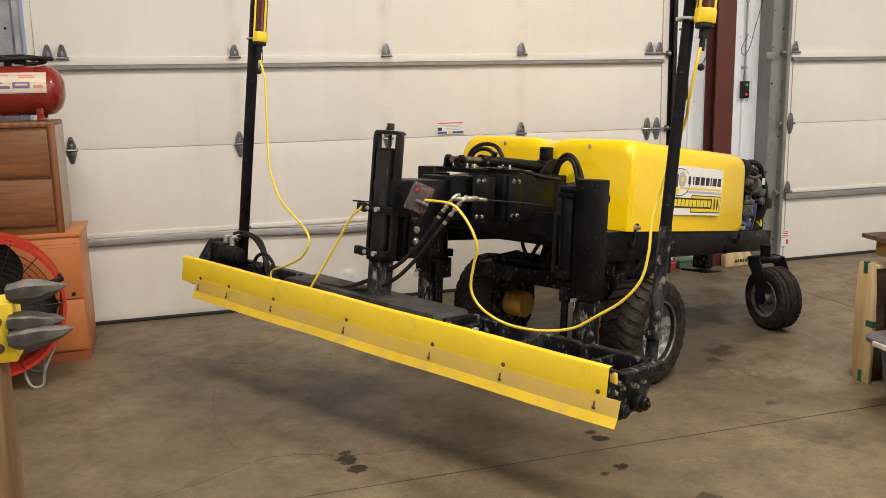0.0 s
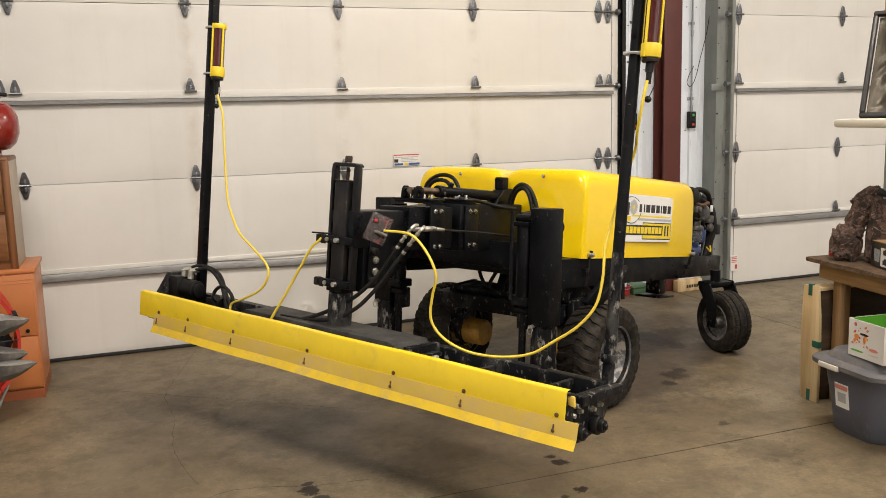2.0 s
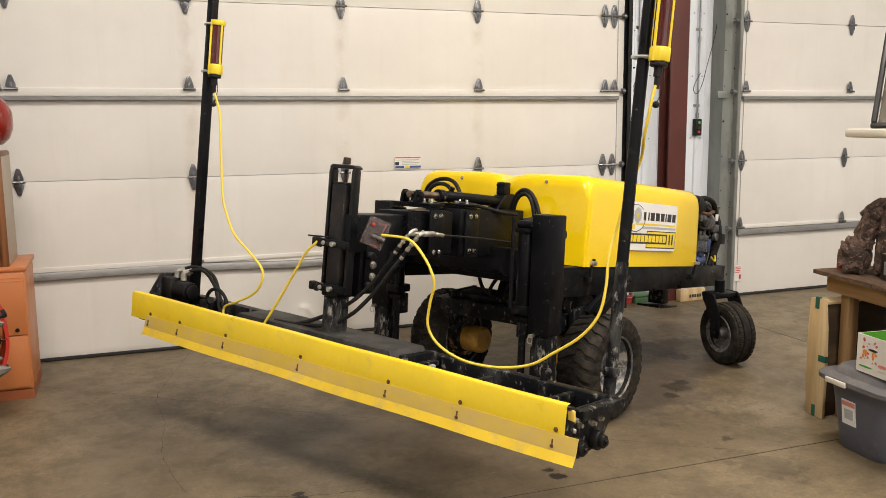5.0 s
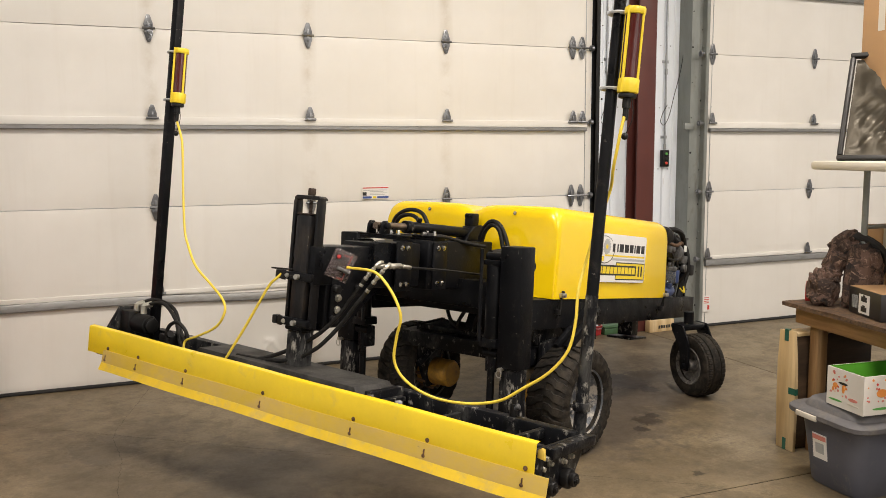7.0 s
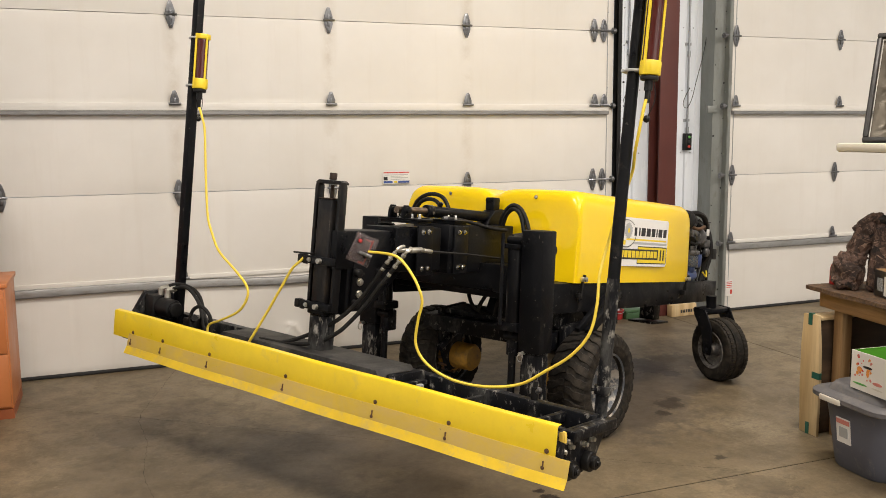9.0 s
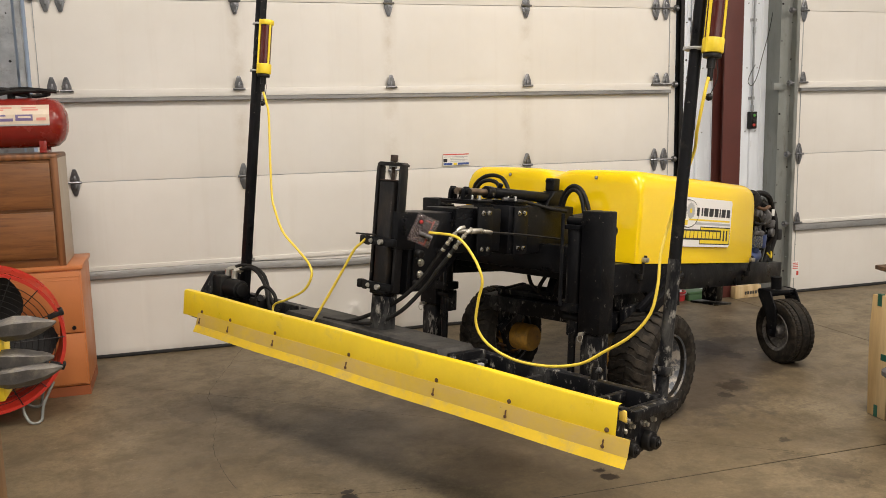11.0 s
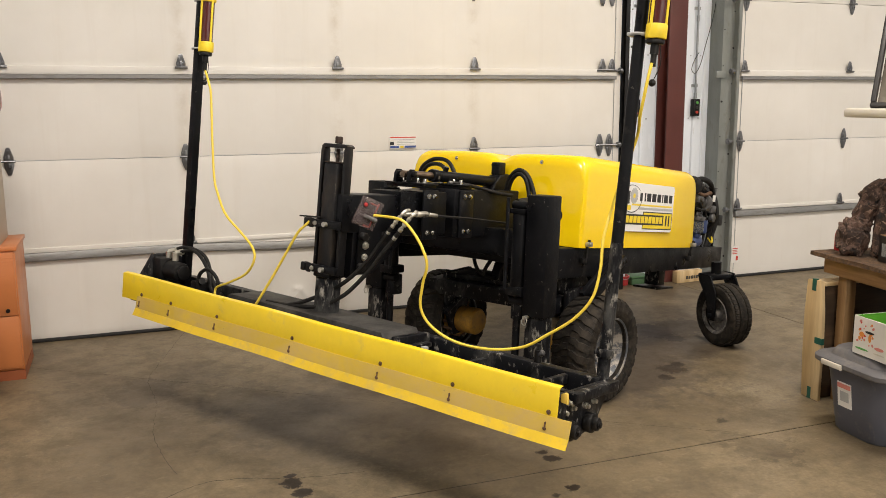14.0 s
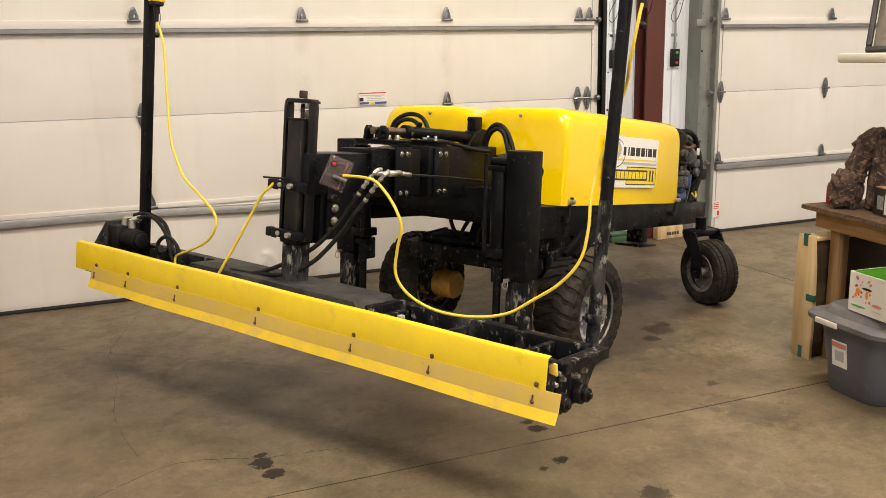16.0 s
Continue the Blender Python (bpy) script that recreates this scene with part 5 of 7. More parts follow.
for y in (1.196, 0.936, 0.562, 0.027, -0.504, -0.877, -1.305):
    bm = B()
    bolt_head(bm, (-0.001, y, 0.0), (-1, 0, 0), 0.0068, 0.005, 12)
    part("bolt", bm, RUST, blade)
    bm = B()
    box(bm, (-0.0145, y + 0.002, -0.058), (-0.006, y + 0.006, -0.034))
    bolt_head(bm, (-0.0135, y + 0.004, -0.058), (-1, 0, -0.2), 0.0055, 0.005, 6)
    part("slot_bolt", bm, RUST, blade)

# trough frame behind the blade
for nm, lo, hi in (("front_beam", (0.015, -1.335, -0.05), (0.075, 1.33, 0.060)), ("back_beam", (0.345, -1.30, -0.05), (0.40, 1.30, 0.070))):
    bm = B()
    box(bm, lo, hi, bevel=0.006)
    hpart(nm, bm, BLACKMUD, None, "black beam spattered with concrete")
bm = B()
box(bm, (0.08, -1.30, -0.045), (0.34, 1.30, -0.025))
hpart("trough_plate", bm, DUSTED)
for y in (-0.78, 1.10):
    bm = B()
    box(bm, (0.075, y - 0.012, -0.035), (0.345, y + 0.012, 0.040), bevel=0.003)
    hpart("trough_rib", bm, BLACKMUD)
# cover box over the vibrator shaft with sloping ends
bm = B()
prism(bm, [(-0.46, -0.03), (0.64, -0.03), (0.64, 0.05), (0.58, 0.105), (-0.42, 0.105), (-0.46, 0.05)], 0.24, Matrix.Translation((0.08, 0, 0)) @ Matrix.Rotation(radians(90), 4, "Z") @ Matrix.Rotation(radians(90), 4, "X"), 0.008)
hpart("cover_box", bm, DUSTED, None, "long black cover box, dusty on top")
bm = B()
box(bm, (0.10, -0.50, -0.03), (0.32, -0.462, 0.095), bevel=0.006)
box(bm, (0.13, -0.53, 0.04), (0.30, -0.495, 0.06), bevel=0.004)
hpart("cover_end", bm, BLACKMUD)
# grease fitting and breather
bm = B()
rod(bm, (0.37, -1.02, 0.070), (0.37, -1.02, 0.12), 0.016, 10)
rod(bm, (0.37, -1.02, 0.10), (0.37, -1.045, 0.115), 0.013, 10, bevel=0.004, mi=1)
rod(bm, (0.37, -1.02, 0.12), (0.37, -1.02, 0.145), 0.010, 8)
hpart("valve_fitting", bm, [IRON, GREYCAST], None, "small fitting with a grey knob")
bm = B()
box(bm, (0.21, -0.560, 0.035), (0.24, -0.538, 0.055), bevel=0.005)
hpart("cable_clip", bm, INKG)
# end plates with bearing bosses
bm = B()
prism(bm, [(0.02, 0.06), (0.40, 0.06), (0.40, -0.01), (0.33, -0.11), (0.20, -0.13), (0.06, -0.078), (0.02, -0.06)], 0.016, Matrix.Translation((0, -1.305, 0)) @ Matrix.Rotation(radians(90), 4, "X"), 0.003)
hpart("end_plate", bm, BLACKMUD)
for x in (0.10, 0.26):
    bm = B()
    rod(bm, (x, -1.321, -0.078), (x, -1.355, -0.078), 0.038, 24, bevel=0.006)
    rod(bm, (x, -1.353, -0.078), (x, -1.375, -0.078), 0.026, 18, bevel=0.005)
    bolt_head(bm, (x, -1.375, -0.078), (0, -1, 0), 0.012, 0.010, 6, mi=0)
    for dx, dz in ((-0.02, 0.065), (0.035, 0.075), (0.0, 0.10)):
        bolt_head(bm, (x + dx, -1.321, -0.078 + dz), (0, -1, 0), 0.009, 0.020, 6, mi=1)
    hpart("bearing_boss", bm, [IRON, ZINC], None, "greasy bearing boss with nuts")
bm = B()
box(bm, (0.03, -1.317, -0.02), (0.06, -1.306, 0.05), bevel=0.003)
hpart("end_tab", bm, BLACK)
bm = B()
prism(bm, [(-1.364, 0.036), (-1.336, 0.040), (-1.334, 0.068), (-1.348, 0.076), (-1.358, 0.074)], 0.014, Matrix.Translation((0.020, 0, 0)) @ Matrix.Rotation(radians(90), 4, "Z") @ Matrix.Rotation(radians(90), 4, "X"), 0.002)
box(bm, (0.022, -1.345, 0.040), (0.034, -1.315, 0.052))
hpart("blade_stop", bm, BLADEW, None, "small worn yellow stop tab")
# outrigger frame that carries the mast
bm = B()
for lo, hi in (((0.10, -1.305, 0.020), (0.135, -1.16, 0.060)), ((0.10, -1.355, 0.020), (0.44, -1.320, 0.060)), ((0.405, -1.319, 0.020), (0.44, -1.16, 0.060)), ((0.10, -1.18, 0.020), (0.44, -1.155, 0.060))):
    box(bm, lo, hi, bevel=0.005)
hpart("mast_bracket", bm, BLACKMUD, None, "black square mast bracket")
# left end: sloped end plate, hydraulic motor, hoses
bm = B()
prism(bm, [(0.06, -0.05), (0.42, -0.05), (0.36, 0.16), (0.30, 0.195), (0.16, 0.195), (0.08, 0.06)], 0.03, Matrix.Translation((0, 1.37, 0)) @ Matrix.Rotation(radians(90), 4, "X"), 0.004)
hpart("end_plate", bm, BLACKMUD)
bm = B()
rod(bm, (0.21, 1.34, 0.115), (0.21, 1.15, 0.115), 0.052, 22, bevel=0.010)
rod(bm, (0.21, 1.15, 0.115), (0.21, 1.13, 0.115), 0.040, 22, bevel=0.006)
box(bm, (0.15, 1.26, 0.06), (0.27, 1.34, 0.18), bevel=0.01)
motor = hpart("vibrator_motor", bm, IRON, None, "dark hydraulic vibrator motor")
bm = B()
for y in (1.22, 1.28):
    rod(bm, (0.21, y, 0.17), (0.21, y, 0.215), 0.018, 10)
    rod(bm, (0.21, y, 0.21), (0.24, y - 0.03, 0.225), 0.016, 8)
part("port_fitting", bm, ZINC, motor)
for pts in ([(0.22, 1.27, 0.22), (0.27, 1.20, 0.245), (0.30, 1.08, 0.21), (0.28, 0.98, 0.10), (0.26, 0.92, 0.05), (0.25, 0.85, 0.04)],
            [(0.22, 1.21, 0.22), (0.26, 1.12, 0.235), (0.27, 1.02, 0.16), (0.25, 0.95, 0.06), (0.22, 0.86, 0.03)],
            [(0.20, 0.98, 0.0), (0.20, 0.99, 0.12), (0.21, 0.93, 0.165), (0.22, 0.86, 0.12), (0.22, 0.84, 0.02)]):
    bm = B()
    tube(bm, pts, 0.010, 8, 6)
    part("motor_hose", bm, HOSE, motor, "black hydraulic hose")
bm = B()
box(bm, (0.20, 0.98, 0.03), (0.26, 1.06, 0.09), bevel=0.008)
rod(bm, (0.24, 1.08, 0.06), (0.20, 0.96, 0.10), 0.018, 8)
part("valve", bm, IRON, motor)
bm = B()
prism(bm, [(0, 0), (0.07, 0.012), (0.07, 0.03), (0.0, 0.02)], 0.02, Matrix.Translation((0.10, 0.86, 0.04)) @ Matrix.Rotation(radians(80), 4, "Z"))
hpart("cable_tag", bm, DECAL, None, "pale cable tag")

# upright: jack post in a sliding frame
def upart(name, bm, material, parent=None, label=""):
    return hpart(name, bm, material, parent, label, UPRIGHT)


bm = B()
box(bm, (0.168, -0.044, 0.28), (0.256, 0.044, 0.825), bevel=0.012)
upart("inner_post", bm, POSTB, None, "scraped black inner post")
bm = B()
box(bm, (0.170, -0.042, 0.825), (0.254, 0.042, 0.830), bevel=0.002)
upart("post_cap", bm, DARKRUST, None, "rusty top of the post")
bm = B()
box(bm, (0.168, -0.044, 0.02), (0.256, 0.044, 0.315), bevel=0.010)
upart("post_tube", bm, SPLASH, None, "black square post splashed with concrete")
bm = B()
box(bm, (0.160, -0.052, 0.300), (0.264, 0.052, 0.330), bevel=0.006)
upart("post_collar", bm, BLACK)
for y in (-0.070, 0.075):
    bm = B()
    prism(bm, [(0.184, 0.315), (0.230, 0.315), (0.230, 0.880), (0.222, 0.905), (0.192, 0.905), (0.184, 0.880)], 0.018, Matrix.Translation((0, y + 0.009, 0)) @ Matrix.Rotation(radians(90), 4, "X"), 0.004)
    upart("side_plate", bm, POSTB)
bm = B()
prism(bm, [(-0.079, 0.893), (0.084, 0.893), (0.084, 0.901), (0.070, 0.911), (-0.064, 0.911), (-0.079, 0.901)], 0.050, Matrix.Translation((0.188, 0, 0)) @ Matrix.Rotation(radians(90), 4, "Z") @ Matrix.Rotation(radians(90), 4, "X"), 0.003)
upart("top_plate", bm, POSTB)
bm = B()
rod(bm, (0.212, 0, 0.83), (0.212, 0, 0.89), 0.008, 12)
for k in range(9):
    ring_of(bm, (0.212, 0, 0.835 + 0.006 * k), (0, 0, 1), 0.008, 0.0018, 12, 4)
rod(bm, (0.212, 0, 0.913), (0.212, 0, 0.945), 0.018, 6, bevel=0.004)
upart("jack_screw", bm, DARKRUST, None, "rusty jack screw with hex head")
for z in (0.338, 0.545):
    bm = B()
    box(bm, (0.150, -0.092, z - 0.018), (0.176, 0.110, z + 0.018), bevel=0.005)
    box(bm, (0.146, 0.098, z - 0.020), (0.182, 0.126, z + 0.020), bevel=0.006, mi=1)
    box(bm, (0.146, 0.060, z - 0.022), (0.152, 0.088, z + 0.022), bevel=0.002, mi=1)
    rod(bm, (0.148, -0.02, z), (0.130, -0.02, z), 0.012, 12, mi=2)
    bolt_head(bm, (0.148, 0.05, z), (-1, 0, 0), 0.008, 0.010, 6, mi=2)
    upart("clamp_bar", bm, [BLACK, IRON, ZINC], None, "black clamp bar with bolts")
# carrier between the boom and the upright
bm = B()
box(bm, (0.262, -0.085, 0.30), (0.292, 0.085, 0.60), bevel=0.006)
upart("carrier_plate", bm, BLACK, None, "black carrier plate")
for y in (-0.095, 0.065):
    bm = B()
    prism(bm, [(0.292, 0.318), (0.40, 0.318), (0.60, 0.47), (0.62, 0.66), (0.50, 0.68), (0.292, 0.60)], 0.016, Matrix.Translation((0, y + 0.016, 0)) @ Matrix.Rotation(radians(90), 4, "X"), 0.004)
    upart("carrier_cheek", bm, BLACK, None, "black carrier side plate")
for x, z in ((0.335, 0.40), (0.335, 0.455), (0.36, 0.56), (0.46, 0.50)):
    bm = B()
    bolt_head(bm, (x, -0.096, z), (0, -1, 0), 0.014, 0.016)
    upart("carrier_bolt", bm, ZINC if z < 0.5 else IRON)
bm = B()
for z, r in ((0.36, 0.018), (0.50, 0.020)):
    bm = B()
    rod(bm, (0.30, -0.10, z), (0.30, -0.133, z - 0.002), r, 12, bevel=0.004)
    upart("valve_stem", bm, IRON)
# controller: a board behind a clear, scratched cover
ctl_m = pose(0.225, -0.174, 0.622, 0, 20, -36) @ Matrix.Diagonal((0.66, 0.8, 0.66, 1))
bm = B()
box(bm, (-0.055, -0.032, -0.10), (0.105, -0.024, 0.10), ctl_m, bevel=0.004)
controller = upart("control_box", bm, CLEAR, None, "scratched clear cover with red parts behind it")
bm = B()
box(bm, (-0.030, -0.010, -0.085), (0.10, -0.004, 0.085), ctl_m, bevel=0.004)
part("back_plate", bm, IRON, controller)
bm = B()
box(bm, (0.066, -0.020, -0.09), (0.076, -0.011, 0.085), ctl_m, bevel=0.002)
box(bm, (0.020, -0.020, 0.066), (0.066, -0.011, 0.074), ctl_m, bevel=0.002)
box(bm, (0.030, -0.020, -0.09), (0.066, -0.011, -0.078), ctl_m, bevel=0.002)
part("red_board", bm, INKR, controller, "red edge strips")
bm = B()
rod(bm, ctl_m @ Vector((-0.015, -0.032, 0.048)), ctl_m @ Vector((-0.015, -0.046, 0.048)), 0.009, 16, bevel=0.003)
part("knob", bm, REDBIN, controller, "red knob")
bm = B()
rod(bm, ctl_m @ Vector((-0.015, -0.024, 0.048)), ctl_m @ Vector((-0.015, -0.034, 0.048)), 0.013, 18)
part("knob_ring", bm, IRON, controller)
bm = B()
box(bm, (0.005, -0.050, -0.035), (0.055, -0.032, -0.012), ctl_m, bevel=0.005)
rod(bm, ctl_m @ Vector((0.055, -0.042, -0.024)), ctl_m @ Vector((0.095, -0.046, -0.026)), 0.010, 10)
part("plug", bm, GREYCAST, controller, "grey plug")
bm = B()
tube(bm, [ctl_m @ Vector(p) for p in ((-0.03, -0.012, 0.02), (-0.045, -0.02, -0.03), (-0.02, -0.018, -0.07), (0.03, -0.015, -0.05))], 0.003, 6, 6)
part("wire", bm, IRON, controller)
# quick couplings and the two main hoses
HOSE_A = [(0.320, -0.282, 0.613), (0.310, -0.243, 0.560), (0.300, -0.214, 0.510), (0.280, -0.184, 0.452), (0.260, -0.145, 0.381), (0.220, -0.055, 0.275), (0.180, 0.076, 0.189), (0.140, 0.214, 0.130), (0.120, 0.352, 0.112)]
HOSE_B = [(0.320, -0.337, 0.611), (0.310, -0.293, 0.550), (0.300, -0.252, 0.487), (0.280, -0.222, 0.435), (0.260, -0.177, 0.357), (0.230, -0.115, 0.270), (0.200, -0.063, 0.211), (0.170, 0.043, 0.150), (0.140, 0.212, 0.128), (0.120, 0.351, 0.125)]
for pts in (HOSE_A, HOSE_B):
    bm = B()
    sub = smooth_path(pts, 8)
    tube(bm, sub[9:], 0.0098, 9, raw=True)
    hose = part("main_hose", bm, HOSE, machine, "black hydraulic hose", HEAD)
    bm = B()
    a, b = Vector(sub[0]), Vector(sub[16])
    d = (b - a)
    for f0, f1, r in ((0.0, 0.10, 0.007), (0.10, 0.20, 0.0105), (0.21, 0.34, 0.0075), (0.34, 0.40, 0.012), (0.42, 0.52, 0.008), (0.52, 0.62, 0.011), (0.64, 0.74, 0.0085), (0.82, 0.94, 0.0108)):
        p, q = [sub[min(16, int(f * 16))].lerp(sub[min(16, int(f * 16) + 1)], f * 16 - int(f * 16)) for f in (f0, f1)]
        rod(bm, p, q, r, 10, bevel=0.002)
    part("coupling", bm, ZINC, hose, "bright quick coupling")
bm = B()
tube(bm, [(0.320, -0.282, 0.613), (0.335, -0.290, 0.628), (0.36, -0.285, 0.630)], 0.009, 8, 6)
tube(bm, [(0.320, -0.337, 0.611), (0.335, -0.342, 0.622), (0.36, -0.325, 0.626)], 0.009, 8, 6)
part("elbow_fitting", bm, ZINC, machine, "bright elbow fitting", HEAD)
bm = B()
rod(bm, (-1.13, -0.20, 1.107), (-1.05, -0.20, 1.098), 0.011, 10, bevel=0.003)
rod(bm, (-1.05, -0.20, 1.098), (-0.97, -0.20, 1.090), 0.014, 10, bevel=0.003)
rod(bm, (-0.96, -0.20, 1.088), (-0.90, -0.20, 1.075), 0.010, 10, bevel=0.003)
mpart("line_fitting", bm, ZINC, None, "bright hose fitting")


# masts with laser receivers
def mast(foot, top, square, rcv, label):
    foot, top = Vector(foot), Vector(top)
    d = (top - foot).normalized()
    at = lambda z: foot + d * ((z - foot.z) / d.z)
    bm = B()
    if square:
        m = Matrix.Translation((foot + top) / 2) @ turn_to(d)
        box(bm, (-0.022, -0.022, -(top - foot).length / 2), (0.022, 0.022, (top - foot).length / 2), m, bevel=0.004)
    else:
        rod(bm, at(foot.z + 0.25), top, 0.0235, 20)
    pole = part("mast", bm, BLACK, machine, label, HEAD)
    if not square:
        bm = B()
        rod(bm, foot, at(foot.z + 0.55), 0.0250, 20)
        part("lower_sleeve", bm, SPLASH, pole, "lower end splashed with concrete")
        bm = B()
        z = foot.z + 0.10
        rod(bm, at(z), at(z + 0.035), 0.034, 20, bevel=0.005)
        rod(bm, at(z + 0.02) + Vector((0.042, -0.025, 0)), at(z + 0.02) - Vector((0.042, -0.025, 0)), 0.007, 8)
        part("collar", bm, SPLASH, pole)
    # receiver: yellow end caps, dark red window, clamps
    z0, z1 = rcv
    off = Vector((0.0, -0.070, 0.0)) + Vector((-0.01, 0, 0))
    a, b = at(z0) + off, at(z1) + off
    ax = (b - a).normalized()
    bm = B()
    rod(bm, a, a + ax * 0.055, 0.040, 22, bevel=0.006)
    rod(bm, b - ax * 0.028, b, 0.040, 22, bevel=0.006)
    for k in (-1, 1):
        side = ax.cross(Vector((1, 0, 0))).normalized() * 0.034 * k
        rod(bm, a + side, b + side, 0.006, 8)
    for k in (-1,):
        rod(bm, a + Vector((-0.036, 0.008, 0)), b + Vector((-0.036, 0.008, 0)), 0.006, 8)
    body = part("laser_receiver", bm, INKY, pole, "yellow laser receiver with a dark red window")
    bm = B()
    rod(bm, a + ax * 0.054, b - ax * 0.026, 0.033, 22)
    part("window", bm, DARKRED, body)
    bm = B()
    rod(bm, a - ax * 0.018, a, 0.034, 20, bevel=0.005)
    rod(bm, a - ax * 0.055, a - ax * 0.018, 0.016, 12)
    rod(bm, a - ax * 0.10, a - ax * 0.055, 0.011, 12)
    part("connector", bm, IRON, body)
    for z in (z0 + 0.02, z1 - 0.015):
        bm = B()
        c = at(z)
        ring_of(bm, c, ax, 0.033, 0.006, 20, 6)
        box(bm, (-0.02, -0.055, -0.007), (0.02, 0.045, 0.007), Matrix.Translation(c), bevel=0.003)
        part("clamp", bm, INKG, body, "grey mast clamp")
    bm = B()
    p = a + Vector((0.0, -0.005, -0.16))
    tube(bm, [a - ax * 0.02 + Vector((0, -0.02, 0)), a + Vector((0, -0.03, -0.09)), p], 0.002, 5, 5)
    bmesh.ops.create_icosphere(bm, subdivisions=2, radius=0.014, matrix=Matrix.Translation(p))
    part("dust_cap", bm, IRON, body, "black dust cap on a cord")
    return a - ax * 0.10


mast((0.29, 1.225, 0.02), (0.29, 1.225, 2.36), True, (1.33, 1.62), "black square mast with a laser receiver")
mast((0.42, -1.290, 0.06), (0.42, -1.290, 2.42), False, (1.38, 1.70), "black round mast with a laser receiver")


def cable(pts, label="yellow signal cable"):
    bm = B()
    tube(bm, pts, 0.0062, 8, 8)
    part("cable", bm, CABLE, machine, label, HEAD)


cable([(0.270, 1.135, 1.23), (0.270, 1.100, 1.17), (0.270, 1.074, 1.100), (0.260, 1.027, 0.872), (0.250, 0.978, 0.674), (0.240, 0.927, 0.592), (0.220, 0.826, 0.493), (0.200, 0.676, 0.420), (0.180, 0.553, 0.358), (0.170, 0.520, 0.302), (0.160, 0.561, 0.226), (0.150, 0.677, 0.163), (0.150, 0.771, 0.124), (0.140, 0.773, 0.079)])
cable([(0.400, -1.360, 1.29), (0.380, -1.362, 1.240), (0.380, -1.354, 1.169), (0.405, -1.334, 1.095), (0.470, -1.300, 1.020), (0.480, -1.255, 0.880), (0.450, -1.235, 0.735), (0.400, -1.240, 0.620), (0.370, -1.256, 0.505), (0.350, -1.246, 0.394), (0.330, -1.185, 0.300), (0.310, -1.089, 0.222), (0.290, -0.993, 0.155), (0.270, -0.849, 0.119), (0.250, -0.695, 0.119), (0.230, -0.574, 0.163), (0.210, -0.520, 0.238), (0.200, -0.528, 0.341), (0.190, -0.550, 0.423), (0.180, -0.531, 0.486), (0.180, -0.481, 0.544), (0.180, -0.422, 0.589), (0.180, -0.362, 0.604), (0.180, -0.240, 0.602)])
cable([(0.140, 0.119, 0.536), (0.130, 0.132, 0.517), (0.120, 0.169, 0.478), (0.100, 0.217, 0.376), (0.080, 0.273, 0.261), (0.060, 0.327, 0.156), (0.050, 0.367, 0.085)])
bm = B()
rod(bm, (0.14, 0.185, 0.556), (0.14, 0.05, 0.562), 0.004, 6)
part("thin_rod", bm, IRON, machine, "", HEAD)


# ---------------------------------------------------------------- things beside the doors, west
def place(m):
    return lambda *p: m @ Vector(p)


# orange base cabinet
cab = thing("base_cabinet", "orange laminate base cabinet with shut drawer fronts", "cabinet", pose(-1.050, -0.86, 0))
bm = B()
box(bm, (-0.95, 0.0, 0.06), (0.0, 0.50, 0.775), bevel=0.003)
part("body", bm, ORANGE, cab)
bm = B()
box(bm, (-0.955, -0.012, 0.776), (0.012, 0.51, 0.802), bevel=0.004)
part("top", bm, ORANGE, cab)
bm = B()
box(bm, (-0.94, -0.018, 0.395), (-0.008, -0.001, 0.768), bevel=0.003)
for z in (0.715, 0.735):
    box(bm, (-0.94, -0.0195, z), (-0.008, -0.017, z + 0.005), bevel=0.001)
front = part("drawer_front", bm, ORANGE, cab)
bm = B()
rod(bm, (-0.060, -0.018, 0.425), (-0.060, -0.026, 0.425), 0.012, 14)
part("lock", bm, IRON, front)
bm = B()
box(bm, (-0.94, -0.018, 0.075), (-0.008, -0.001, 0.388), bevel=0.003)
part("lower_panel", bm, ORANGE, cab)
bm = B()
box(bm, (-0.95, -0.008, 0.0), (0.002, 0.49, 0.058))
part("plinth", bm, ORANGED, cab)

# oak dresser on top of it
dr = thing("oak_chest", "oak laminate drawer chest standing on the orange cabinet", "chest of drawers", pose(-1.125, -0.84, 0.803))
bm = B()
box(bm, (-0.85, 0.0, 0.0), (-0.022, 0.42, 0.63))
part("carcass", bm, OAK, dr)
bm = B()
prism(bm, [(0.0, 0.0), (0.42, 0.0), (0.42, 0.655), (0.03, 0.655), (0.0, 0.64)], 0.020, Matrix.Translation((-0.021, 0, 0)) @ Matrix.Rotation(radians(90), 4, "Z") @ Matrix.Rotation(radians(90), 4, "X"), 0.004)
part("side_panel", bm, BEIGE, dr, "worn pale side panel")
bm = B()
box(bm, (-0.042, -0.012, 0.0), (-0.001, -0.001, 0.65), bevel=0.004)
part("front_stile", bm, OAKEDGE, dr)
bm = B()
box(bm, (-0.87, -0.012, 0.631), (-0.0, 0.42, 0.667), bevel=0.012)
part("top", bm, OAKEDGE, dr)
for z0, z1 in ((0.05, 0.325), (0.345, 0.615)):
    bm = B()
    box(bm, (-0.84, -0.016, z0), (-0.046, -0.001, z1), bevel=0.004)
    part("drawer_front", bm, OAK, dr)

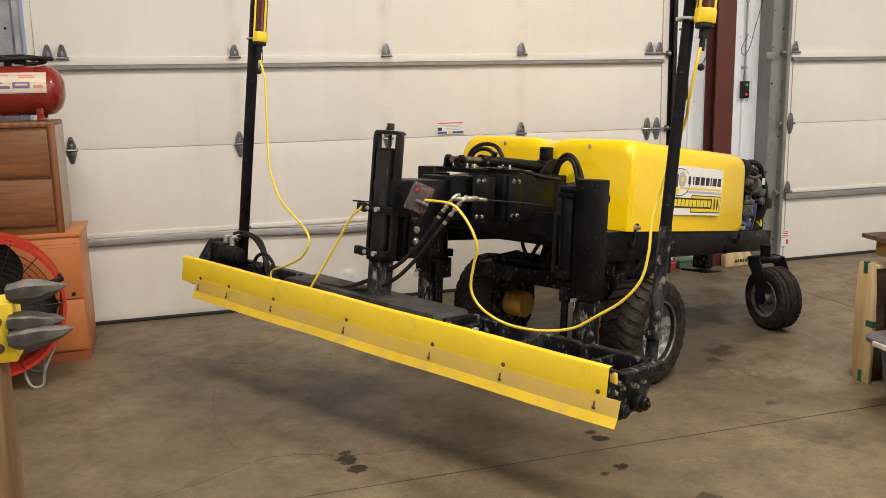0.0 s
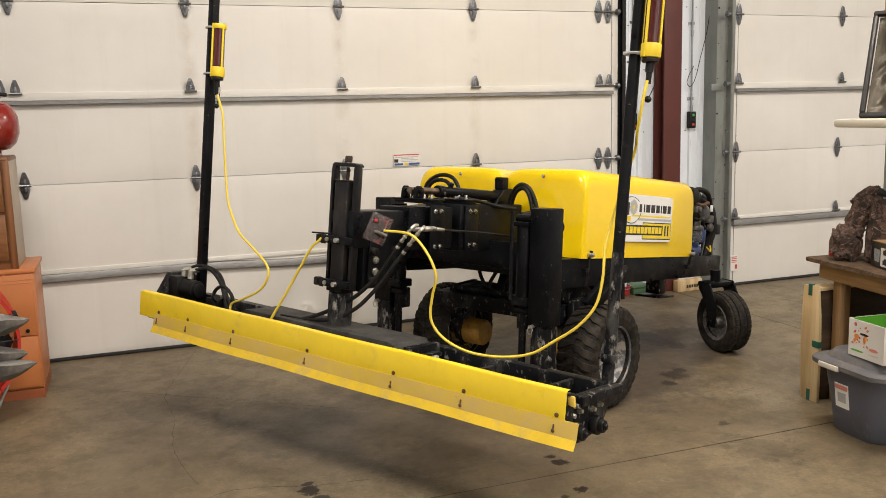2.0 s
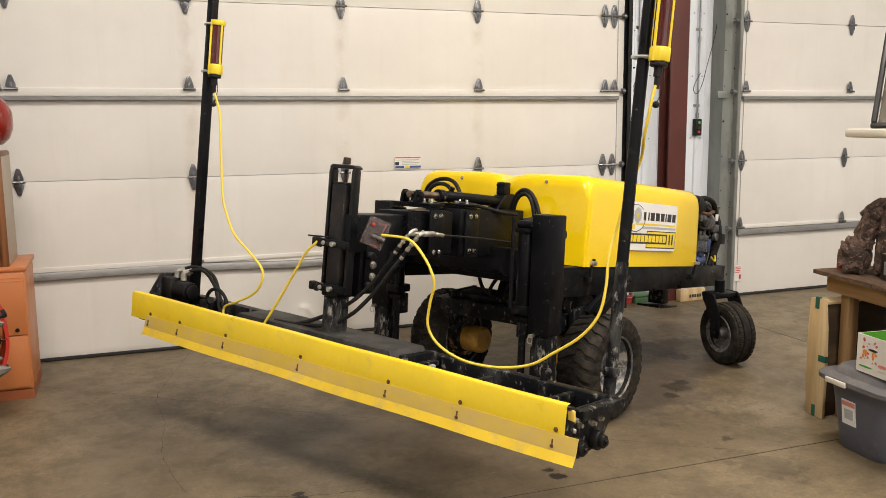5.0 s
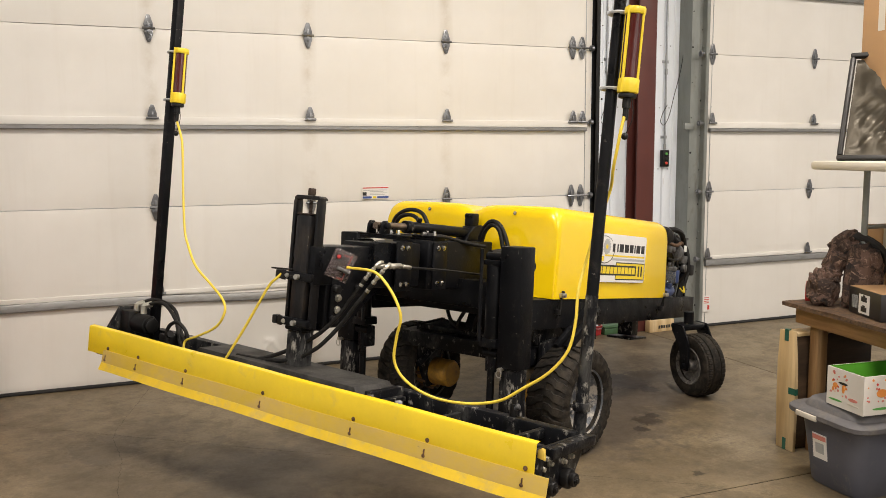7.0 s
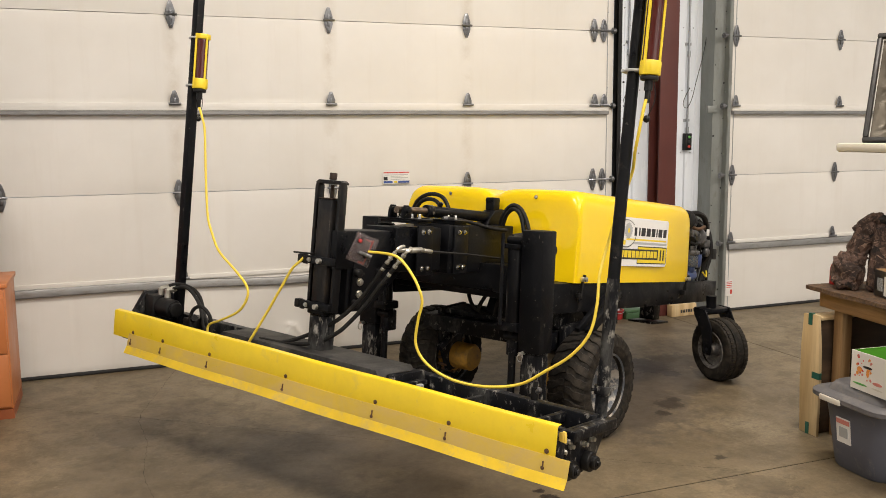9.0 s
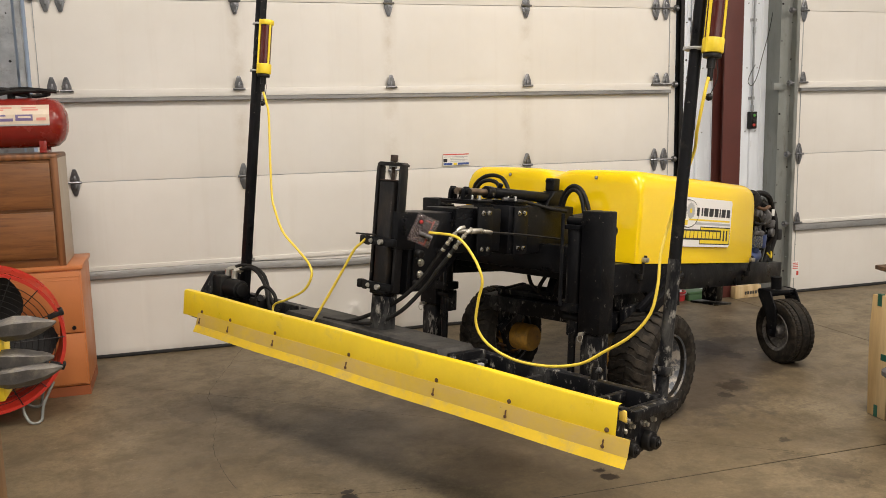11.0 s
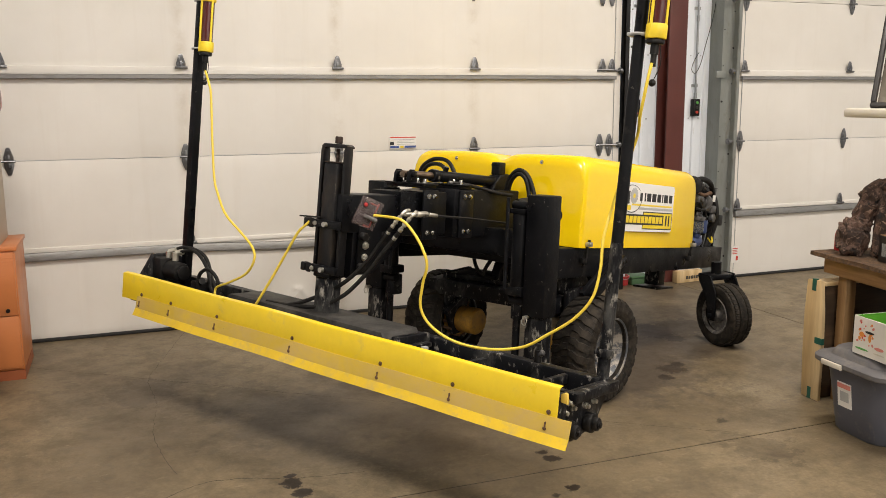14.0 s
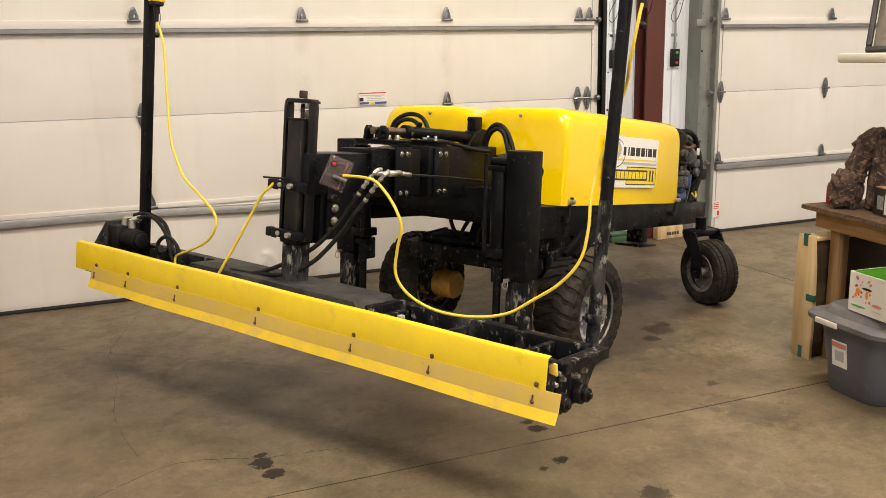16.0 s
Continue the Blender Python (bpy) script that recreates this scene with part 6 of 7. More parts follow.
# red air tank on the chest
tank = thing("air_tank", "dark red portable air tank lying on the chest", "air tank", pose(-1.060, -0.72, 1.475) @ Matrix.Diagonal((1, 1.06, 1.06, 1)))
m = Matrix.Translation((-0.80, 0, 0.165)) @ Matrix.Rotation(radians(90), 4, "Y")
bm = B()
lathe(bm, [(0.0, 0.0), (0.05, 0.004), (0.10, 0.025), (0.13, 0.06), (0.137, 0.10), (0.137, 0.70), (0.130, 0.74), (0.10, 0.775), (0.05, 0.796), (0.0, 0.80)], 36, m)
part("shell", bm, REDTANK, tank)
for x in (-0.14, -0.66):
    bm = B()
    box(bm, (x - 0.02, -0.10, 0.0), (x + 0.02, 0.10, 0.012), bevel=0.003)
    box(bm, (x - 0.02, -0.095, 0.01), (x + 0.02, -0.083, 0.075), bevel=0.003)
    box(bm, (x - 0.02, 0.083, 0.01), (x + 0.02, 0.095, 0.075), bevel=0.003)
    part("foot", bm, REDTANK, tank)
def label_patch(bm, x0, x1, f0, f1, mi=0, r=0.1385):
    """A piece of a label bent round the tank: from x0 to x1, f0 to f1 of the label's height."""
    for k in range(4):
        a, b = (radians(-6 + 51 * (f0 + (f1 - f0) * j / 4)) for j in (k, k + 1))
        t = bmesh.new()
        t.faces.new([t.verts.new((x, -r * math.cos(v), 0.165 + r * math.sin(v))) for x, v in ((x0, a), (x1, a), (x1, b), (x0, b))])
        merge(bm, t, mi=mi)


for x0, x1, marks in ((-0.355, -0.087, ((0.02, 0.26, 0.80, 0.87, 1), (0.02, 0.10, 0.68, 0.76, 1), (0.44, 0.74, 0.80, 0.86, 1), (0.46, 0.78, 0.68, 0.76, 1), (0.33, 0.67, 0.22, 0.50, 2), (0.38, 0.63, 0.34, 0.42, 0),
                                        (0.04, 0.14, 0.42, 0.50, 2), (0.03, 0.28, 0.20, 0.33, 2), (0.74, 0.93, 0.22, 0.35, 1), (0.0, 1.0, 0.0, 0.07, 3))),
                      (-0.52, -0.367, ((0.55, 0.98, 0.50, 0.62, 1), (0.1, 0.98, 0.22, 0.34, 3), (0.1, 0.9, 0.70, 0.80, 1)))):
    bm = B()
    label_patch(bm, x0, x1, 0.0, 1.0)
    for u0, u1, f0, f1, mi in marks:
        label_patch(bm, x0 + u0 * (x1 - x0), x0 + u1 * (x1 - x0), f0, f1, mi, 0.1392 if mi else 0.1396)
    part("label_sheet", bm, [LABELT, INKP, INKV, INKG], tank, "aged cream label with red and violet bars")
bm = B()
tube(bm, [(-0.62, 0.0, 0.30), (-0.55, -0.02, 0.345), (-0.40, 0.0, 0.352), (-0.30, 0.0, 0.348), (-0.22, 0.01, 0.33), (-0.20, 0.01, 0.298)], 0.012, 8, 6)
part("carry_handle", bm, IRON, tank, "black carrying handle")
bm = B()
tube(bm, [(-0.42, -0.02, 0.31), (-0.30, -0.05, 0.335), (-0.16, -0.03, 0.34), (-0.10, 0.04, 0.325), (-0.20, 0.06, 0.315), (-0.34, 0.03, 0.345), (-0.22, -0.03, 0.352), (-0.05, -0.02, 0.335)], 0.011, 8, 6)
rod(bm, (-0.30, 0, 0.30), (-0.30, 0, 0.345), 0.022, 12)
rod(bm, (-0.30, 0, 0.335), (-0.20, -0.02, 0.345), 0.020, 10)
part("coiled_hose", bm, HOSE, tank, "coiled black air hose and valve")

# red drum fan before the cabinets
fan = thing("drum_fan", "large red drum fan with a black wire guard", "fan", pose(-1.515, -1.22, 0, 0, 0, 8))
FC, FR = Vector((0, 0, 0.475)), 0.380
bm = B()
lathe(bm, [(FR - 0.012, -0.14), (FR, -0.15), (FR + 0.016, -0.14), (FR + 0.010, -0.125), (FR + 0.004, -0.10), (FR + 0.004, 0.10), (FR + 0.012, 0.13), (FR + 0.014, 0.15), (FR - 0.004, 0.15), (FR - 0.006, 0.10), (FR - 0.006, -0.10), (FR - 0.012, -0.14)], 64, Matrix.Translation(FC) @ Matrix.Rotation(radians(90), 4, "X"))
part("drum", bm, REDFAN, fan, "red sheet-steel drum")
bm = B()
for k in range(11):
    ring_of(bm, FC + Vector((0, -0.150 - 0.02 * math.cos(k / 11 * 1.5), 0)), (0, 1, 0), 0.05 + 0.029 * k, 0.0022, 48, 5)
for k in range(16):
    a = 2 * math.pi * k / 16
    d = Vector((math.cos(a), 0, math.sin(a)))
    tube(bm, [FC + d * 0.05 + Vector((0, -0.172, 0)), FC + d * 0.22 + Vector((0, -0.166, 0)), FC + d * (FR + 0.005) + Vector((0, -0.150, 0))], 0.003, 5, 4)
rod(bm, FC + Vector((0, -0.175, 0)), FC + Vector((0, -0.165, 0)), 0.055, 24)
part("wire_guard", bm, IRON, fan, "black wire guard")
for k in range(3):
    bm = B()
    a = 2 * math.pi * k / 3 + 0.5
    t = bmesh.new()
    rows = []
    for j in range(7):
        r = 0.05 + 0.29 * j / 6
        w = 0.07 + 0.13 * math.sin(math.pi * (0.15 + 0.7 * j / 6))
        rows.append([t.verts.new((r, s * 0.05, s * w)) for s in (-1, 0, 1)])
    for p, q in zip(rows, rows[1:]):
        for j in range(2):
            t.faces.new((p[j], p[j + 1], q[j + 1], q[j]))
    r = bmesh.ops.extrude_face_region(t, geom=t.faces[:])
    bmesh.ops.translate(t, vec=(0, 0.004, 0), verts=[g for g in r["geom"] if isinstance(g, bmesh.types.BMVert)])
    merge(bm, t, Matrix.Translation(FC) @ Matrix.Rotation(a, 4, "Y"))
    part("blade", bm, IRON, fan, "dark fan blade at rest")
bm = B()
rod(bm, FC + Vector((0, -0.06, 0)), FC + Vector((0, 0.10, 0)), 0.06, 20)
part("motor_hub", bm, IRON, fan)
for s in (-1, 1):
    bm = B()
    tube(bm, [FC + Vector((s * 0.31, -0.10, -0.26)), (s * 0.25, -0.13, 0.10), (s * 0.23, -0.15, 0.016), (s * 0.18, -0.16, 0.014), (s * 0.15, -0.12, 0.06), (s * 0.14, -0.08, 0.12)], 0.008, 8, 6)
    part("stand", bm, POST, fan, "grey tube stand")
    bm = B()
    tube(bm, [FC + Vector((s * 0.31, 0.10, -0.26)), (s * 0.25, 0.13, 0.10), (s * 0.23, 0.15, 0.016), (s * 0.18, 0.16, 0.014), (s * 0.15, 0.12, 0.06), (s * 0.14, 0.08, 0.12)], 0.008, 8, 6)
    part("stand", bm, POST, fan, "grey tube stand")
for a in (20, -25):
    bm = B()
    m = Matrix.Translation(FC) @ Matrix.Rotation(radians(-a), 4, "Y")
    box(bm, (FR + 0.004, -0.145, -0.02), (FR + 0.034, -0.09, 0.02), m, bevel=0.005)
    box(bm, (FR - 0.05, -0.158, -0.012), (FR + 0.02, -0.146, 0.012), m, bevel=0.003)
    part("guard_clip", bm, IRON, fan)

# forged points on a timber stand beside the walker
std = thing("timber_stand", "old timber post stand painted yellow at the head", "stand", pose(-0.940, -4.05, 0.010))
bm = B()
box(bm, (-0.20, -0.055, 0.0), (0.000, 0.055, 0.945), bevel=0.008)
part("post", bm, OLDWOOD, std)
bm = B()
box(bm, (-0.30, -0.16, -0.010), (-0.01, 0.16, 0.045), bevel=0.006)
part("base", bm, OLDWOOD, std)
bm = B()
box(bm, (-0.20, -0.062, 0.946), (0.040, 0.062, 1.10), bevel=0.005)
for z in (0.985, 1.055):
    bolt_head(bm, (0.0, -0.062, z), (0, -1, 0), 0.010, 0.008, 6, mi=1)
part("head_plate", bm, [BLADEY, RUST], std, "yellow painted steel head")
for i, (z, ln, tilt, rise) in enumerate(((1.125, 0.225, 3, 0.0), (1.055, 0.21, -2, 0.0), (1.012, 0.245, 5, 0.0))):
    bm, rows = B(), []
    for f, w, h in ((0.0, 0.032, 0.030), (0.12, 0.034, 0.034), (0.30, 0.036, 0.038), (0.55, 0.034, 0.034), (0.72, 0.028, 0.026), (0.86, 0.016, 0.016), (0.93, 0.008, 0.010), (1.0, 0.002, 0.003)):
        rows.append([bm.verts.new((0.03 + f * ln * 0.62, w * math.cos(a), h * math.sin(a) * (1.0 if math.sin(a) < 0 else 0.65))) for a in [2 * math.pi * (k + 0.5) / 6 for k in range(6)]])
    for p, q in zip(rows, rows[1:]):
        for j in range(6):
            bm.faces.new((p[j], p[(j + 1) % 6], q[(j + 1) % 6], q[j]))
    bm.faces.new(rows[0]), bm.faces.new(rows[-1])
    for vtx in bm.verts:
        vtx.co += Vector((0, 0.004, 0.004)) * noise.noise(vtx.co * 30 + Vector((i, 0, 0)))
    part("forged_point", bm, FORGED, std, "grey forged steel point", pose(0, -0.03 - 0.02 * i, z, 0, -tilt, -6))

# ---------------------------------------------------------------- the bench corner, east
bench = thing("work_bench", "rough wooden work bench with a ragged chipboard top", "work bench", pose(3.065, -2.86, 0, 0, 0, -8.8))
bm = B()
outline = []
rng = random.Random(4)
for k in range(29):
    outline.append((-0.02 + rng.uniform(-0.010, 0.008), 0.12 - 1.75 * k / 28))
outline += [(0.80, -1.63), (0.80, 0.13)]
for k in range(9):
    outline.append((0.76 - 0.095 * k, 0.12 + rng.uniform(-0.012, 0.012)))
prism(bm, outline, 0.022, Matrix.Translation((0, 0, 0.778)), 0.003)
part("top", bm, CHIP, bench, "ragged dusty chipboard top")
for lo, hi, mat in (((0.02, -1.58, 0.69), (0.058, 0.06, 0.777), BENCHW), ((0.72, -1.58, 0.69), (0.758, 0.06, 0.777), BENCHW), ((0.06, 0.02, 0.69), (0.718, 0.058, 0.777), BENCHW), ((0.06, -1.58, 0.69), (0.718, -1.542, 0.777), BENCHW)):
    bm = B()
    box(bm, lo, hi, bevel=0.004)
    part("apron", bm, mat, bench)
for x, y in ((0.05, -0.06), (0.63, -0.06), (0.05, -1.5), (0.63, -1.5)):
    bm = B()
    box(bm, (x, y - 0.034, 0.0), (x + 0.062, y + 0.034, 0.688), bevel=0.005)
    part("leg", bm, BENCHLEG, bench)
bm = B()
box(bm, (0.60, -1.50, 0.05), (0.615, -0.03, 0.688))
part("back_panel", bm, DARKWOOD, bench, "dark plywood back panel")
bm = B()
box(bm, (0.12, -1.48, 0.10), (0.598, -0.10, 0.118))
part("shelf", bm, DARKWOOD, bench, "dark lower shelf")

# plywood crate with green tape
cr = thing("plywood_crate", "flat pale plywood crate with green tape, on edge", "crate", pose(3.01, -2.79, 0, 0, 0, 0))
bm = B()
prism(bm, [(0.004, 0.004), (-0.118, 0.0), (-0.120, 0.30), (-0.112, 0.50), (-0.096, 0.66), (0.006, 0.655), (0.016, 0.48), (0.014, 0.25)], 0.018, Matrix(((0, 0, 1, 0), (1, 0, 0, 0), (0, 1, 0, 0), (0, 0, 0, 1))), 0.002)
part("end_board", bm, PINE, cr, "pale pine end board")
bm = B()
box(bm, (0.020, -0.085, 0.004), (0.58, -0.070, 0.630), bevel=0.002)
box(bm, (0.020, -0.016, 0.004), (0.58, -0.002, 0.630), bevel=0.002)
part("side_board", bm, DARKWOOD, cr, "dark side boards")
bm = B()
box(bm, (0.020, -0.105, 0.632), (0.58, 0.0, 0.650), bevel=0.002)
part("top_board", bm, PINE, cr)
for z0, z1, y0, y1 in ((0.60, 0.664, -0.058, -0.030), (0.315, 0.350, -0.121, -0.070), (0.0, 0.065, -0.065, -0.040)):
    bm = B()
    box(bm, (-0.002, y0, z0), (0.016, y1, z1))
    part("green_tape", bm, TAPEG, cr, "dark green tape")

# storage tote with lid
tote = thing("storage_tote", "dusty grey-blue plastic storage tote with a lid", "storage box", pose(2.775, -3.150, 0, 0, 0, -4))


def rounded(w, d, r, n=6):
    pts = []
    for cx, cy, a0 in ((w - r, -r, 0), (r, -r, 90), (r, -d + r, 180), (w - r, -d + r, 270)):
        for k in range(n + 1):
            a = radians(a0 + 90 * k / n)
            pts.append((cx + r * math.cos(a), cy + r * math.sin(a)))
    return pts


bm, rows = B(), []
for z, g in ((0.0, 0.045), (0.012, 0.036), (0.18, 0.018), (0.335, 0.0), (0.336, -0.016), (0.352, -0.018)):
    rows.append([bm.verts.new((x + (g if x < 0.3 else -g), y - (g if y > -0.2 else -g), z)) for x, y in rounded(0.60, 0.41, 0.085)])
for a, b in zip(rows, rows[1:]):
    for j in range(len(a)):
        bm.faces.new((a[j], a[(j + 1) % len(a)], b[(j + 1) % len(a)], b[j]))
bm.faces.new(rows[0]), bm.faces.new(rows[-1])
part("tub", bm, TOTE, tote)
bm, rows = B(), []
for z, g in ((0.340, -0.040), (0.346, -0.046), (0.366, -0.046), (0.376, -0.036), (0.380, 0.006), (0.396, 0.014), (0.412, 0.024), (0.418, 0.034), (0.420, 0.05)):
    rows.append([bm.verts.new((x + (g if x < 0.3 else -g), y - (g if y > -0.2 else -g), z)) for x, y in rounded(0.60, 0.41, 0.085)])
for a, b in zip(rows, rows[1:]):
    for j in range(len(a)):
        bm.faces.new((a[j], a[(j + 1) % len(a)], b[(j + 1) % len(a)], b[j]))
bm.faces.new(rows[0]), bm.faces.new(rows[-1])
part("lid", bm, TOTELID, tote, "dusty grey lid")
bm = B()
box(bm, (-0.054, -0.195, 0.335), (-0.040, -0.060, 0.362), bevel=0.005)
part("handle_latch", bm, TABLEW, tote, "pale latch")
bm = B()
for lo, hi, mi in (((0.0, -0.205, 0.135), (0.02, -0.115, 0.260), 0), ((-0.003, -0.202, 0.232), (0.014, -0.118, 0.254), 1), ((-0.003, -0.188, 0.165), (0.014, -0.135, 0.215), 2)):
    box(bm, (lo[0] + 0.006, lo[1], lo[2]), (hi[0], hi[1], hi[2]), mi=mi)
part("label_sticker", bm, [DECAL, INKP, INKG], tote, "white and red label", pose(0.0290, 0, 0, 0, -6.5, 0))

# printed carton on the tote
ct = thing("printed_carton", "white carton with orange and pink prints, green inside", "carton", pose(2.785, -3.33, 0.421, 0, 0, -6))
T = 0.006
CW, CD, CH = 0.36, 0.235, 0.182
for nm, lo, hi in (("west_side", (0, -CD, 0), (T, 0, CH)), ("south_side", (T, -CD, 0), (CW, -CD + T, CH)), ("east_side", (CW, -CD, 0), (CW + T, 0, CH)), ("north_side", (T, -T, 0), (CW, 0, CH)), ("bottom", (T, -CD + T, 0), (CW, -T, T))):
    bm = B()
    box(bm, lo, hi)
    part("carton_side" if "side" in nm else nm, bm, CARDW, ct)
bm = B()
for lo, hi in (((T, -CD + T, T), (T + 0.001, -T, CH - 0.001)), ((T, -T - 0.001, T), (CW, -T, CH - 0.001)), ((CW - 0.001, -CD + T, T), (CW, -T, CH - 0.001)), ((T, -CD + T, T), (CW, -CD + T + 0.001, CH - 0.001)), ((T, -CD + T, T + 0.0005), (CW, -T, T + 0.0015))):
    box(bm, lo, hi)
part("lining", bm, CARDG, ct, "bright green inside")
bm = B()
box(bm, (0, -0.002, 0), (CW - 0.03, 0.002, 0.09), pose(0.01, -0.004, CH) @ pose(0, 0, 0, 172))
part("flap", bm, CARDG, ct, "green flap folded in")
rng = random.Random(9)


def print_mark(bm, mat):
    part("print_mark", bm, mat, ct)


for k in range(26):
    y, z, r = -CD * (0.10 + 0.50 * rng.random()), rng.uniform(0.050, CH - 0.012), rng.uniform(0.003, 0.0065)
    bm = B()
    rod(bm, (-0.0008, y, z), (0.002, y, z), r, 10)
    print_mark(bm, rng.choice((INKR, INKO, INKP, INKP, INKP)))
    x = CW * rng.uniform(0.05, 0.6)
    bm = B()
    rod(bm, (x, -CD - 0.0008, z), (x, -CD + 0.002, z), r, 10)
    print_mark(bm, rng.choice((INKR, INKO, INKP, INKP, INKP)))
for y, z, sy, sz, mat in ((-0.055, 0.100, 0.016, 0.013, INKO), (-0.042, 0.080, 0.008, 0.010, INKO), (-0.105, 0.118, 0.030, 0.006, INK), (-0.108, 0.092, 0.009, 0.020, INKO), (-0.06, 0.030, 0.045, 0.005, INKGR), (-0.17, 0.055, 0.030, 0.008, INKP), (-0.17, 0.030, 0.036, 0.004, TABLEW)):
    bm = B()
    rod(bm, (-0.0012, 0, 0), (0.002, 0, 0), 1.0, 12)
    bmesh.ops.transform(bm, matrix=Matrix.Translation((0, y, z)) @ Matrix.Diagonal((1, sy, sz, 1)), verts=bm.verts)
    print_mark(bm, mat)
for x, z, sx, sz, mat in ((0.10, 0.100, 0.03, 0.020, INKO), (0.10, 0.028, 0.05, 0.006, INKGR), (0.25, 0.06, 0.04, 0.03, TABLEW)):
    bm = B()
    rod(bm, (0, -CD - 0.0012, 0), (0, -CD + 0.002, 0), 1.0, 12)
    bmesh.ops.transform(bm, matrix=Matrix.Translation((x, 0, z)) @ Matrix.Diagonal((sx, 1, sz, 1)), verts=bm.verts)
    print_mark(bm, mat)

# white folding table standing behind, its steel leg, boxes and the cast plaque on it
tb = thing("folding_table", "off-white plastic folding table with grey steel legs", "table", pose(3.075, -2.88, 0.045, 0, 0, -8.8))
bm = B()
box(bm, (0.0, -1.30, 1.475), (0.76, 0.0, 1.520), bevel=0.014)
part("top", bm, TABLEW, tb)
for y in (-0.16, -1.14):
    bm = B()
    for x in (0.22, 0.66):
        rod(bm, (x, y, 0.757), (x, y, 1.474), 0.016, 12)
    rod(bm, (0.22, y, 1.18), (0.66, y, 1.18), 0.011, 10)
    rod(bm, (0.22, y, 0.772), (0.66, y, 0.772), 0.014, 10)
    part("leg_frame", bm, POST, tb, "grey steel tube leg")

# cast plaque leaning on the table: a plain raised form in a dark frame
pl = thing("cast_plaque", "dark pewter-coloured relief plaque in a dark frame", "plaque", pose(3.160, -2.970, 1.567, 0, 0, -58))
lean = pose(0, 0, 0, -25, 0, 0)
bm = B()
for lo, hi in (((0, -0.02, 0), (0.62, 0.015, 0.026)), ((0, -0.02, 0.594), (0.62, 0.015, 0.62)), ((0, -0.02, 0.0265), (0.026, 0.015, 0.5935)), ((0.594, -0.02, 0.0265), (0.62, 0.015, 0.5935))):
    box(bm, lo, hi, lean, bevel=0.008)
part("frame", bm, PEWTERF, pl, "dark frame")
bm, grid = B(), []
for i in range(49):
    col = []
    for j in range(49):
        x, z = i / 48, j / 48
        q = ((x - 0.55) / 0.30) ** 2 + ((z - 0.58) / 0.34) ** 2
        y = -0.11 * math.exp(-q * 1.4) - 0.035 * math.exp(-(((x - 0.5) / 0.42) ** 2 + ((z - 0.82) / 0.10) ** 2))
        y -= 0.012 * math.sin(26 * math.atan2(z - 0.75, x - 0.55)) * max(0, 0.75 - z) * min(1, q)
        y -= 0.022 * abs(noise.noise(Vector((x * 5, z * 5, 2.0)))) + 0.006 * noise.noise(Vector((x * 15, z * 15, 5.0)))
        col.append(bm.verts.new(lean @ Vector((0.03 + 0.56 * x, 0.012 + y * min(1, 8 * min(x, z, 1 - x, 1 - z)), 0.03 + 0.56 * z))))
    grid.append(col)
for i in range(48):
    for j in range(48):
        bm.faces.new((grid[i][j], grid[i + 1][j], grid[i + 1][j + 1], grid[i][j + 1]))
part("relief", bm, PEWTER, pl, "cast metallic relief")


def carton(name, label, m, w, d, h, material, tape=True):
    c = thing(name, label, "box", m)
    bm = B()
    box(bm, (0, -d, 0), (w, 0, h), bevel=0.004)
    part("body", bm, material, c)
    if tape:
        bm = B()
        box(bm, (-0.001, -d / 2 - 0.025, h * 0.7), (w + 0.001, -d / 2 + 0.025, h + 0.001))
        part("tape", bm, TABLEW, c, "clear packing tape")
    return c


carton("cardboard_box", "brown cardboard box on the folding table", pose(3.42, -2.86, 1.567, 0, 0, -12), 0.45, 0.30, 0.95, CARDBOARD)
bx = carton("cardboard_box", "brown cardboard box on the work bench", pose(3.44, -2.93, 0.802, 0, 0, -6), 0.40, 0.30, 0.42, CARDBOARD)
bx2 = carton("white_carton", "white carton with blue print on the work bench", pose(3.33, -3.26, 0.802, 0, 0, -5), 0.34, 0.26, 0.44, CARDW, False)
bm = B()
box(bm, (-0.0015, -0.25, 0.36), (0.01, -0.01, 0.43))
for k in range(4):
    box(bm, (-0.0015, -0.22, 0.08 + 0.06 * k), (0.01, -0.06, 0.10 + 0.06 * k))
part("print_bar", bm, INKB, bx2, "blue print bars")
bb = thing("black_carton", "flat black printed carton on the work bench", "box", pose(3.135, -3.115, 0.802, 0, 0, -20))
bm = B()
box(bm, (0, -0.30, 0), (0.36, 0, 0.132), bevel=0.003)
part("body", bm, CARDBLACK, bb)
bm = B()
box(bm, (0.003, -0.297, 0.1325), (0.357, -0.003, 0.1345))
part("lid_print", bm, CARDBOARD, bb, "brown printed lid")
bm = B()
box(bm, (-0.0015, -0.20, 0.012), (0.004, -0.10, 0.108), mi=0)
for z in (0.035, 0.085):
    box(bm, (-0.003, -0.175, z - 0.012), (0.004, -0.125, z + 0.012), mi=1)
    box(bm, (-0.0034, -0.160, z + 0.010), (0.004, -0.140, z + 0.020), mi=1)
for k in range(8):
    box(bm, (-0.0012, -0.035 - 0.007 * k, 0.03), (0.004, -0.0375 - 0.007 * k, 0.095), mi=2)
part("print_panel", bm, [DECAL, INK, INKG], bb, "white panels with dark shapes")


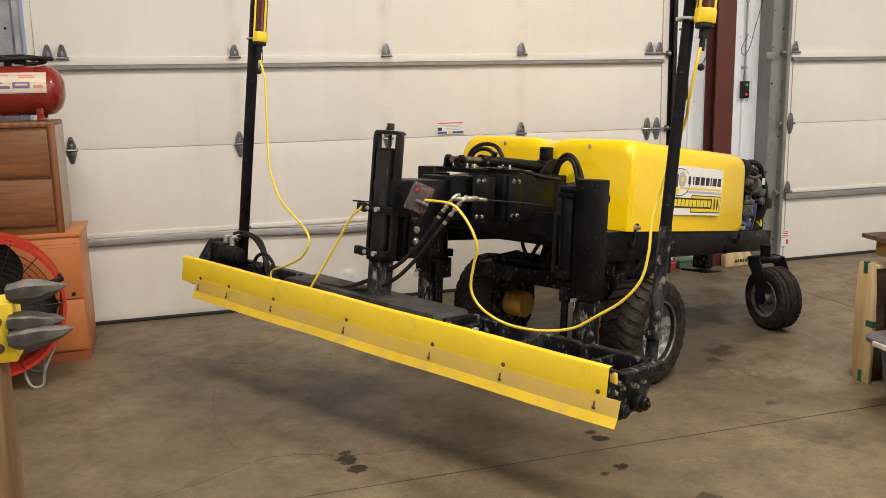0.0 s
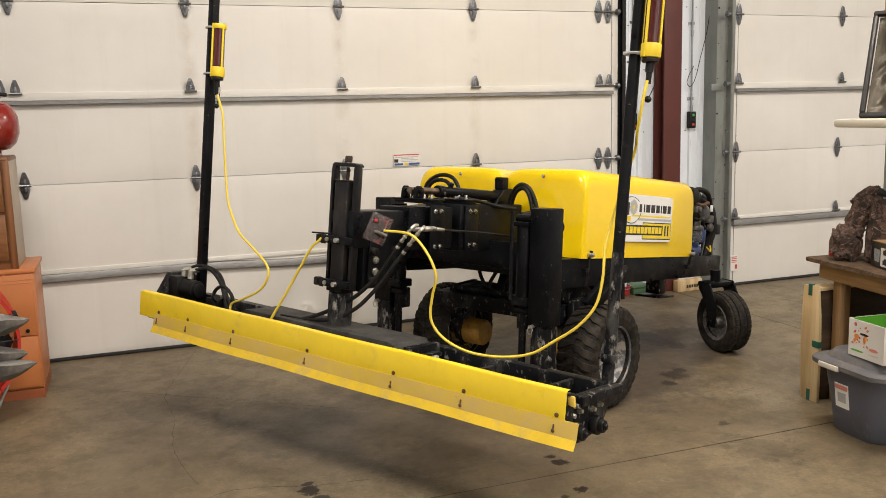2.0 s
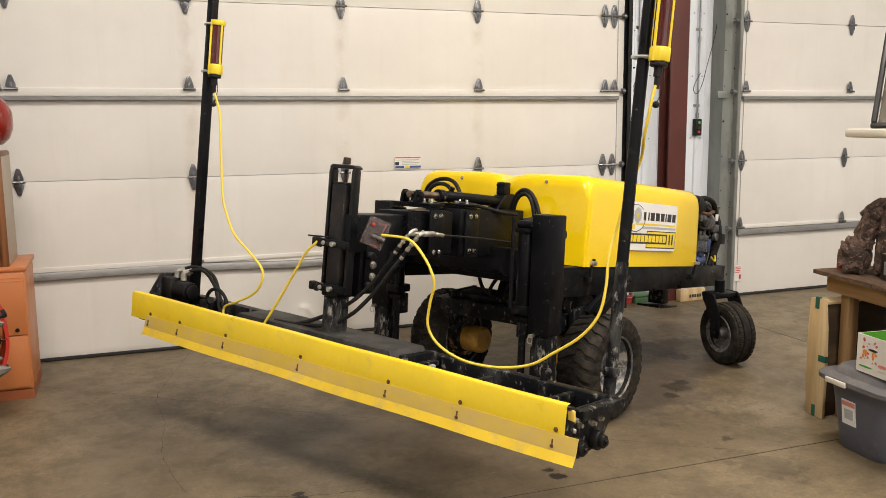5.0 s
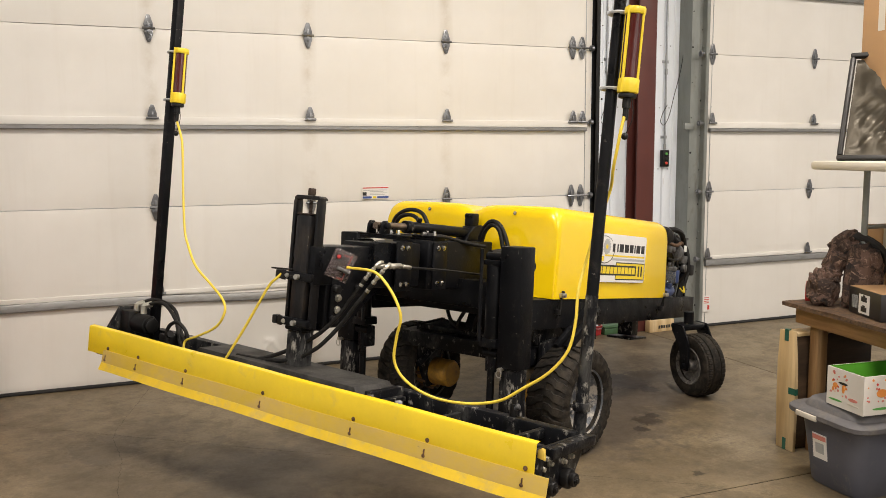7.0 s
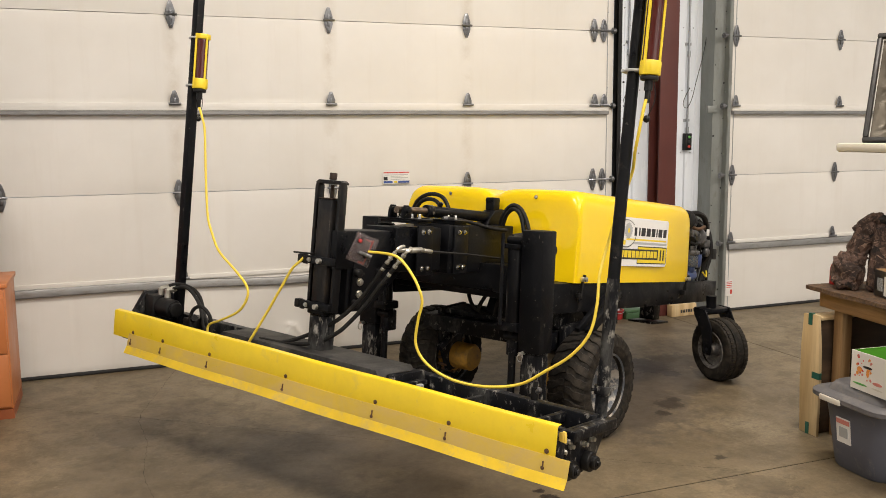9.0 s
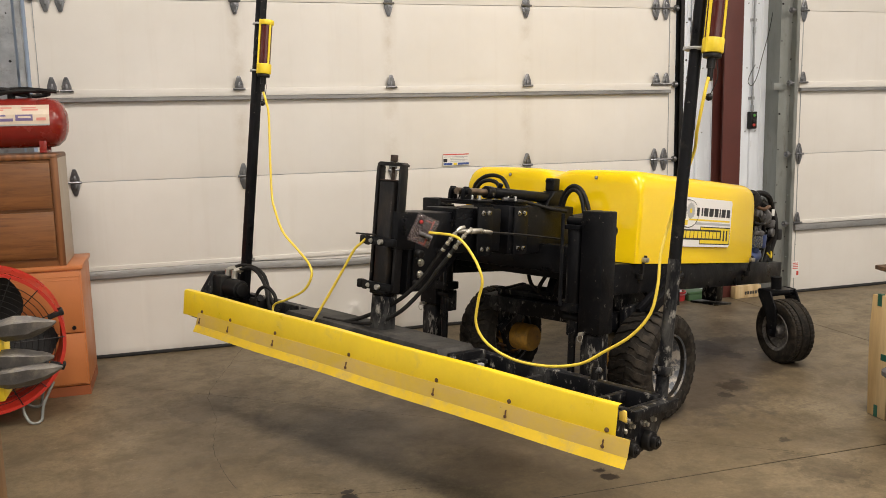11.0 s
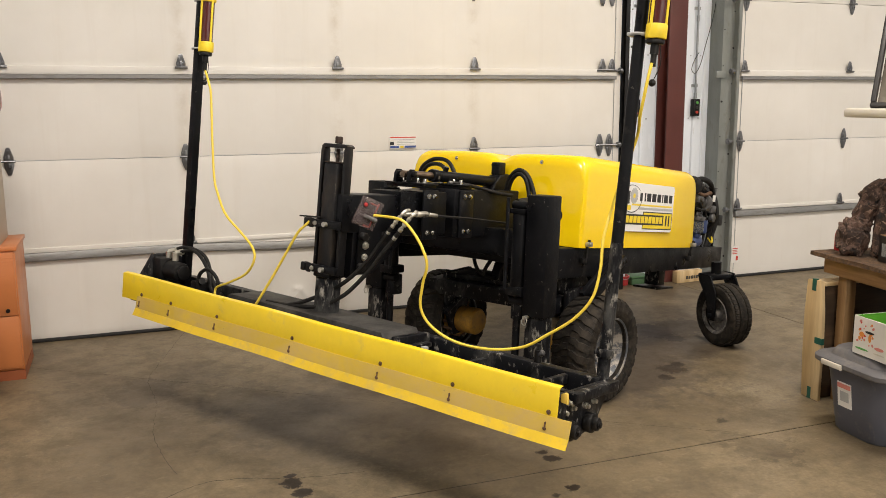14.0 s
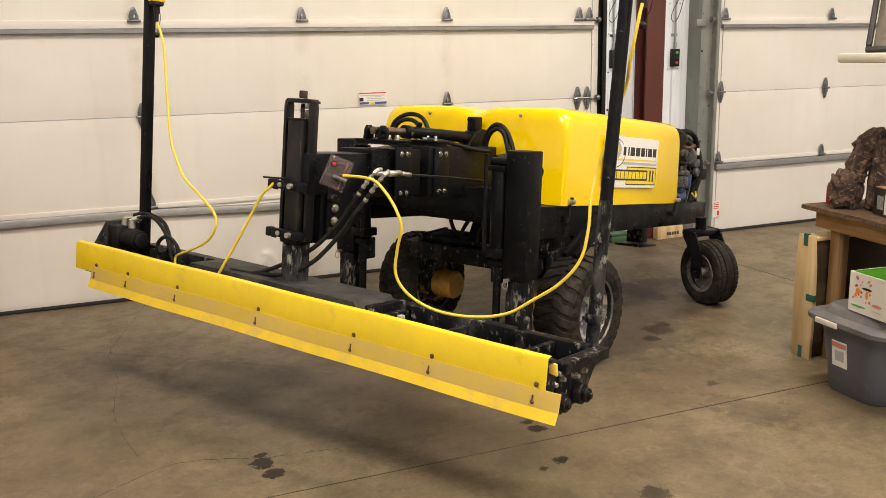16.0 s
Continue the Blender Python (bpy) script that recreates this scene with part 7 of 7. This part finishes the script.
def lump(parts, seed, rough, material, name, parent, label):
    """A crumpled cloth form: several joined rounded bodies, wrinkled by noise."""
    bm = B()
    for (cx, cy, cz), (rx, ry, rz), tilt in parts:
        t = bmesh.new()
        bmesh.ops.create_icosphere(t, subdivisions=5, radius=1.0)
        for vtx in t.verts:
            p = vtx.co.copy()
            k = 1 + rough * (noise.noise(p * 2.3 + Vector((seed, cx * 9, cz * 9))) + 0.55 * abs(noise.noise(p * 5.1 + Vector((cz * 7, seed, 0)))) + 0.30 * abs(noise.noise(Vector((p.x * 13, p.y * 13, p.z * 5)) + Vector((0, 0, seed)))) + 0.10 * noise.noise(p * 24))
            sq = Vector((math.copysign(abs(p.x) ** 0.75, p.x), math.copysign(abs(p.y) ** 0.75, p.y), math.copysign(abs(p.z) ** 0.7, p.z)))
            vtx.co = sq * k
        merge(bm, t, Matrix.Translation((cx, cy, cz)) @ Matrix.Rotation(radians(tilt), 4, "Y") @ Matrix.Diagonal((rx, ry, rz, 1)))
    return part(name, bm, material, parent, label)


bag = thing("camouflage_bag", "slumped brown camouflage hunting bag on the bench", "bag", pose(3.095, -2.875, 0.803, 0, 0, -46) @ Matrix.Diagonal((1.12, 1.12, 1.08, 1)))
lump([((0.070, 0, 0.082), (0.062, 0.060, 0.082), 8), ((0.100, 0.0, 0.150), (0.045, 0.045, 0.040), 20)], 3.0, 0.30, CAMO, "front_pouch", bag, "crumpled camouflage pouch")
lump([((0.125, 0.02, 0.225), (0.046, 0.050, 0.085), 26), ((0.158, 0.02, 0.305), (0.048, 0.050, 0.068), 48)], 5.0, 0.26, CAMO, "folded_flap", bag, "folded camouflage flap")
lump([((0.222, -0.03, 0.145), (0.066, 0.050, 0.155), 6), ((0.270, -0.02, 0.225), (0.045, 0.045, 0.060), -14), ((0.285, 0.0, 0.12), (0.036, 0.05, 0.12), 0)], 8.0, 0.20, CAMO, "main_pouch", bag, "tall camouflage pouch")
bm = B()
tube(bm, [(0.165, 0.0, 0.335), (0.205, -0.01, 0.345), (0.255, -0.01, 0.325), (0.300, -0.01, 0.290), (0.322, 0.0, 0.245), (0.315, 0.0, 0.19), (0.30, 0.0, 0.15)], [0.020] * 49, 8, 8)
tube(bm, [(0.10, 0.0, 0.19), (0.135, -0.015, 0.235), (0.165, -0.02, 0.28), (0.20, -0.02, 0.30), (0.25, -0.02, 0.30)], [0.012] * 33, 8, 8)
part("shoulder_strap", bm, BAG, bag, "padded black strap")
bt = thing("red_bottle", "small red plastic bottle standing behind the bag", "bottle", pose(3.190, -2.795, 0.802) @ Matrix.Diagonal((1, 1, 0.72, 1)))
bm = B()
lathe(bm, [(0.0, 0.0), (0.016, 0.0), (0.018, 0.006), (0.018, 0.10), (0.017, 0.115), (0.016, 0.13), (0.0, 0.13)], 18)
part("flask", bm, REDBIN, bt)
bm = B()
lathe(bm, [(0.0, 0.131), (0.014, 0.131), (0.014, 0.148), (0.0, 0.15)], 18)
part("cap", bm, REDBIN, bt)

# small things along the foot of the far wall
rb = thing("red_bucket", "small red plastic bucket by the wall", "bucket", pose(3.66, 0.09, 0))
bm = B()
lathe(bm, [(0.0, 0.004), (0.05, 0.0), (0.055, 0.005), (0.062, 0.075), (0.068, 0.078), (0.068, 0.086), (0.058, 0.086), (0.052, 0.012), (0.0, 0.012)], 24)
part("pail", bm, REDBIN, rb)
bm = B()
tube(bm, [(-0.066, 0, 0.08), (-0.05, -0.05, 0.07), (0.0, -0.07, 0.062), (0.05, -0.05, 0.07), (0.066, 0, 0.08)], 0.003, 6, 5)
part("bail", bm, GALV, rb)
gb = thing("green_tool_case", "low dark green metal case by the wall", "case", pose(3.72, 0.02, 0, 0, 0, 4))
bm = B()
box(bm, (0, 0, 0), (0.20, 0.17, 0.055), bevel=0.008)
part("tray", bm, GREENBIN, gb)
bm = B()
box(bm, (-0.003, -0.003, 0.056), (0.203, 0.173, 0.08), bevel=0.010)
part("cover", bm, GREENBIN, gb)
pk = thing("pine_board_box", "pale pine box with a dark printed mark by the wall", "box", pose(4.14, -0.055, 0, 0, 0, 4))
bm = B()
box(bm, (0, 0, 0), (0.28, 0.065, 0.105), bevel=0.004)
part("body", bm, PINE, pk)
bm = B()
for k in range(5):
    box(bm, (0.10 + 0.028 * k, -0.0015, 0.030), (0.12 + 0.028 * k, 0.003, 0.058))
part("print_bar", bm, INK, pk, "dark print bars")
bm = B()
box(bm, (0, -0.002, 0), (0.075, 0.0, 0.15), mi=0)
box(bm, (0.05, -0.0032, 0.02), (0.072, -0.001, 0.06), mi=1)
for k in range(4):
    box(bm, (0.01, -0.0032, 0.08 + 0.016 * k), (0.065, -0.001, 0.087 + 0.016 * k), mi=1)
solid("door_sticker", bm, [DECAL, INKR], "white sticker with red print low on the door", "sticker", pose(4.735, -0.033, 0.14), kind="structure")
